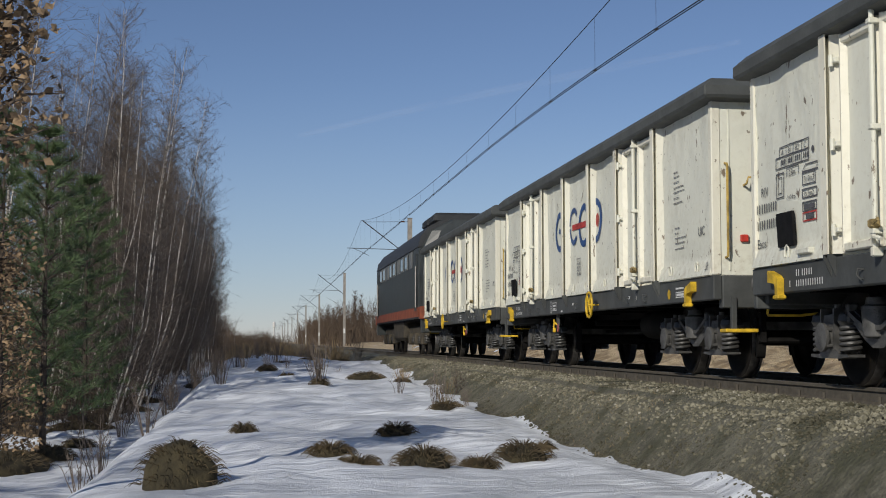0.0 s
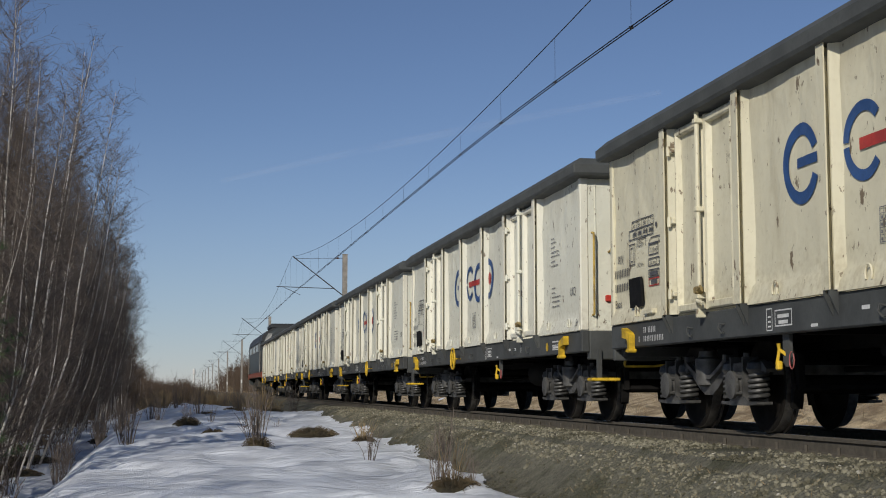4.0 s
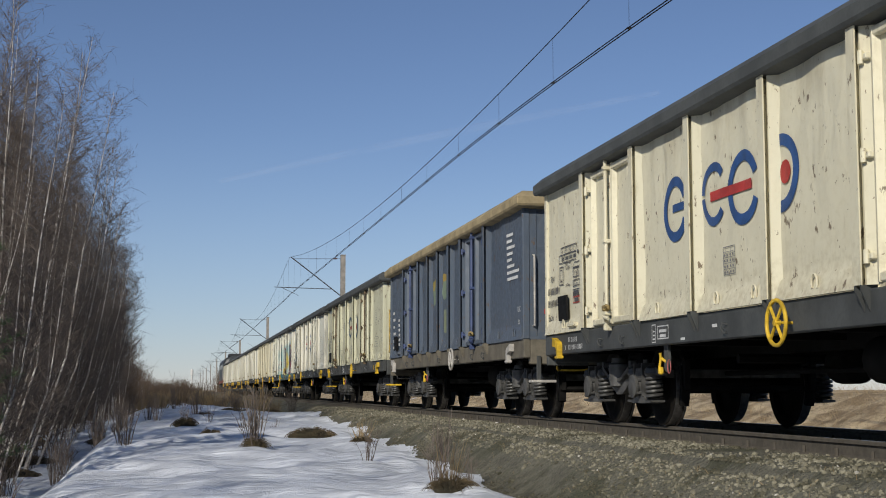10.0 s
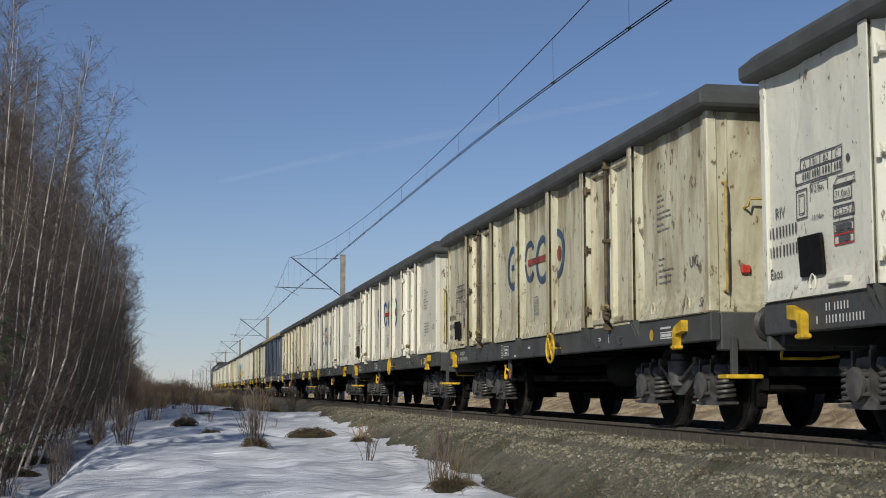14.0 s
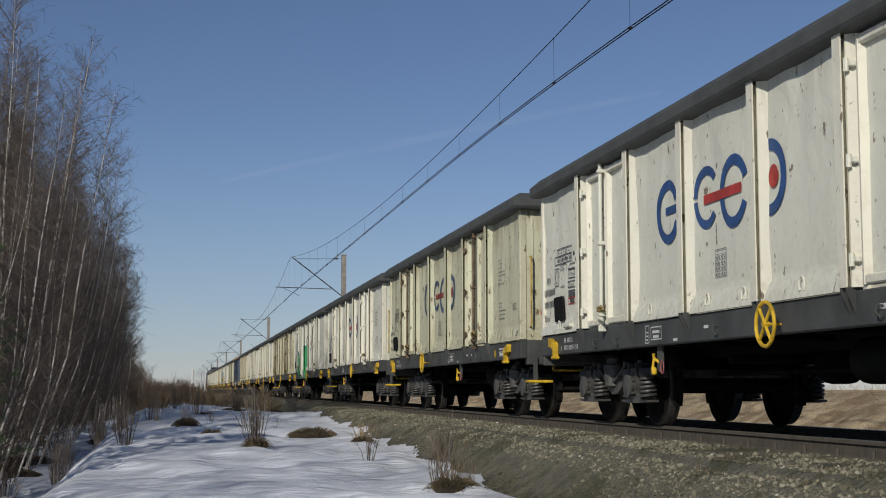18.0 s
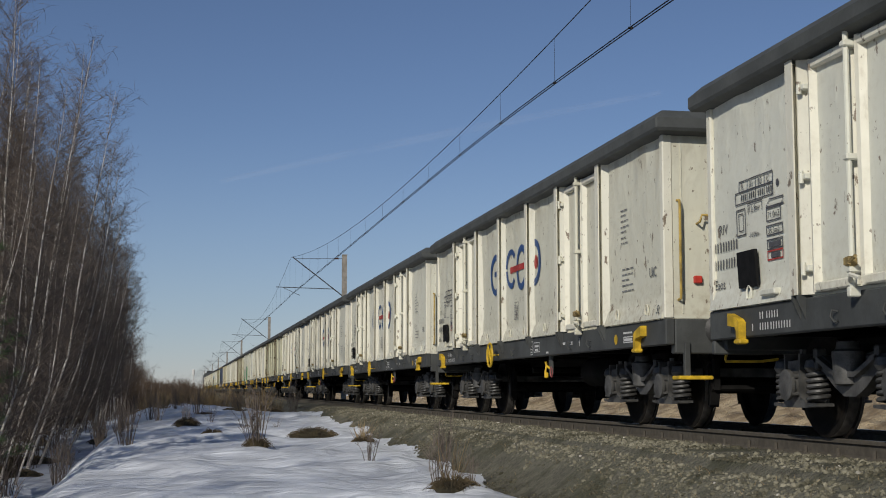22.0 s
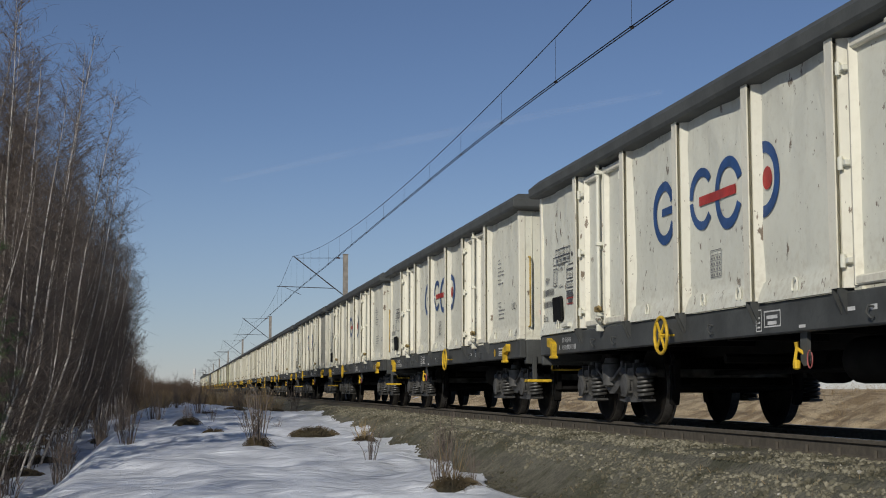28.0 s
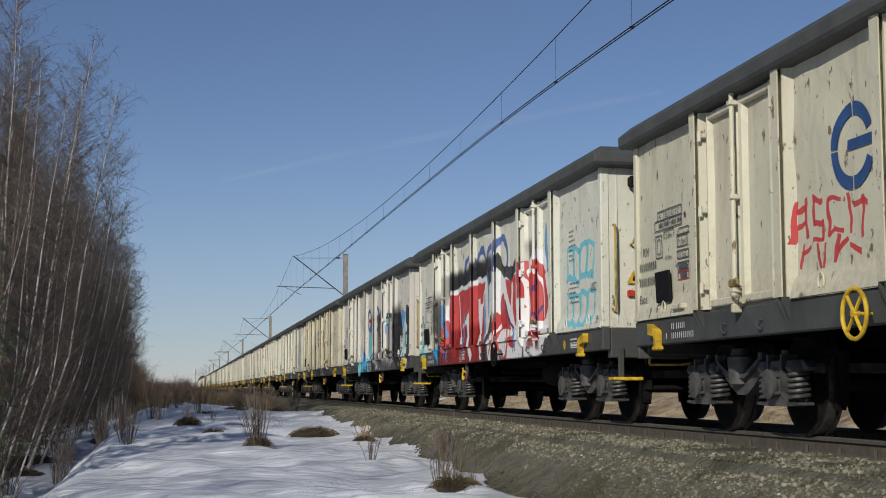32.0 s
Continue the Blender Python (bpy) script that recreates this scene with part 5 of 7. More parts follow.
tall_brush = brushwood(1100, 84, 210, lambda y: -2.7 - 0.008 * y - 4.0 * vr.random(), lambda y: vr.uniform(1.8, 4.4), 0.020)
tagged(new("tall_thicket", join_plants("tall_thicket", M_FARTWIG, tall_brush)), "brown leafless thicket beyond the birches", "brushwood", kind="stuff")
near_brush = brushwood(1500, 62, 230, lambda y: vr.uniform(-6.0, 3.2 if y > 75 else 1.5) - 0.012 * y, lambda y: vr.uniform(0.5, 1.7) * (0.75 + y / 300), 0.012)
tagged(new("brush_thicket", join_plants("brush_thicket", M_FARTWIG, near_brush)), "tan brushwood and reeds beside the far track", "brushwood", kind="stuff")
edge = brushwood(1900, 190, 470, lambda y: TRACK + 4.5 + 12 * vr.random(), lambda y: 1.5 + 5.5 * vr.random() ** 1.2, 0.06)
tagged(new("wood_edge", join_plants("wood_edge", M_FARTWIG, edge)), "bare brown brushwood along the edge of the wood", "brushwood", kind="stuff")
belt = brushwood(1800, 200, 620, lambda y: vr.uniform(-0.085 * y, 4.2), lambda y: vr.uniform(0.8, 2.2) * (0.4 + y / 420), 0.05)
tagged(new("horizon_brush", join_plants("horizon_brush", M_FARTWIG, belt)), "low brown brushwood closing the view along the railway", "brushwood", kind="stuff")
wood = brushwood(2300, 240, 800, lambda y: vr.uniform(-0.20 * y, 2.5) if vr.random() < 0.6 else vr.uniform(TRACK + 12, 0.25 * y), lambda y: vr.uniform(1.0, 2.6) * y / 260, 0.06)
tagged(new("far_woods", join_plants("far_woods", M_FARTWIG, wood)), "brown leafless woods on the horizon", "woods", kind="stuff")
tower = thing("white_tower", "small white tower far behind the fields", "tower", "", pose(6.6, 800, 0))
part("shaft", Mesh().lathe([(0, 0.5), (8.5, 0.45)], (0, 0, 0), "z", 12).data("shaft", M_WHITEINK), tower)
part("tank", Mesh().lathe([(8.5, 0.5), (9.0, 0.85), (11.5, 0.85), (12.3, 0.2)], (0, 0, 0), "z", 12).data("tank", M_WHITEINK), tower)
hz = Nodes("thin_ice_cloud")
hz.put(hz.bsdf.inputs["Alpha"], hz.math("MULTIPLY", hz.ramp(hz.noise(hz.coords(), 0.012, 5, 0.6), 0.2, 0.6), 0.020))
M_TRAIL = hz.done((0.9, 0.9, 0.92), 1.0)


def sky_point(right, up, far=3000.0):
    """A far place by its slopes from the eye along the track."""
    return Vector((right * far, far, EYE_Z + up * far))


trail = Mesh()
a, b = sky_point(0.025, 0.150), sky_point(0.36, 0.229)
trail.tube([a, a.lerp(b, 0.33) + Vector((0, 0, 6)), a.lerp(b, 0.66) + Vector((0, 0, 4)), b], [5.0, 9.0, 10.0, 6.0], 8)
tagged(new("vapour_trail", trail.data("vapour_trail", M_TRAIL, True)), "faint white vapour trail across the blue sky", "vapour trail", kind="structure")

# ================= marks on the wagons =================


class Paint(Mesh):
    """Flat marks on the near side: y runs backwards to the reader's right, z up."""

    def __init__(self, k, out=0.011, flat=None):
        self.v, self.f = [], []
        self.k, self.out, self.flat = k, out, flat

    def at(self, y, z):
        return (self.flat if self.flat is not None else skin(y, z, self.k, self.out), y, z)

    def word(self, s, y, z, size):
        v, f = text_shape(s, size)
        n = len(self.v)
        self.v += [self.at(y - a[0], z + a[1]) for a in v]
        self.f += [tuple(n + i for i in q) for q in f]
        return self

    def bar(self, y0, y1, z0, z1, slant=0.0):
        n, m = len(self.v), max(1, int(abs(y1 - y0) / 0.06))
        for i in range(m + 1):
            y = y0 + (y1 - y0) * i / m
            d = slant * i / m
            self.v += [self.at(y, z0 + d), self.at(y, z1 + d)]
        self.f += [(n + 2 * i, n + 2 * i + 1, n + 2 * i + 3, n + 2 * i + 2) for i in range(m)]
        return self

    def edge_box(self, y0, y1, z0, z1, w=0.012):
        return self.bar(y0, y1, z0, z0 + w).bar(y0, y1, z1 - w, z1).bar(y0, y0 - w, z0, z1).bar(y1 + w, y1, z0, z1)

    def arc(self, cy, cz, r, w, a0, a1, y_min=-99.0, y_max=99.0):
        """A ring piece; angles in degrees from the reader's right, counter-clockwise; cut at the posts."""
        m = max(12, round(abs(a1 - a0) / 4))
        for i in range(m):
            q = []
            for a in (a0 + (a1 - a0) * i / m, a0 + (a1 - a0) * (i + 1) / m):
                for rr in (r - w, r):
                    q.append((cy - rr * math.cos(radians(a)), cz + rr * math.sin(radians(a))))
            if all(y_min < y < y_max for y, z in q):
                n = len(self.v)
                self.v += [self.at(*p) for p in (q[0], q[1], q[3], q[2])]
                self.f.append((n, n + 1, n + 2, n + 3))
        return self

    def disc(self, cy, cz, r):
        n = len(self.v)
        self.v += [self.at(cy + r * math.cos(2 * math.pi * i / 20), cz + r * math.sin(2 * math.pi * i / 20)) for i in range(20)]
        self.f.append(tuple(n + i for i in range(20)))
        return self


def build_marks(k):
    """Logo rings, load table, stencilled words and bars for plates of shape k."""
    g = {}
    rings = [Paint(k) for i in range(4)]
    cut = k == 0                                 # stencilled in four pieces, or painted whole
    for a0, a1 in ((22, 88), (92, 178), (182, 268), (272, 335)) if cut else ((22, 335),):
        rings[0].arc(1.42, 2.22, 0.33, 0.10, a0, a1, 1.04)
        rings[2].arc(-0.27, 2.20, 0.335, 0.10, a0, a1, -0.70)
    rings[0].bar(1.50, 1.12, 2.19, 2.27)
    for a0, a1 in ((40, 88), (92, 178), (182, 268), (272, 320)) if cut else ((40, 320),):
        rings[1].arc(0.40, 2.23, 0.30, 0.085, a0, a1, -1, 0.70)
    for a0, a1 in ((-178, -92), (-88, -2), (2, 88), (92, 178)) if cut else ((-180, 180),):
        rings[3].arc(-1.06, 2.20, 0.33, 0.10, a0, a1, -9, -1.04)
    g["rings"] = [r.data("logo_ring", M_LOGO) for r in rings]
    bar = Paint(k, 0.014).bar(0.47, -0.46, 2.165, 2.255)
    g["logo_bar"] = bar.data("logo_bar", M_LOGORED)
    dot = Paint(k, 0.014).disc(-1.15, 2.20, 0.10)
    g["logo_dot"] = dot.data("logo_dot", M_LOGORED)
    # load table and stencils on the front bay
    t = Paint(k)
    t.edge_box(5.72, 4.99, 2.155, 2.26).edge_box(5.80, 4.99, 2.05, 2.165)
    for i in (1, 2, 3):
        t.bar(5.72 - 0.1825 * i, 5.71 - 0.1825 * i, 2.05, 2.26)
    for i, s in enumerate(("A", "B1", "B2", "C")):
        t.word(s, 5.67 - 0.1825 * i, 2.175, 0.085)
        t.bar(5.67 - 0.1825 * i, 5.65 - 0.1825 * i, 2.08, 2.135).bar(5.63 - 0.1825 * i, 5.605 - 0.1825 * i, 2.08, 2.135).bar(5.585 - 0.1825 * i, 5.56 - 0.1825 * i, 2.08, 2.135)
    t.disc(4.90, 2.14, 0.03)
    g["load_table"] = t.data("load_table", M_INK)
    t = Paint(k).edge_box(5.79, 5.58, 1.77, 2.01).edge_box(5.74, 5.63, 1.81, 1.97, 0.01)
    t.word("12.8m", 5.50, 1.955, 0.085).bar(5.52, 5.22, 2.03, 2.04).bar(5.52, 5.51, 1.95, 2.04).bar(5.23, 5.22, 1.95, 2.04)
    t.edge_box(5.14, 4.86, 1.83, 1.95).word("71.0m3", 5.11, 1.86, 0.075).bar(5.14, 4.80, 1.95, 1.962, 0.0).bar(4.86, 4.80, 1.94, 1.95, 0.06).bar(5.14, 5.06, 1.95, 1.962, 0.07).bar(5.06, 4.80, 2.01, 2.022)
    t.edge_box(5.15, 4.83, 1.71, 1.80).word("35.3m2", 5.12, 1.725, 0.075)
    t.word("-14.04m-", 5.52, 1.735, 0.065)
    g["size_panel"] = t.data("size_panel", M_INK)
    t = Paint(k).edge_box(5.15, 4.84, 1.50, 1.585)
    g["weight_box"] = t.data("weight_box", M_LOGORED)
    t = Paint(k).edge_box(5.15, 4.84, 1.59, 1.68).bar(5.12, 4.88, 1.61, 1.655).bar(5.08, 4.90, 1.52, 1.565)
    t.word("RIV", 6.20, 1.83, 0.13)
    for y0, z, n in ((6.32, 1.67, 2), (6.19, 1.67, 7), (6.32, 1.51, 4), (6.06, 1.51, 5)):
        for i in range(n):
            t.bar(y0 - 0.062 * i, y0 - 0.062 * i - 0.025, z, z + 0.09)
    t.word("Eaos", 6.32, 1.33, 0.13)
    g["stencil_block"] = t.data("stencil_block", M_INK)
    t = Paint(k)
    r = random.Random(k)
    for y0, zs in ((-4.93, (2.42, 2.365, 2.30, 2.235, 2.18, 2.11, 2.05)), (-4.97, (1.75, 1.69, 1.63, 1.57, 1.505))):
        for z in zs:
            y = y0
            for i in range(r.randint(2, 4)):
                w = r.uniform(0.05, 0.13)
                t.bar(y, y - w, z, z + 0.013)
                y -= w + 0.018
    g["address_stencil"] = t.data("address_stencil", M_PALEINK)
    t = Paint(k).word("UIC", -5.86, 1.60, 0.15).word("St", -6.18, 1.20, 0.13)
    g["class_stencil"] = t.data("class_stencil", M_INK)
    t = Paint(k).edge_box(0.20, -0.07, 1.45, 1.71, 0.008)
    for i in range(4):
        z = 1.502 + 0.052 * i
        t.bar(0.20, -0.07, z, z + 0.005)
        for y in (0.18, 0.12, 0.05, -0.01):
            t.bar(y, y - 0.03, z - 0.037, z - 0.016)
    for y in (0.14, 0.03):
        t.bar(y, y - 0.005, 1.45, 1.71)
    g["revision_panel"] = t.data("revision_panel", M_PALEINK)
    x = -SIDE - 0.034
    t = Paint(k, flat=x)
    for y0, z, n in ((5.28, 1.015, 2), (5.14, 1.015, 5), (5.44, 0.92, 1), (5.28, 0.92, 4), (5.06, 0.92, 8)):
        for i in range(n):
            t.bar(y0 - 0.052 * i, y0 - 0.052 * i - 0.02, z, z + 0.06)
    g["number_stencil"] = t.data("number_stencil", M_WHITEINK)
    t = Paint(k, flat=x)
    t.edge_box(2.12, 2.00, 0.90, 1.09, 0.01).bar(2.09, 2.03, 0.93, 0.945).bar(2.09, 2.03, 0.97, 0.985).bar(2.09, 2.03, 1.01, 1.025).bar(1.28, 1.16, 0.90, 0.925).edge_box(1.95, 1.62, 0.93, 1.07).bar(1.90, 1.68, 1.0, 1.03).bar(1.88, 1.70, 0.95, 0.98).bar(0.45, 0.33, 0.99, 1.02)
    g["frame_stencil"] = t.data("frame_stencil", M_WHITEINK)
    t = Paint(k, flat=x)
    t.bar(-3.3, -3.32, 0.95, 1.05).bar(-2.9, -3.0, 0.98, 1.02).edge_box(-5.05, -5.40, 0.93, 1.0).bar(-5.08, -5.36, 0.95, 0.98).bar(-5.05, -5.36, 1.03, 1.05)
    g["rear_stencil"] = t.data("rear_stencil", M_WHITEINK)
    t = Paint(k, flat=x).disc(-4.78, 0.98, 0.06)
    g["yellow_spot"] = t.data("yellow_spot", M_YELLOW)
    return g


M_SIGNPURPLE = plain("purple_sign", (0.06, 0.05, 0.16), 0.5)
warn = Mesh().box(-1.14, -0.90, -0.004, 0.0, 2.34, 2.76).data("sign_plate", M_SIGNPURPLE)
warn_tri = Mesh().prism([(-1.12, 2.57), (-0.92, 2.57), (-1.02, 2.74)], "y", -0.007, -0.0045).data("warning_triangle", M_YELLOW)
warn_dot = Mesh().lathe([(-0.007, 0.09), (-0.0045, 0.09)], (-1.02, 0, 2.45), "y", 20).data("warning_disc", plain("orange_sign", (0.55, 0.20, 0.03), 0.5))
warn_sym = Mesh().box(-1.055, -0.985, -0.010, -0.0075, 2.40, 2.50).box(-1.06, -0.99, -0.010, -0.0075, 2.60, 2.63).data("warning_symbol", M_BLACK)
tri_s = Mesh().prism([(-1.16, 1.66), (-0.98, 1.66), (-1.07, 1.82)], "y", -0.005, 0.0).data("small_triangle", M_YELLOW)
tri_b = Mesh().prism([(-1.09, 1.69), (-1.05, 1.69), (-1.07, 1.77)], "y", -0.008, -0.0055).data("triangle_symbol", M_BLACK)
horn = Mesh().box(-1.14, -1.00, -0.14, -0.0, 2.80, 2.93, 0.02).tube([(-1.07, -0.10, 2.80), (-1.05, -0.11, 2.70)], 0.02, 6).data("corner_lamp", M_BLACK)

MARKS = [build_marks(k) for k in range(3)]


def mark_wagon(w, j, k, logo=True, skip=()):
    g = MARKS[k % 3]
    if logo:
        for r in g["rings"]:
            part("logo_ring", r, w, mat=M_DULLBLUE if j in (1, -4, -7) else None)
        for nm in ("logo_bar", "logo_dot"):
            part(nm, g[nm], w, mat=M_DULLRED if j in (1, -4, -7) else None)
    for nm in ("load_table", "size_panel", "weight_box", "stencil_block", "address_stencil", "class_stencil", "revision_panel", "number_stencil", "rear_stencil", "yellow_spot"):
        if nm not in skip:
            tagged(part(nm, g[nm], w), kind="" if nm == "yellow_spot" else "stuff")
    tagged(part("frame_stencil", g["frame_stencil"], w, at=Matrix.Translation((0, -3.0 if j in TURNED else 0.0, 0))), kind="stuff")
    end = Matrix.Translation((0, -HALF - 0.03, 0))
    if j in SIGNS:
        part("warning_sign", warn, w, at=end), part("warning_triangle", warn_tri, w, at=end), part("warning_disc", warn_dot, w, at=end), part("warning_symbol", warn_sym, w, at=end)
    if j in TRIANGLES:
        part("warning_triangle", tri_s, w, at=end), part("triangle_symbol", tri_b, w, at=end)
    if j in LAMPS:
        part("corner_lamp", horn, w, at=end)


SIGNS, TRIANGLES, LAMPS = (6, -1, -8, -9, -12), (-2, -3, -16, -20), (3, -2, -3, -20)

# ================= the train =================
TEAL, GREYK, REDG, YELG, WHT, BLK = (0.03, 0.27, 0.33), (0.10, 0.092, 0.095), (0.40, 0.02, 0.03), (0.55, 0.42, 0.05), (0.75, 0.75, 0.74), (0.012, 0.012, 0.014)
GREEN, PURPLE, CYAN, SKYB, LOGOB = (0.02, 0.30, 0.085), (0.045, 0.03, 0.13), (0.14, 0.52, 0.62), (0.05, 0.26, 0.52), (0.04, 0.10, 0.33)


def stroke(color, w, *pts):
    """A sprayed line through points (y, z), of half width w, as turned blocks."""
    out = []
    for (y0, z0), (y1, z1) in zip(pts, pts[1:]):
        out.append((color, "bf", (y0 + y1) / 2, (z0 + z1) / 2, math.hypot(y1 - y0, z1 - z0) / 2 + w * 0.8, w, math.degrees(math.atan2(z1 - z0, y1 - y0)), 0))
    return out


def letters_spray():
    DK = (0.020, 0.018, 0.022)
    m = []
    for cy, cz, ry, rz in ((1.55, 1.70, 0.78, 0.66), (-0.25, 1.72, 0.80, 0.70), (-1.85, 1.75, 0.70, 0.72), (-3.55, 1.78, 0.95, 0.72), (-5.45, 1.80, 1.0, 0.78), (-4.9, 2.20, 0.4, 0.30)):
        m.append((TEAL if cz < 2 else (0.05, 0.30, 0.36), "bs", cy, cz, ry, rz, 0, 0.9))
    for cy, cz in ((1.35, 2.36), (-0.10, 2.40), (-0.55, 2.46), (-1.55, 2.40)):
        m.append((LOGOB, "eo", cy, cz, 0.24, 0.24, 0, 0.22))
    for cy, ry in ((1.6, 0.5), (-0.4, 0.4), (-1.6, 0.5), (-3.2, 0.5), (-5.0, 0.7)):
        m.append(((0.04, 0.16, 0.19), "bs", cy, 1.0, ry, 0.12, 0, 0))
    m += [(YELG, "es", -5.75, 2.38, 0.22, 0.32, 0, 0), (YELG, "es", -6.2, 2.0, 0.14, 0.45, 0, 0), (YELG, "es", -6.25, 1.35, 0.10, 0.22, 0, 0), (YELG, "es", -4.35, 1.75, 0.14, 0.45, 0, 0), (YELG, "es", -2.65, 1.3, 0.20, 0.2, 0, 0), (YELG, "es", -2.35, 1.05, 0.20, 0.18, 0, 0), (YELG, "es", -3.9, 1.15, 0.5, 0.10, 0, 0), (YELG, "es", 2.2, 1.3, 0.12, 0.12, 0, 0), (YELG, "es", -4.0, 2.35, 0.12, 0.2, 0, 0)]
    for cy, cz in ((-6.05, 2.42), (-6.2, 2.55), (-5.95, 2.2), (-6.25, 1.62), (-4.55, 1.35), (-4.5, 1.6), (-4.62, 1.9), (-2.2, 1.0), (0.3, 1.0), (-3.2, 1.0)):
        m.append((YELG, "ef", cy, cz, 0.06, 0.075, 0, 0))
    shapes = [("e", 1.55, 2.00, 0.42, 0.32, 0), ("e", 1.45, 1.50, 0.50, 0.32, 0), ("e", -0.22, 2.08, 0.38, 0.32, 0), ("e", -0.35, 1.50, 0.48, 0.36, 0), ("b", -1.75, 1.72, 0.19, 0.56, -6), ("e", -1.95, 2.02, 0.34, 0.32, 0), ("b", -3.25, 1.78, 0.25, 0.50, 6), ("b", -3.55, 2.14, 0.40, 0.12, -6), ("b", -3.86, 2.22, 0.12, 0.24, -12), ("b", -3.80, 1.82, 0.28, 0.12, 8), ("b", -3.90, 1.46, 0.34, 0.15, 6),
              ("b", -5.08, 1.84, 0.27, 0.54, 5), ("b", -5.52, 1.48, 0.58, 0.22, 2), ("b", -5.84, 1.72, 0.28, 0.38, -3), ("b", -5.46, 1.52, 0.4, 0.32, 0)]
    for grow, color in ((0.085, REDG), (0.045, DK), (0.0, GREYK)):
        for kd, cy, cz, ry, rz, tilt in shapes:
            m.append((color, kd + "f", cy, cz, ry + grow, rz + grow, tilt, 0))
    m += stroke(DK, 0.035, (1.85, 2.0), (1.5, 1.78), (1.2, 1.95)) + stroke(DK, 0.03, (1.75, 1.62), (1.35, 1.55), (1.3, 1.35)) + stroke(DK, 0.035, (-0.05, 1.9), (-0.45, 1.8), (-0.6, 1.95)) + stroke(DK, 0.045, (-5.35, 2.30), (-5.32, 1.78), (-5.6, 2.04), (-5.95, 2.08)) + stroke(DK, 0.04, (-3.55, 1.98), (-4.05, 1.98)) + stroke(DK, 0.04, (-3.5, 1.64), (-4.1, 1.66))
    m += stroke(WHT, 0.022, (-5.30, 2.38), (-5.27, 1.95)) + stroke(WHT, 0.034, (-5.78, 1.98), (-5.98, 1.98), (-5.95, 1.45), (-5.6, 1.38)) + stroke(WHT, 0.022, (-2.12, 1.95), (-1.9, 1.75)) + stroke(WHT, 0.02, (1.12, 1.6), (1.2, 1.35)) + stroke(WHT, 0.02, (-0.68, 1.65), (-0.6, 1.35)) + stroke(WHT, 0.02, (-4.1, 1.55), (-4.05, 1.35))
    m += stroke(REDG, 0.026, (-5.15, 1.72), (-5.3, 1.42), (-5.45, 1.70), (-5.6, 1.40), (-5.75, 1.72)) + stroke(REDG, 0.024, (-5.1, 1.55), (-5.85, 1.62)) + stroke(REDG, 0.024, (1.7, 1.4), (1.35, 1.32)) + stroke(REDG, 0.022, (-0.05, 1.3), (-0.6, 1.42)) + stroke(REDG, 0.024, (-1.5, 1.85), (-2.35, 2.15)) + stroke(REDG, 0.022, (-3.8, 2.35), (-4.2, 2.15), (-3.95, 2.0))
    for cy in (1.68, 1.52, 1.36, -0.12, -0.3, -0.48, -1.75, -1.9, -3.2, -3.35, -3.9, -5.35, -5.5, -5.62):
        m.append((WHT, "bf", cy, 1.34 + 0.03 * (int(cy * 100) % 3), 0.022, 0.10, 8, 0))
    m += stroke(REDG, 0.018, (2.95, 2.05), (2.75, 2.12), (2.72, 1.7), (2.95, 1.6), (2.8, 1.3)) + [((0.60, 0.22, 0.03), "es", 2.85, 1.6, 0.10, 0.22, 0, 0), (YELG, "es", 3.0, 1.6, 0.06, 0.08, 0, 0)]
    return m


def green_spray():
    G0, P0, bare = (0.035, 0.30, 0.10), PURPLE, (0.67, 0.66, 0.59)
    m = [(G0, "bf", 3.42, 1.46, 0.74, 0.44, 0, 0), (G0, "bf", 3.62, 1.72, 0.42, 0.26, 8, 0), (bare, "ef", 2.62, 1.72, 0.42, 0.52, 28, 0), (G0, "bf", 3.2, 1.02, 0.38, 0.16, 0, 0)]
    m += stroke(P0, 0.045, (4.18, 1.35), (4.16, 1.82), (3.92, 2.08), (3.80, 1.88), (3.60, 2.06), (3.50, 1.90), (3.05, 1.90)) + stroke(P0, 0.04, (3.05, 1.92), (2.9, 1.6), (2.62, 1.36)) + stroke(P0, 0.03, (4.15, 1.3), (4.0, 1.1))
    m += [(P0, "ef", 2.96, 2.10, 0.20, 0.33, 8, 0), (G0, "ef", 2.96, 2.10, 0.14, 0.25, 8, 0), (P0, "ef", 2.96, 2.08, 0.06, 0.11, 8, 0)]
    # the long-necked shape: hump, jaw and body
    m += [(P0, "ef", 1.88, 1.92, 0.42, 0.48, 12, 0), (P0, "bf", 1.25, 1.72, 0.52, 0.42, 0, 0), (G0, "ef", 1.88, 1.90, 0.36, 0.42, 12, 0), (G0, "bf", 1.32, 1.50, 0.52, 0.48, 0, 0), (G0, "ef", 1.85, 1.60, 0.30, 0.34, 0, 0), (G0, "bf", 1.10, 1.05, 0.62, 0.24, 0, 0), (bare, "ef", 1.38, 2.30, 0.36, 0.34, 0, 0), (bare, "bf", 2.12, 1.18, 0.42, 0.16, -35, 0)]
    m += stroke(P0, 0.05, (1.72, 2.30), (1.70, 1.95), (1.62, 1.90), (1.05, 2.10), (0.86, 2.18)) + stroke(P0, 0.05, (2.20, 1.70), (2.02, 1.36), (1.72, 1.52), (1.42, 1.60)) + stroke(P0, 0.04, (1.80, 1.42), (1.62, 1.15))
    m += [(P0, "ef", 1.26, 1.72, 0.17, 0.17, 0, 0), (bare, "ef", 1.27, 1.70, 0.06, 0.07, 0, 0)]
    m += [(G0, "bf", 0.62, 1.52, 0.20, 0.66, -4, 0)] + stroke(P0, 0.03, (0.66, 2.25), (0.50, 1.85), (0.36, 1.15))
    return m


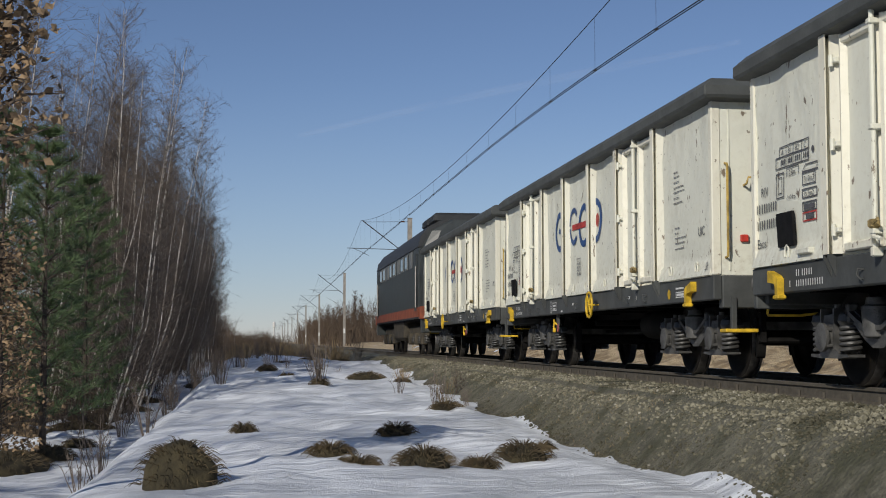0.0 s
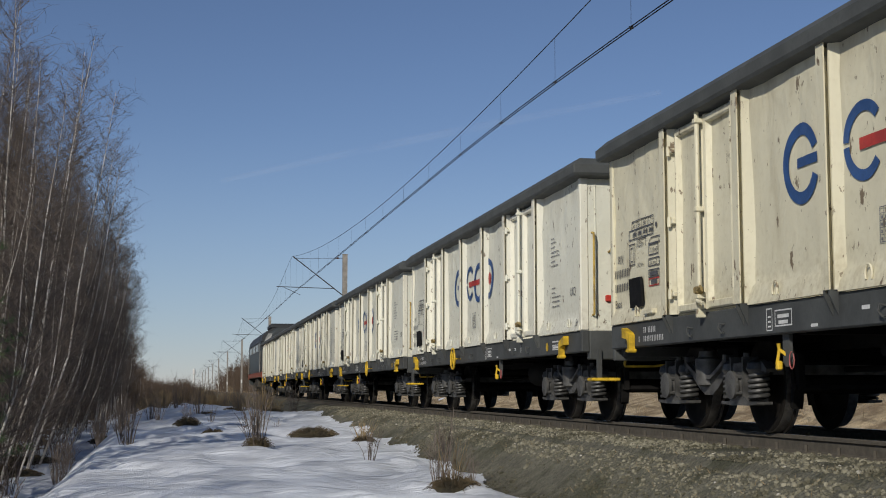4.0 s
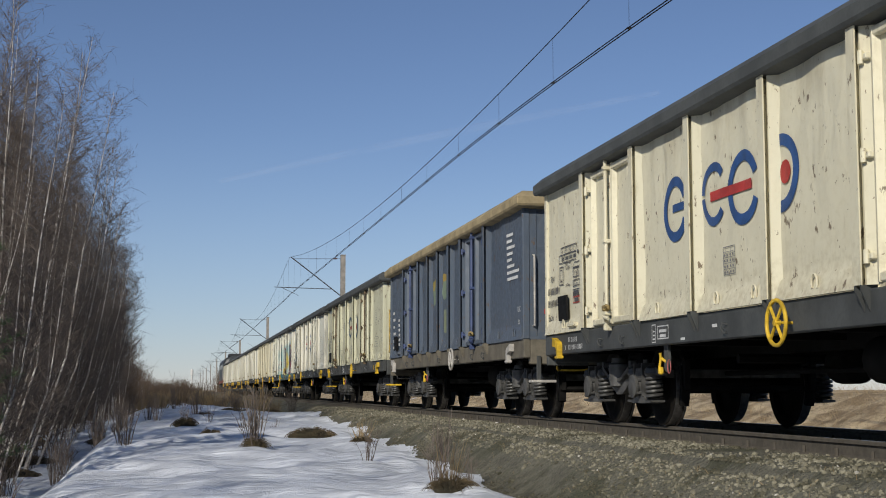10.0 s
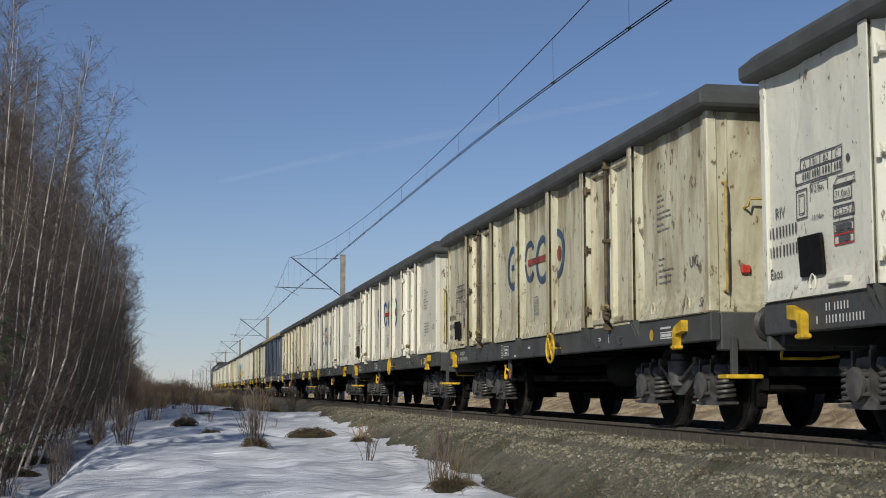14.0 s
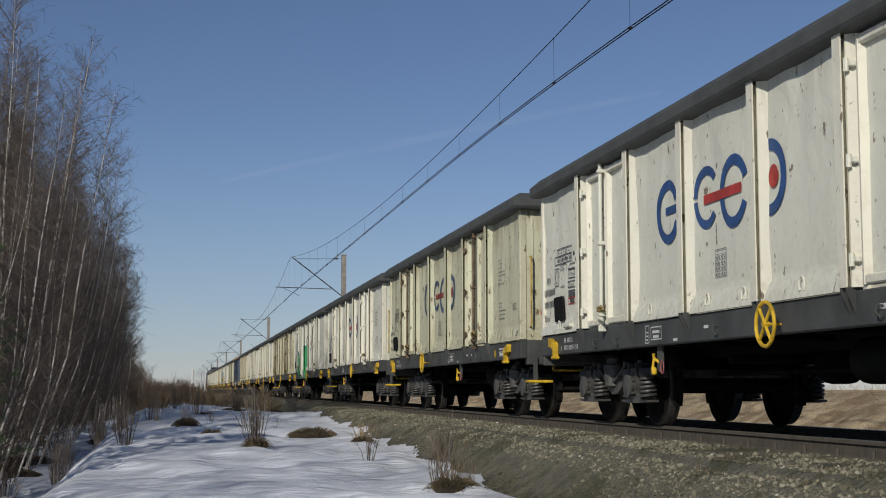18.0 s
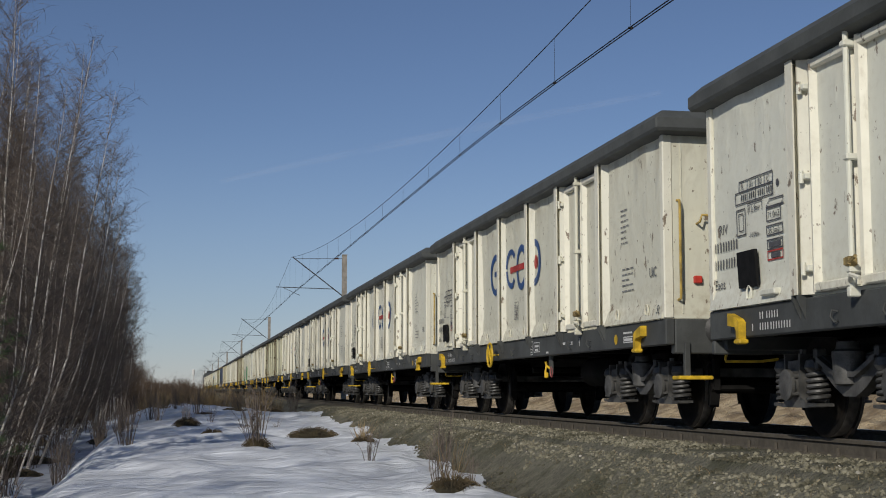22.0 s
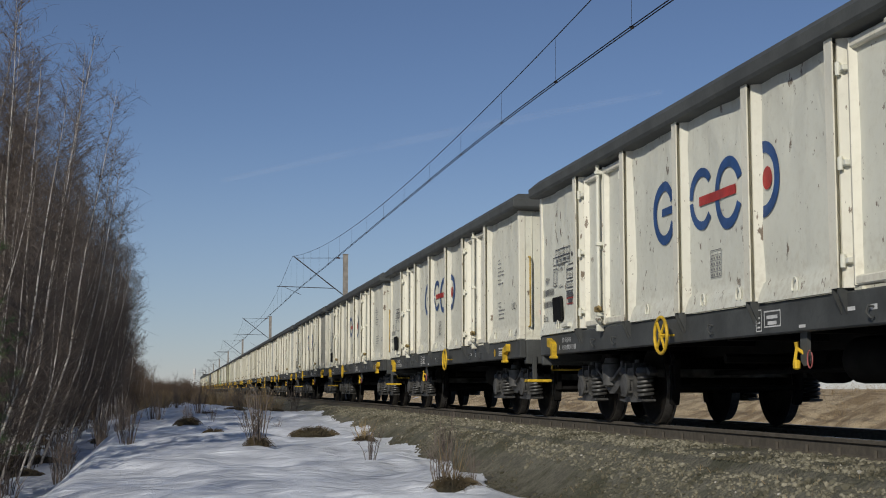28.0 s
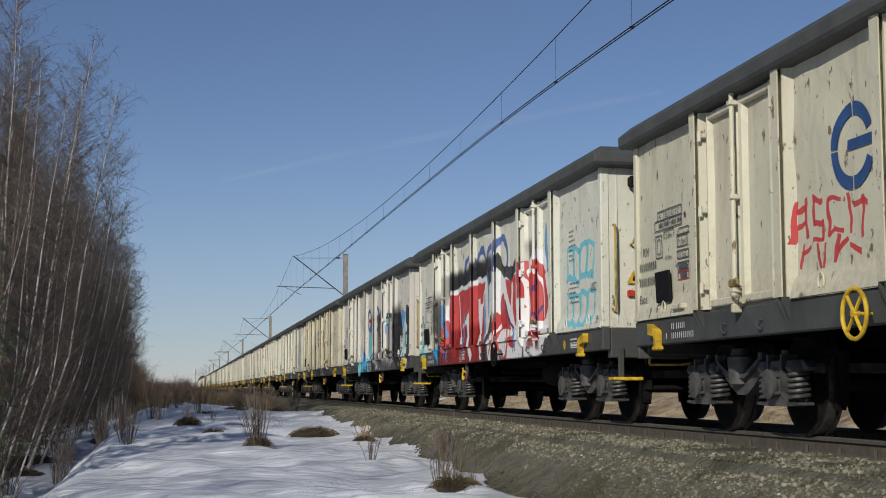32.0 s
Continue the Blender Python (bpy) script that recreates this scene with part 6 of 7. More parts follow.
def beast_spray():
    BLU, ASH, PALE = (0.07, 0.33, 0.66), (0.27, 0.27, 0.26), (0.36, 0.62, 0.60)
    m = [(GREYK, "bs", -2.4, 1.06, 2.2, 0.20, 0, 0.95), (ASH, "bs", -2.2, 1.22, 1.9, 0.16, 0, 0)]
    # blue heart and cyan face
    m += [(BLU, "ef", 1.32, 1.42, 0.26, 0.30, -10, 0), (BLU, "ef", 1.08, 1.20, 0.30, 0.34, 0, 0), (CYAN, "ef", 1.62, 1.05, 0.30, 0.22, 0, 0), (CYAN, "es", 1.75, 1.50, 0.12, 0.10, 0, 0)] + stroke(BLK, 0.025, (1.10, 1.62), (1.02, 1.45), (1.25, 1.38), (1.28, 1.20))
    m += stroke(BLK, 0.016, (1.62, 1.78), (1.52, 1.70)) + stroke(BLK, 0.016, (1.42, 1.86), (1.40, 1.76)) + stroke(BLK, 0.016, (1.26, 1.80), (1.32, 1.70))
    m += [(BLU, "ef", -0.02, 1.98, 0.28, 0.24, 0, 0), (BLK, "ef", 0.12, 1.54, 0.46, 0.42, 0, 0), (CYAN, "ef", 0.14, 1.54, 0.42, 0.38, 0, 0), (CYAN, "bf", 0.34, 1.14, 0.32, 0.32, 0, 0)] + stroke(BLK, 0.03, (-0.30, 1.50), (-0.12, 1.30), (0.02, 1.28), (-0.10, 0.95)) + stroke(BLK, 0.014, (-0.05, 1.85), (-0.22, 1.7), (-0.28, 1.5))
    for cy, cz, r in ((0.30, 1.00, 0.12), (0.42, 1.30, 0.035), (0.50, 1.46, 0.03), (0.34, 1.40, 0.03), (0.46, 1.62, 0.03)):
        m.append((REDG, "ef", cy, cz, r, r * 1.2, 0, 0))
    m += [(BLK, "bf", -0.62, 1.72, 0.24, 0.50, 4, 0), ((0.07, 0.07, 0.075), "bf", -0.62, 1.66, 0.17, 0.42, 4, 0), (BLK, "bf", -0.55, 1.05, 0.30, 0.16, 0, 0)]
    # grey skull with a row of teeth
    m += [(BLK, "bs", -1.72, 1.75, 0.74, 0.62, 0, 1.0), (BLK, "bs", -1.9, 1.80, 0.55, 0.55, 0, 1.0), (ASH, "ef", -1.92, 1.86, 0.36, 0.36, 0, 0), (ASH, "bf", -1.78, 1.45, 0.46, 0.26, 0, 0), ((0.40, 0.40, 0.38), "es", -1.85, 1.90, 0.22, 0.22, 0, 0), (BLK, "eo", -1.92, 1.86, 0.38, 0.38, 0, 0.10), (BLK, "ef", -2.24, 1.56, 0.11, 0.20, 0, 0), (BLK, "bf", -1.52, 1.48, 0.14, 0.30, 4, 0)]
    for i in range(6):
        m += stroke((0.42, 0.42, 0.40), 0.012, (-1.44, 1.26 + 0.085 * i), (-1.60, 1.27 + 0.085 * i))
    m += [(REDG, "ef", -2.30, 1.45, 0.03, 0.04, 0, 0)] + stroke(BLK, 0.03, (-1.3, 1.2), (-1.7, 1.08), (-2.2, 1.15)) + stroke(BLK, 0.025, (-1.5, 1.0), (-1.65, 1.12), (-1.8, 0.98), (-1.95, 1.1))
    # dome with an eye, across the door
    m += [(CYAN, "ef", -2.92, 2.10, 0.20, 0.24, 0, 0), (BLU, "ef", -2.80, 1.86, 0.10, 0.22, 0, 0), (REDG, "ef", -2.92, 2.0, 0.025, 0.05, 0, 0), (BLK, "ef", -3.62, 1.58, 0.86, 0.64, 0, 0), (ASH, "ef", -3.62, 1.54, 0.76, 0.56, 0, 0), (ASH, "bf", -3.55, 1.25, 0.72, 0.22, 0, 0), ((0.48, 0.48, 0.46), "es", -3.95, 1.45, 0.34, 0.30, 0, 0), (BLK, "ef", -3.08, 1.40, 0.16, 0.26, 12, 0), ((0.45, 0.45, 0.43), "bf", -2.80, 1.45, 0.10, 0.30, 0, 0)]
    m += stroke(BLK, 0.03, (-3.55, 1.85), (-3.85, 1.72), (-4.15, 1.74)) + stroke(BLK, 0.035, (-3.6, 1.62), (-3.9, 1.50), (-4.1, 1.55)) + stroke(BLK, 0.03, (-3.2, 1.15), (-3.5, 1.30), (-3.9, 1.22)) + stroke(BLU, 0.07, (-4.05, 2.30), (-4.22, 2.0)) + stroke(BLK, 0.02, (-3.7, 2.25), (-4.0, 2.10), (-4.15, 1.95)) + [(REDG, "ef", -3.95, 1.56, 0.05, 0.05, 0, 0)]
    for cy, cz in ((-3.2, 1.72), (-3.3, 1.84), (-3.42, 1.92), (-4.0, 1.92), (-4.08, 1.98), (-4.14, 1.88)):
        m.append((BLK, "ef", cy, cz, 0.025, 0.035, 0, 0))
    # black letter and the pale figure behind it
    m += [(BLK, "bs", -4.62, 1.75, 0.34, 0.64, 0, 1.0), (BLK, "bf", -4.72, 1.50, 0.34, 0.68, 0, 0), (BLK, "bf", -4.98, 1.80, 0.22, 0.24, -20, 0), (WHT, "bf", -4.98, 1.36, 0.09, 0.30, -10, 0), (BLK, "bf", -5.15, 1.10, 0.16, 0.26, 0, 0), (REDG, "ef", -4.75, 1.85, 0.03, 0.04, 0, 0)]
    m += [(BLU, "ef", -5.32, 2.02, 0.26, 0.20, 0, 0), (BLU, "bf", -5.42, 1.80, 0.07, 0.20, -14, 0), (WHT, "ef", -5.62, 1.34, 0.42, 0.56, 0, 0), (PALE, "ef", -5.60, 1.36, 0.34, 0.48, 0, 0), (PALE, "bf", -5.55, 1.05, 0.30, 0.18, 0, 0), (BLK, "bf", -6.12, 1.62, 0.30, 0.60, 8, 0), (BLK, "ef", -5.88, 2.05, 0.30, 0.22, 30, 0), (BLK, "eo", -5.74, 1.52, 0.12, 0.16, 0, 0.25), (YELG, "ef", -5.72, 1.02, 0.10, 0.06, 0, 0)]
    for cy, cz, r in ((-5.45, 1.62, 0.035), (-5.48, 1.45, 0.03), (-5.58, 1.36, 0.03), (-5.46, 1.18, 0.06)):
        m.append((REDG, "ef", cy, cz, r, r * 1.3, 0, 0))
    return m


def red_spray():
    R, DR = (0.46, 0.012, 0.012), (0.22, 0.010, 0.010)
    bare = (0.66, 0.65, 0.58)
    m = [(LOGOB, "eo", 1.42, 2.40, 0.33, 0.29, 0, 0.22), (LOGOB, "eo", 0.40, 2.42, 0.29, 0.29, 0, 0.22), (LOGOB, "eo", -0.30, 2.36, 0.34, 0.36, 0, 0.20), (LOGOB, "eo", -1.15, 2.40, 0.30, 0.34, 0, 0.22), (R, "bf", -0.15, 2.36, 0.40, 0.05, 0, 0)]
    # black spray along the top and down the front edge
    m += [(BLK, "bs", 1.60, 2.30, 1.95, 0.26, -1, 1.0), (BLK, "bs", 1.60, 2.28, 1.95, 0.24, -1, 1.0), (BLK, "bs", 4.05, 1.50, 0.34, 0.82, -8, 1.0), (BLK, "bs", 4.10, 1.40, 0.30, 0.75, -8, 1.0), (BLK, "bs", -0.20, 2.20, 0.22, 0.4, 0, 1.0)]
    m += [(WHT, "bf", 1.66, 1.55, 1.72, 0.70, -1, 0), (R, "bf", 1.64, 1.50, 1.64, 0.66, -1, 0), (DR, "bs", 1.9, 1.15, 1.9, 0.36, 0, 0.8), (WHT, "bf", 3.62, 1.30, 0.34, 0.48, 10, 0), (R, "bf", 3.58, 1.24, 0.30, 0.46, 10, 0), (DR, "bf", 3.6, 0.98, 0.5, 0.12, 0, 0)]
    # pale gaps and drips in the red
    m += stroke(WHT, 0.05, (2.98, 1.85), (2.96, 1.20)) + stroke(WHT, 0.03, (2.70, 1.78), (2.66, 1.30)) + stroke(WHT, 0.025, (2.98, 1.85), (2.70, 1.80)) + stroke(WHT, 0.035, (2.30, 2.05), (2.20, 1.60), (2.02, 1.25)) + stroke(WHT, 0.085, (1.62, 1.62), (1.50, 1.35), (1.22, 0.98)) + stroke(WHT, 0.04, (1.95, 1.55), (1.55, 1.58), (1.38, 1.85)) + stroke(WHT, 0.06, (0.62, 1.90), (0.55, 1.55), (0.42, 0.95)) + stroke(WHT, 0.04, (0.62, 1.62), (0.28, 1.82), (0.02, 2.18)) + [(WHT, "ef", 1.55, 1.62, 0.16, 0.12, -15, 0), (bare, "bf", -0.15, 1.55, 0.34, 0.55, -14, 0), (WHT, "ef", 0.45, 1.6, 0.11, 0.24, 0, 0)]
    # the slanting letter
    m += stroke(BLK, 0.14, (-0.82, 2.05), (-0.45, 1.55), (0.15, 0.92)) + [(WHT, "bf", -1.62, 1.55, 0.88, 0.72, 0, 0), (WHT, "bf", -0.78, 1.15, 0.62, 0.36, -34, 0), (R, "bf", -1.88, 1.72, 0.55, 0.40, -4, 0), (R, "ef", -1.25, 1.55, 0.22, 0.34, -20, 0)]
    m += stroke(WHT, 0.10, (-1.05, 2.2), (-1.55, 1.65), (-2.25, 1.0)) + stroke(R, 0.08, (-0.98, 1.5), (-0.72, 1.2), (-0.5, 0.95)) + stroke(WHT, 0.06, (-1.75, 2.0), (-1.78, 1.4)) + stroke(WHT, 0.05, (-2.12, 2.05), (-2.1, 1.55)) + stroke(R, 0.03, (-0.62, 1.35), (-0.25, 0.98)) + [(WHT, "ef", -1.25, 1.12, 0.32, 0.26, 0, 0), (R, "eo", -1.25, 1.12, 0.32, 0.26, 0, 0.12), (R, "bf", -1.85, 1.15, 0.22, 0.10, 0, 0)]
    m += stroke(BLK, 0.085, (-0.98, 2.42), (-1.25, 2.20), (-1.8, 2.18), (-2.35, 2.40)) + stroke((0.05, 0.03, 0.16), 0.03, (-1.35, 1.75), (-1.6, 1.45), (-1.9, 1.35)) + stroke(SKYB, 0.05, (-1.98, 1.30), (-2.02, 1.0))
    # the round letter behind it
    m += [(BLK, "bs", -3.05, 2.25, 0.34, 0.36, -8, 1.0), (WHT, "ef", -3.22, 1.62, 0.80, 0.76, -6, 0), (WHT, "bf", -2.95, 1.55, 0.40, 0.70, 0, 0), (R, "ef", -3.22, 1.66, 0.60, 0.58, -6, 0), (R, "bf", -3.0, 1.60, 0.26, 0.50, 0, 0), (DR, "bs", -3.1, 1.10, 0.4, 0.14, 0, 0.8), (R, "bf", -2.60, 2.0, 0.14, 0.26, 0, 0)]
    m += stroke((0.05, 0.03, 0.16), 0.03, (-2.85, 1.85), (-3.15, 2.0), (-3.45, 1.75)) + stroke((0.05, 0.03, 0.16), 0.025, (-3.0, 1.5), (-3.35, 1.4), (-3.55, 1.55)) + stroke(WHT, 0.06, (-2.62, 2.2), (-2.74, 1.6), (-2.62, 1.1)) + stroke(WHT, 0.06, (-2.75, 1.15), (-2.95, 1.42), (-3.15, 1.25), (-3.2, 1.0)) + stroke(WHT, 0.07, (-3.2, 1.32), (-3.9, 1.26)) + stroke(WHT, 0.025, (-3.4, 2.05), (-3.6, 1.8), (-3.62, 1.4))
    m += stroke(BLK, 0.10, (-3.80, 2.05), (-4.10, 1.65), (-4.05, 1.15)) + stroke(WHT, 0.07, (-3.70, 2.0), (-3.92, 1.6), (-3.85, 1.15))
    # blue drops
    for cy, cz, rz in ((-3.72, 2.40, 0.34), (-3.98, 1.90, 0.36), (-0.12, 1.95, 0.40), (0.14, 1.55, 0.42), (1.85, 1.42, 0.40), (3.45, 1.70, 0.34), (3.68, 1.30, 0.36), (4.0, 1.55, 0.28), (4.35, 1.05, 0.2), (3.42, 1.05, 0.16)):
        m.append((SKYB, "ef", cy, cz, 0.055, rz, -5, 0))
    m += [(CYAN, "ef", 5.95, 1.30, 0.16, 0.46, 0, 0), (CYAN, "bf", 5.85, 1.05, 0.20, 0.18, 0, 0), (BLK, "eo", 5.9, 1.35, 0.07, 0.08, 0, 0.3), (SKYB, "ef", 4.78, 1.2, 0.06, 0.34, 0, 0)]
    for cy in (-4.95, -5.25, -5.55, -5.85):
        for cz in (2.0, 1.42):
            m.append((CYAN, "bo", cy, cz, 0.13, 0.19, 8, 0.22))
    return m


def red_tag():
    m = []
    for i, (cy, cz, ry, rz, t) in enumerate([(2.44, 1.78, 0.025, 0.17, 5), (2.32, 1.87, 0.10, 0.022, 0), (2.24, 1.78, 0.025, 0.15, -5), (2.33, 1.76, 0.09, 0.02, 0), (2.02, 1.90, 0.11, 0.022, 0), (2.10, 1.82, 0.022, 0.09, 0), (2.0, 1.75, 0.10, 0.022, 0), (1.92, 1.68, 0.022, 0.09, 0), (2.02, 1.61, 0.10, 0.022, 0), (1.72, 1.86, 0.10, 0.022, 5), (1.82, 1.74, 0.022, 0.14, 0), (1.72, 1.61, 0.10, 0.022, 0), (1.50, 1.74, 0.022, 0.16, 0), (1.34, 1.76, 0.10, 0.022, 10), (1.30, 1.66, 0.022, 0.14, 0),
                                             (2.32, 1.46, 0.022, 0.14, 10), (2.24, 1.52, 0.10, 0.022, -20), (2.0, 1.46, 0.022, 0.12, -15), (1.90, 1.45, 0.022, 0.12, 15), (1.70, 1.46, 0.022, 0.12, 10), (1.62, 1.50, 0.08, 0.022, -30), (1.42, 1.46, 0.12, 0.022, 15)]):
        m.append(((0.50, 0.03, 0.035), "bf", cy, cz, ry, rz, t, 0))
    return m


G = build_wagon_meshes((4.45, 2.56, 0.87, -0.88, -2.49, -4.32), (3.505, -3.405))
G_BLUE = build_wagon_meshes((4.20, 2.28, 1.18, 0.09, -1.0, -2.10, -4.02), (3.24, -3.06))
FRAME_C = (0.058, 0.062, 0.062)
P_WHITE = wagon_paint("white_wagon_paint", WHITE, DUST, (0.40, 0.36, 0.27), 0.12)
P_WHITE2 = wagon_paint("used_white_wagon_paint", (0.69, 0.685, 0.575), DUST, (0.36, 0.31, 0.22), 0.22)
P_WORN = wagon_paint("worn_white_wagon_paint", (0.63, 0.62, 0.505), DUST, (0.33, 0.28, 0.19), 0.38)
P_CREAM = wagon_paint("cream_wagon_paint", (0.65, 0.61, 0.45), (0.32, 0.26, 0.15), (0.30, 0.24, 0.13), 0.36)
P_DIRTY = wagon_paint("dirty_cream_wagon_paint", (0.56, 0.555, 0.405), (0.29, 0.250, 0.145), (0.18, 0.13, 0.06), 0.66)
P_GRIMY = wagon_paint("grimy_cream_wagon_paint", (0.56, 0.54, 0.39), (0.27, 0.225, 0.13), (0.15, 0.105, 0.05), 0.82)
P_GREYPLATE = wagon_paint("weathered_grey_plate_paint", (0.33, 0.325, 0.275), (0.24, 0.22, 0.17), (0.2, 0.18, 0.13), 0.4)
P_BLUE = wagon_paint("faded_blue_wagon_paint", (0.078, 0.100, 0.132), (0.12, 0.12, 0.115), (0.10, 0.09, 0.07), 0.35,
                     [((0.40, 0.30, 0.05), "bf", 0.62, 2.46, 0.36, 0.07, -4, 0), ((0.20, 0.26, 0.17), "bf", 0.62, 2.25, 0.36, 0.15, -4, 0), ((0.40, 0.27, 0.05), "bf", -0.45, 2.50, 0.36, 0.07, 4, 0), ((0.20, 0.26, 0.17), "bf", -0.45, 2.28, 0.36, 0.16, 4, 0), ((0.24, 0.27, 0.15), "bf", -0.50, 1.68, 0.32, 0.24, 4, 0), ((0.04, 0.10, 0.26), "bf", -0.55, 1.55, 0.10, 0.12, 0, 0)])
P_POST = wagon_paint("cream_white_post_paint", (0.72, 0.70, 0.585), DUST, (0.36, 0.31, 0.22), 0.16)
P_RUSTGEAR = plain("rust_brown_door_gear", (0.11, 0.078, 0.045), 0.8, 0.0, 0.6, 7.0, 0.4)
M_DULLBLUE = plain("faded_blue_paint", (0.055, 0.095, 0.150), 0.6, 0.0, 0.4, 6.0)
M_DULLRED = plain("faded_red_paint", (0.27, 0.06, 0.04), 0.6, 0.0, 0.4, 6.0)
P_CYAN = plain("cyan_sprayed_fittings", (0.16, 0.52, 0.62), 0.5, 0.0, 0.3, 8.0)
P_BLUEBAR = plain("blue_door_gear", (0.045, 0.068, 0.155), 0.5, 0.0, 0.3, 6.0)
P_SANDRIM = plain("sandy_rim", (0.34, 0.27, 0.15), 0.85, 0.0, 0.35, 3.0)
P_DUSTFRAME = plain("dusty_brown_frame", (0.13, 0.115, 0.085), 0.8, 0.0, 0.35, 4.0)
P_PALE = plain("pale_grey_fittings", (0.42, 0.40, 0.36), 0.6, 0.0, 0.3, 6.0)
ART = {3: ("letters", letters_spray(), "lettered with teal, red and grey spray paint"), -5: ("green", green_spray(), "with green spray-painted shapes"), -19: ("beast", beast_spray(), "with cyan, black and grey spray-painted beasts"), -20: ("red", red_spray(), "with red, white and black spray paint"), -21: ("tag", red_tag(), "with a red scrawled tag")}
DIRT = {9: P_WHITE, 7: P_WHITE, 5: P_WHITE2, 1: P_DIRTY, -1: P_CREAM, -3: P_WORN, -4: P_GRIMY, -7: P_DIRTY, -10: P_WHITE2, -11: P_WORN, -14: P_WHITE2, -18: P_CREAM, 4: P_CREAM, -6: P_WHITE, -15: P_WHITE2, -16: P_WHITE2}
WORDS = {P_WHITE: "white open freight wagon with upright ribs and a dark rim", P_WHITE2: "slightly soiled white open freight wagon with a dark rim", P_WORN: "worn grey-white open freight wagon with a dark rim", P_CREAM: "cream-stained open freight wagon with a dark grey rim", P_DIRTY: "dirty cream open freight wagon streaked with brown dust", P_GRIMY: "grimy brown-streaked cream open freight wagon"}
TRAIN = []
TURNED = (9, 7, 5, 2, -2, -7, -10, -11, -13, -14, -15, -17, -18, -19, -21)      # coupled the other way round
for j in range(9, -22, -1):
    if j == 0:
        w = open_wagon(G_BLUE, "faded blue-grey open freight wagon with a sandy rim", P_BLUE, j, None, P_SANDRIM, None, P_DUSTFRAME, P_BLUEBAR, P_PALE)
        ink = Paint(0)
        rr = random.Random(4)
        for i in range(8):
            ink.bar(-5.35, -5.35 - rr.uniform(0.25, 0.75), 2.72 - 0.095 * i, 2.765 - 0.095 * i)
        ink.word("UIC", -5.98, 1.55, 0.12).word("St", -6.02, 1.37, 0.12).edge_box(-2.0 + 0.30, -2.0 + 0.15, 1.55, 1.85)
        for i in range(6):
            ink.bar(6.1, 5.75 + 0.1 * (i % 2), 1.35 + 0.16 * i, 1.41 + 0.16 * i).bar(5.3 - 0.0, 5.1, 1.4 + 0.11 * i, 1.46 + 0.11 * i)
        tagged(part("stencil_block", ink.data("white_stencils", M_WHITEINK), w, "white stencilled lettering"), kind="stuff")
    elif j in ART:
        nm, marks, words = ART[j]
        base = {-19: (0.64, 0.62, 0.55), -21: (0.58, 0.555, 0.42)}.get(j, (0.66, 0.66, 0.56))
        worn = 0.42 if j == -21 else 0.20
        paint = wagon_paint(nm + "_wagon_paint", base, DUST, (0.36, 0.31, 0.22), worn)

        def local(y0, y1):
            here = [k for k in marks if k[2] - max(k[4], k[5]) < y1 + 0.2 and k[2] + max(k[4], k[5]) > y0 - 0.2]
            return wagon_paint(nm + "_sprayed_wagon_paint", base, DUST, (0.36, 0.31, 0.22), worn, here) if here else None
        low = [k for k in marks if k[3] - max(k[4], k[5]) < 1.15]
        frame_paint = wagon_paint(nm + "_sprayed_frame_paint", FRAME_C, (0.05, 0.045, 0.04), (0.05, 0.05, 0.045), 0.2, low[-70:]) if j in (3, -5, -19, -20) else None
        w = open_wagon(G, "white open freight wagon " + words, paint, j, local, frame_paint=frame_paint, turned=j in TURNED, wheel_paint={-19: P_CYAN, -20: M_BLACK}.get(j))
        mark_wagon(w, j, j, j in (-5, -19, -21), {3: ("address_stencil", "revision_panel"), -19: ("revision_panel",), -20: ("revision_panel",)}.get(j, ()))
    else:
        paint = DIRT.get(j, P_WHITE)
        w = open_wagon(G, WORDS[paint], paint, j, rear_paint=P_GREYPLATE if j == -14 else None, turned=j in TURNED, accents=P_RUSTGEAR if j in (1, -4, -7) else None, post_paint=P_POST if paint in (P_WHITE, P_WHITE2, P_WORN) else None)
        mark_wagon(w, j, j)
    TRAIN.append((j, w))

# ----- the locomotive -----
M_LOCO = plain("charcoal_loco_paint", (0.036, 0.042, 0.042), 0.45, 0.0, 0.25, 2.0)
M_LOCOROOF = plain("sooty_loco_roof", (0.030, 0.032, 0.034), 0.6, 0.0, 0.3, 3.0)
M_LOCOGEAR = plain("dusty_brown_running_gear", (0.060, 0.050, 0.034), 0.8, 0.0, 0.5, 4.0)
M_ORANGE = plain("orange_red_band", (0.25, 0.065, 0.028), 0.6, 0.0, 0.4, 3.0)
gl = Nodes("dark_cab_glass")
M_GLASS = gl.done((0.02, 0.025, 0.03), 0.08)
M_GRILLE = plain("grey_louvre", (0.20, 0.21, 0.21), 0.5, 0.3, 0.3, 5.0)


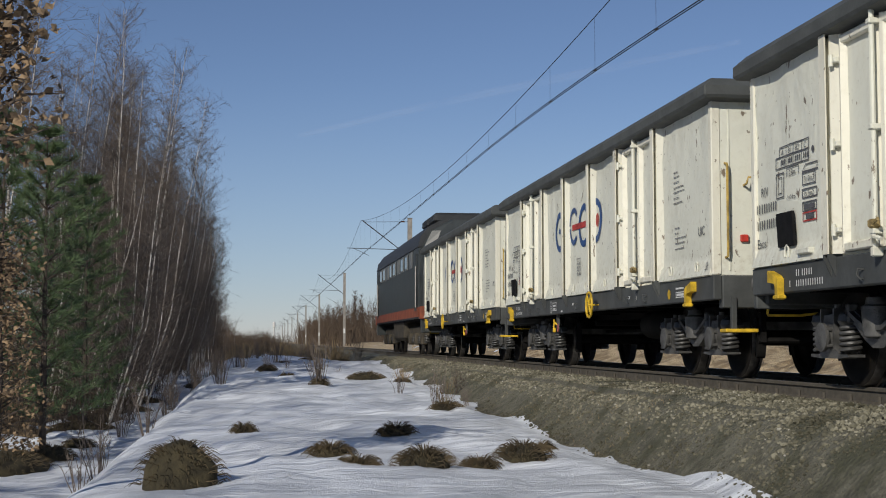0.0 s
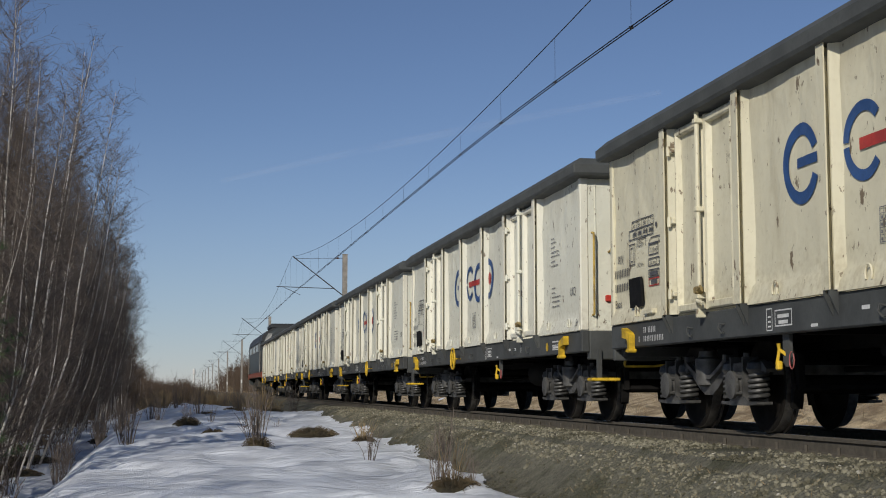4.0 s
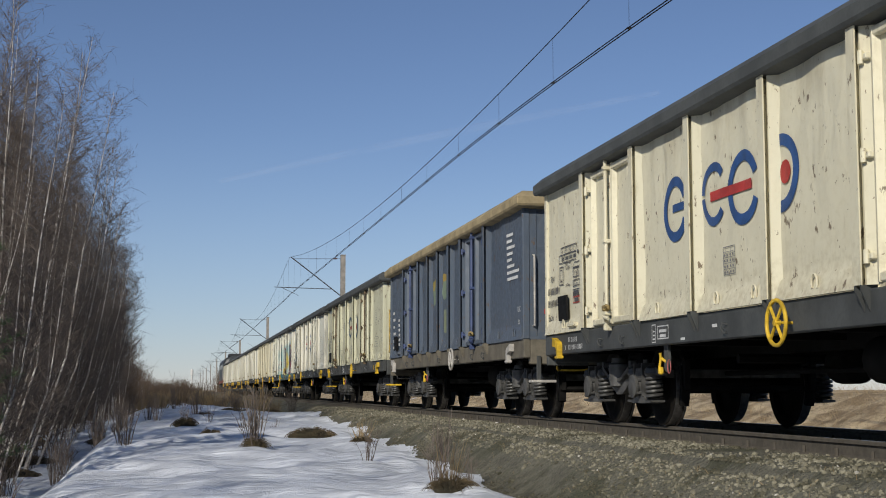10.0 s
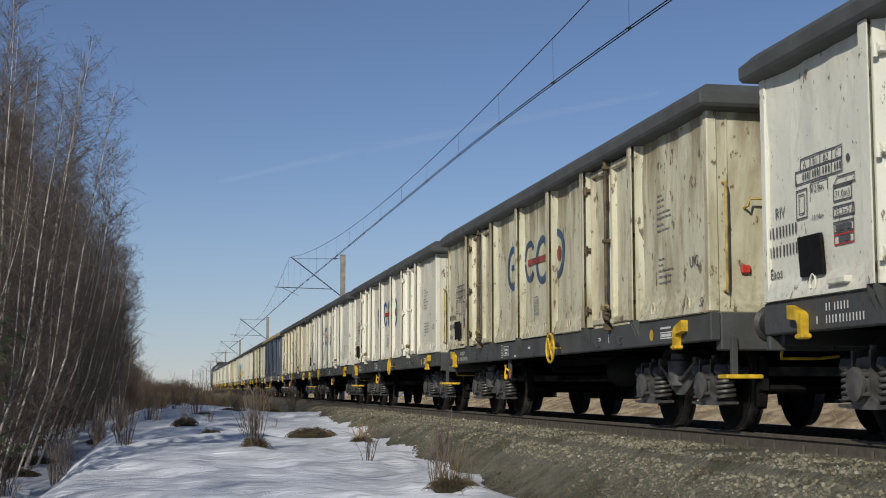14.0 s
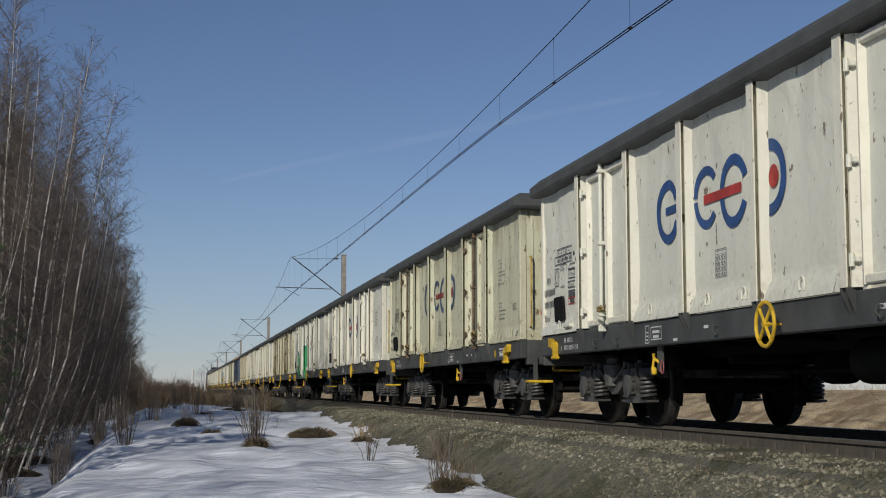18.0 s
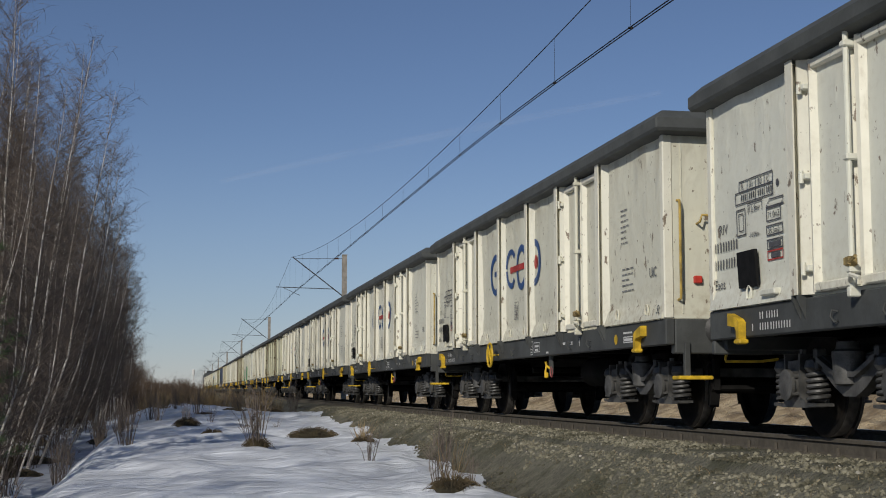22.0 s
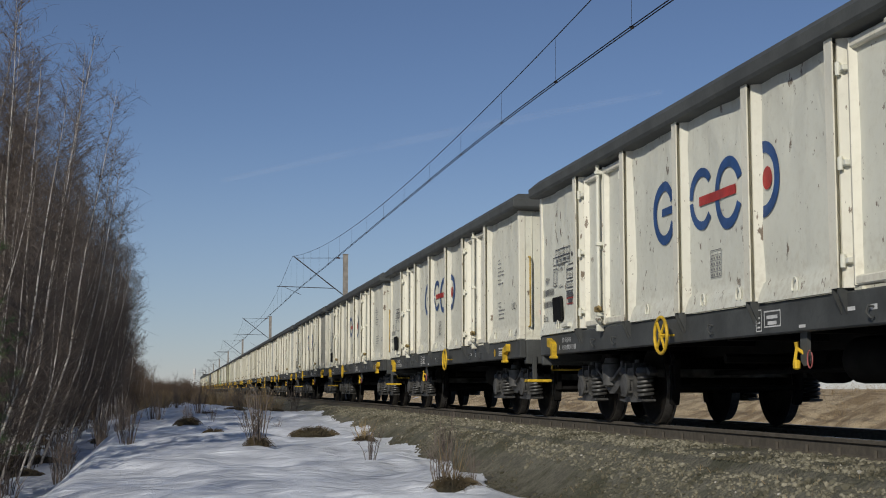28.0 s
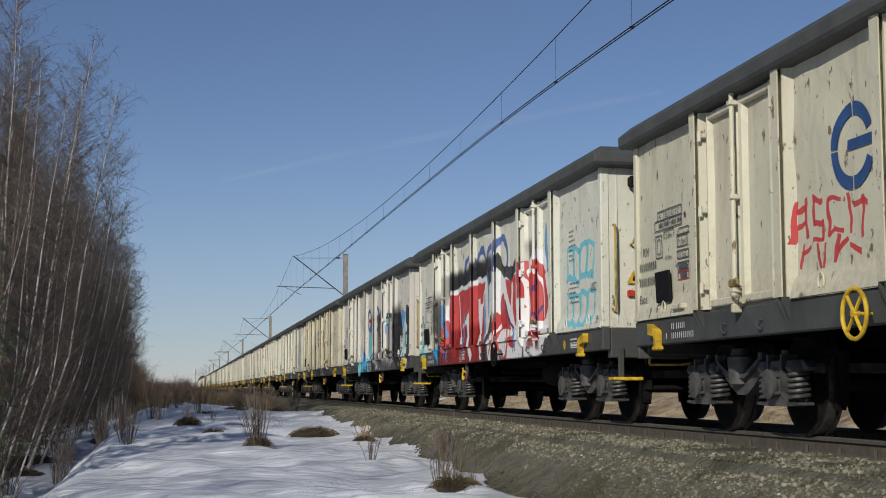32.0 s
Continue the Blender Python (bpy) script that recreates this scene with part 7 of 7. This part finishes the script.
def locomotive():
    w = thing("diesel_locomotive", "charcoal diesel locomotive with an orange-red band, leading the train", "locomotive")
    half = 8.35
    body = Mesh().box(-1.46, 1.46, -half + 0.35, half - 0.35, 1.15, 3.42, 0.05)
    part("body", body.data("body", M_LOCO), w)
    arc = [(-1.47, 3.40), (-1.40, 3.72), (-1.18, 4.02), (-0.80, 4.22), (-0.30, 4.32), (0.30, 4.32), (0.80, 4.22), (1.18, 4.02), (1.40, 3.72), (1.47, 3.40)]
    part("roof", Mesh().prism(arc, "y", -half + 0.35, half - 0.35).data("roof", M_LOCOROOF, True), w)
    for s in (-1, 1):
        nose = Mesh()
        lv = [(1.15, 0.0, 1.44), (2.5, 0.08, 1.44), (2.7, 0.06, 1.42), (3.45, -0.10, 1.36), (3.9, -0.2, 1.12), (4.25, -0.30, 0.5)]
        for z, d, hw in lv:
            y = s * (half - 0.35 + 0.35 + d * 0.6)
            nose.v += [(-hw, s * (half - 0.40), z), (-hw * 0.94, y - s * 0.12, z), (-hw * 0.70, y, z), (hw * 0.70, y, z), (hw * 0.94, y - s * 0.12, z), (hw, s * (half - 0.40), z)]
        for i in range(len(lv) - 1):
            for k in range(6):
                l = (k + 1) % 6
                nose.f.append((6 * i + k, 6 * i + l, 6 * i + 6 + l, 6 * i + 6 + k))
        nose.f += [(0, 1, 2, 3, 4, 5), tuple(6 * (len(lv) - 1) + k for k in range(6))]
        part("cab_front", nose.data("cab_front", M_LOCO), w)
        for x in (-0.62, 0.62):
            yy = s * (half + 0.085)
            part("windscreen", Mesh().box(x - 0.48, x + 0.48, min(yy - s * 0.2, yy), max(yy - s * 0.2, yy), 2.78, 3.36, 0.03).data("windscreen", M_GLASS), w)
        part("front_band", Mesh().box(-1.47, 1.47, min(s * (half - 0.2), s * (half + 0.17)), max(s * (half - 0.2), s * (half + 0.17)), 1.12, 1.52, 0.02).data("front_band", M_ORANGE), w)
        for x in (-1.1, 1.1):
            yy = s * (half + 0.17)
            part("tail_lamp", Mesh().lathe([(0, 0.12), (s * 0.06, 0.12), (s * 0.07, 0.09)], (x, yy, 1.80), "y", 14).data("tail_lamp", M_RED), w)
        for x in (-0.875, 0.875):
            buf = Mesh().lathe([(0, 0.16), (s * 0.3, 0.12), (s * 0.45, 0.10), (s * 0.50, 0.24), (s * 0.53, 0.24)], (x, s * (half + 0.05), 1.05), "y", 16)
            part("buffer", buf.data("buffer", M_FRAME), w)
        part("buffer_beam", Mesh().box(-1.42, 1.42, min(s * (half - 0.25), s * (half + 0.06)), max(s * (half - 0.25), s * (half + 0.06)), 0.70, 1.345, 0.02).data("buffer_beam", M_LOCO), w)
    for x in (-1.474, 1.474):
        part("side_band", Mesh().box(x - 0.006, x + 0.006, -half + 0.3, half - 0.3, 1.20, 1.50).data("side_band", M_ORANGE), w)
        for i in range(9):
            y = -5.8 + 1.42 * i
            wd = part("side_window", Mesh().box(x - 0.012, x + 0.012, y - 0.42, y + 0.42, 2.82, 3.34, 0.004).data("window_frame", M_GRILLE), w)
            part("pane", Mesh().box(x - 0.018, x + 0.018, y - 0.36, y + 0.36, 2.88, 3.28).data("pane", M_GLASS if i % 3 else M_GRILLE), wd)
        for y in (-7.2, 7.2):
            part("cab_door", Mesh().box(x - 0.014, x + 0.014, y - 0.34, y + 0.34, 1.40, 3.2, 0.005).data("cab_door", M_LOCO), w)
            part("handrail", Mesh().tube([(x * 1.03, y - 0.42, 1.5), (x * 1.03, y - 0.42, 2.8)], 0.02, 6).data("handrail", M_PALE), w)
    for y in (-6.2, -4.4):
        part("roof_hatch", Mesh().box(-0.85, 0.85, y - 0.8, y + 0.8, 4.25, 4.58, 0.08).data("roof_hatch", M_LOCOROOF), w)
    for y in (-1.5, 0.5, 2.4, 4.6):
        part("roof_vent", Mesh().box(-0.6, 0.6, y - 0.6, y + 0.6, 4.28, 4.42, 0.05).data("roof_vent", M_LOCOROOF), w)
    part("exhaust", Mesh().tube([(0.3, 1.5, 4.3), (0.3, 1.5, 4.62)], 0.12, 10).data("exhaust", M_LOCOROOF), w)
    part("fuel_tank", Mesh().box(-1.30, 1.30, -2.0, 2.0, 0.45, 1.30, 0.12).data("fuel_tank", M_LOCOGEAR), w)
    part("underframe", Mesh().box(-1.40, 1.40, -half + 0.3, half - 0.3, 1.12, 1.345, 0.03).data("underframe", M_UNDER), w)
    for y0 in (-4.8, 4.8):
        fr = Mesh()
        for s in (-1, 1):
            fr.box(min(s * 1.0, s * 1.12), max(s * 1.0, s * 1.12), -2.5, 2.5, 0.58, 0.95, 0.04)
            for y in (-1.85, 0, 1.85):
                fr.box(min(s * 1.02, s * 1.24), max(s * 1.02, s * 1.24), y - 0.22, y + 0.22, 0.32, 0.72, 0.04)
        b = part("bogie", fr.data("loco_bogie", M_LOCOGEAR), w, at=Matrix.Translation((0, y0, 0)))
        for y in (-1.85, 0, 1.85):
            ws = part("wheelset", G["wheelset"], b)
            ws.matrix_parent_inverse = Matrix.Translation((0, y, 0.46))
            WHEELS.append(ws)
            for s in (-1, 1):
                for k in (-0.45, 0.45):
                    part("coil_spring", G["spring"], b, at=Matrix.Translation((s * 1.08, y + k, 0.06)))
    return w


M_PALE = P_PALE
LOCO = locomotive()


def head_way(t):
    """How far the blue wagon's front corner has come along the track at t seconds."""
    return -89.49 + 12.1316 * t - 0.0011 * t * t + 0.0003543 * t ** 3 - 2.6 * lerp(t, [(0.0, 1.0), (0.45, 0.0), (99.0, 0.0)])


def motions():
    """Everything that moves: the train along the track and its turning wheelsets."""
    times = [0.0, 0.1, 0.2, 0.3, 0.4, 0.5, 1.0, 4.0, 8.0, 12.0, 16.0, 20.0, 24.0, 28.0, 32.0]
    for j, w in TRAIN:
        walk(w, [(t, pose(TRACK, head_way(t) + PITCH * j - HALF, 0)) for t in times])
    walk(LOCO, [(t, pose(TRACK, head_way(t) + PITCH * 9 + 0.62 + 9.0, 0)) for t in times])
    rows = []
    for i in range(961):
        t = i / 30
        a = -(head_way(t) - head_way(0)) / 0.46
        rows.append((t, Matrix.Rotation(math.remainder(a, 2 * math.pi), 4, "X")))
    walk(WHEELS[0], rows)
    keys = WHEELS[0].animation_data
    for w in WHEELS[1:]:
        w.rotation_mode = "QUATERNION"
        d = w.animation_data_create()
        d.action = keys.action
        d.action_slot = keys.action_slot


motions()
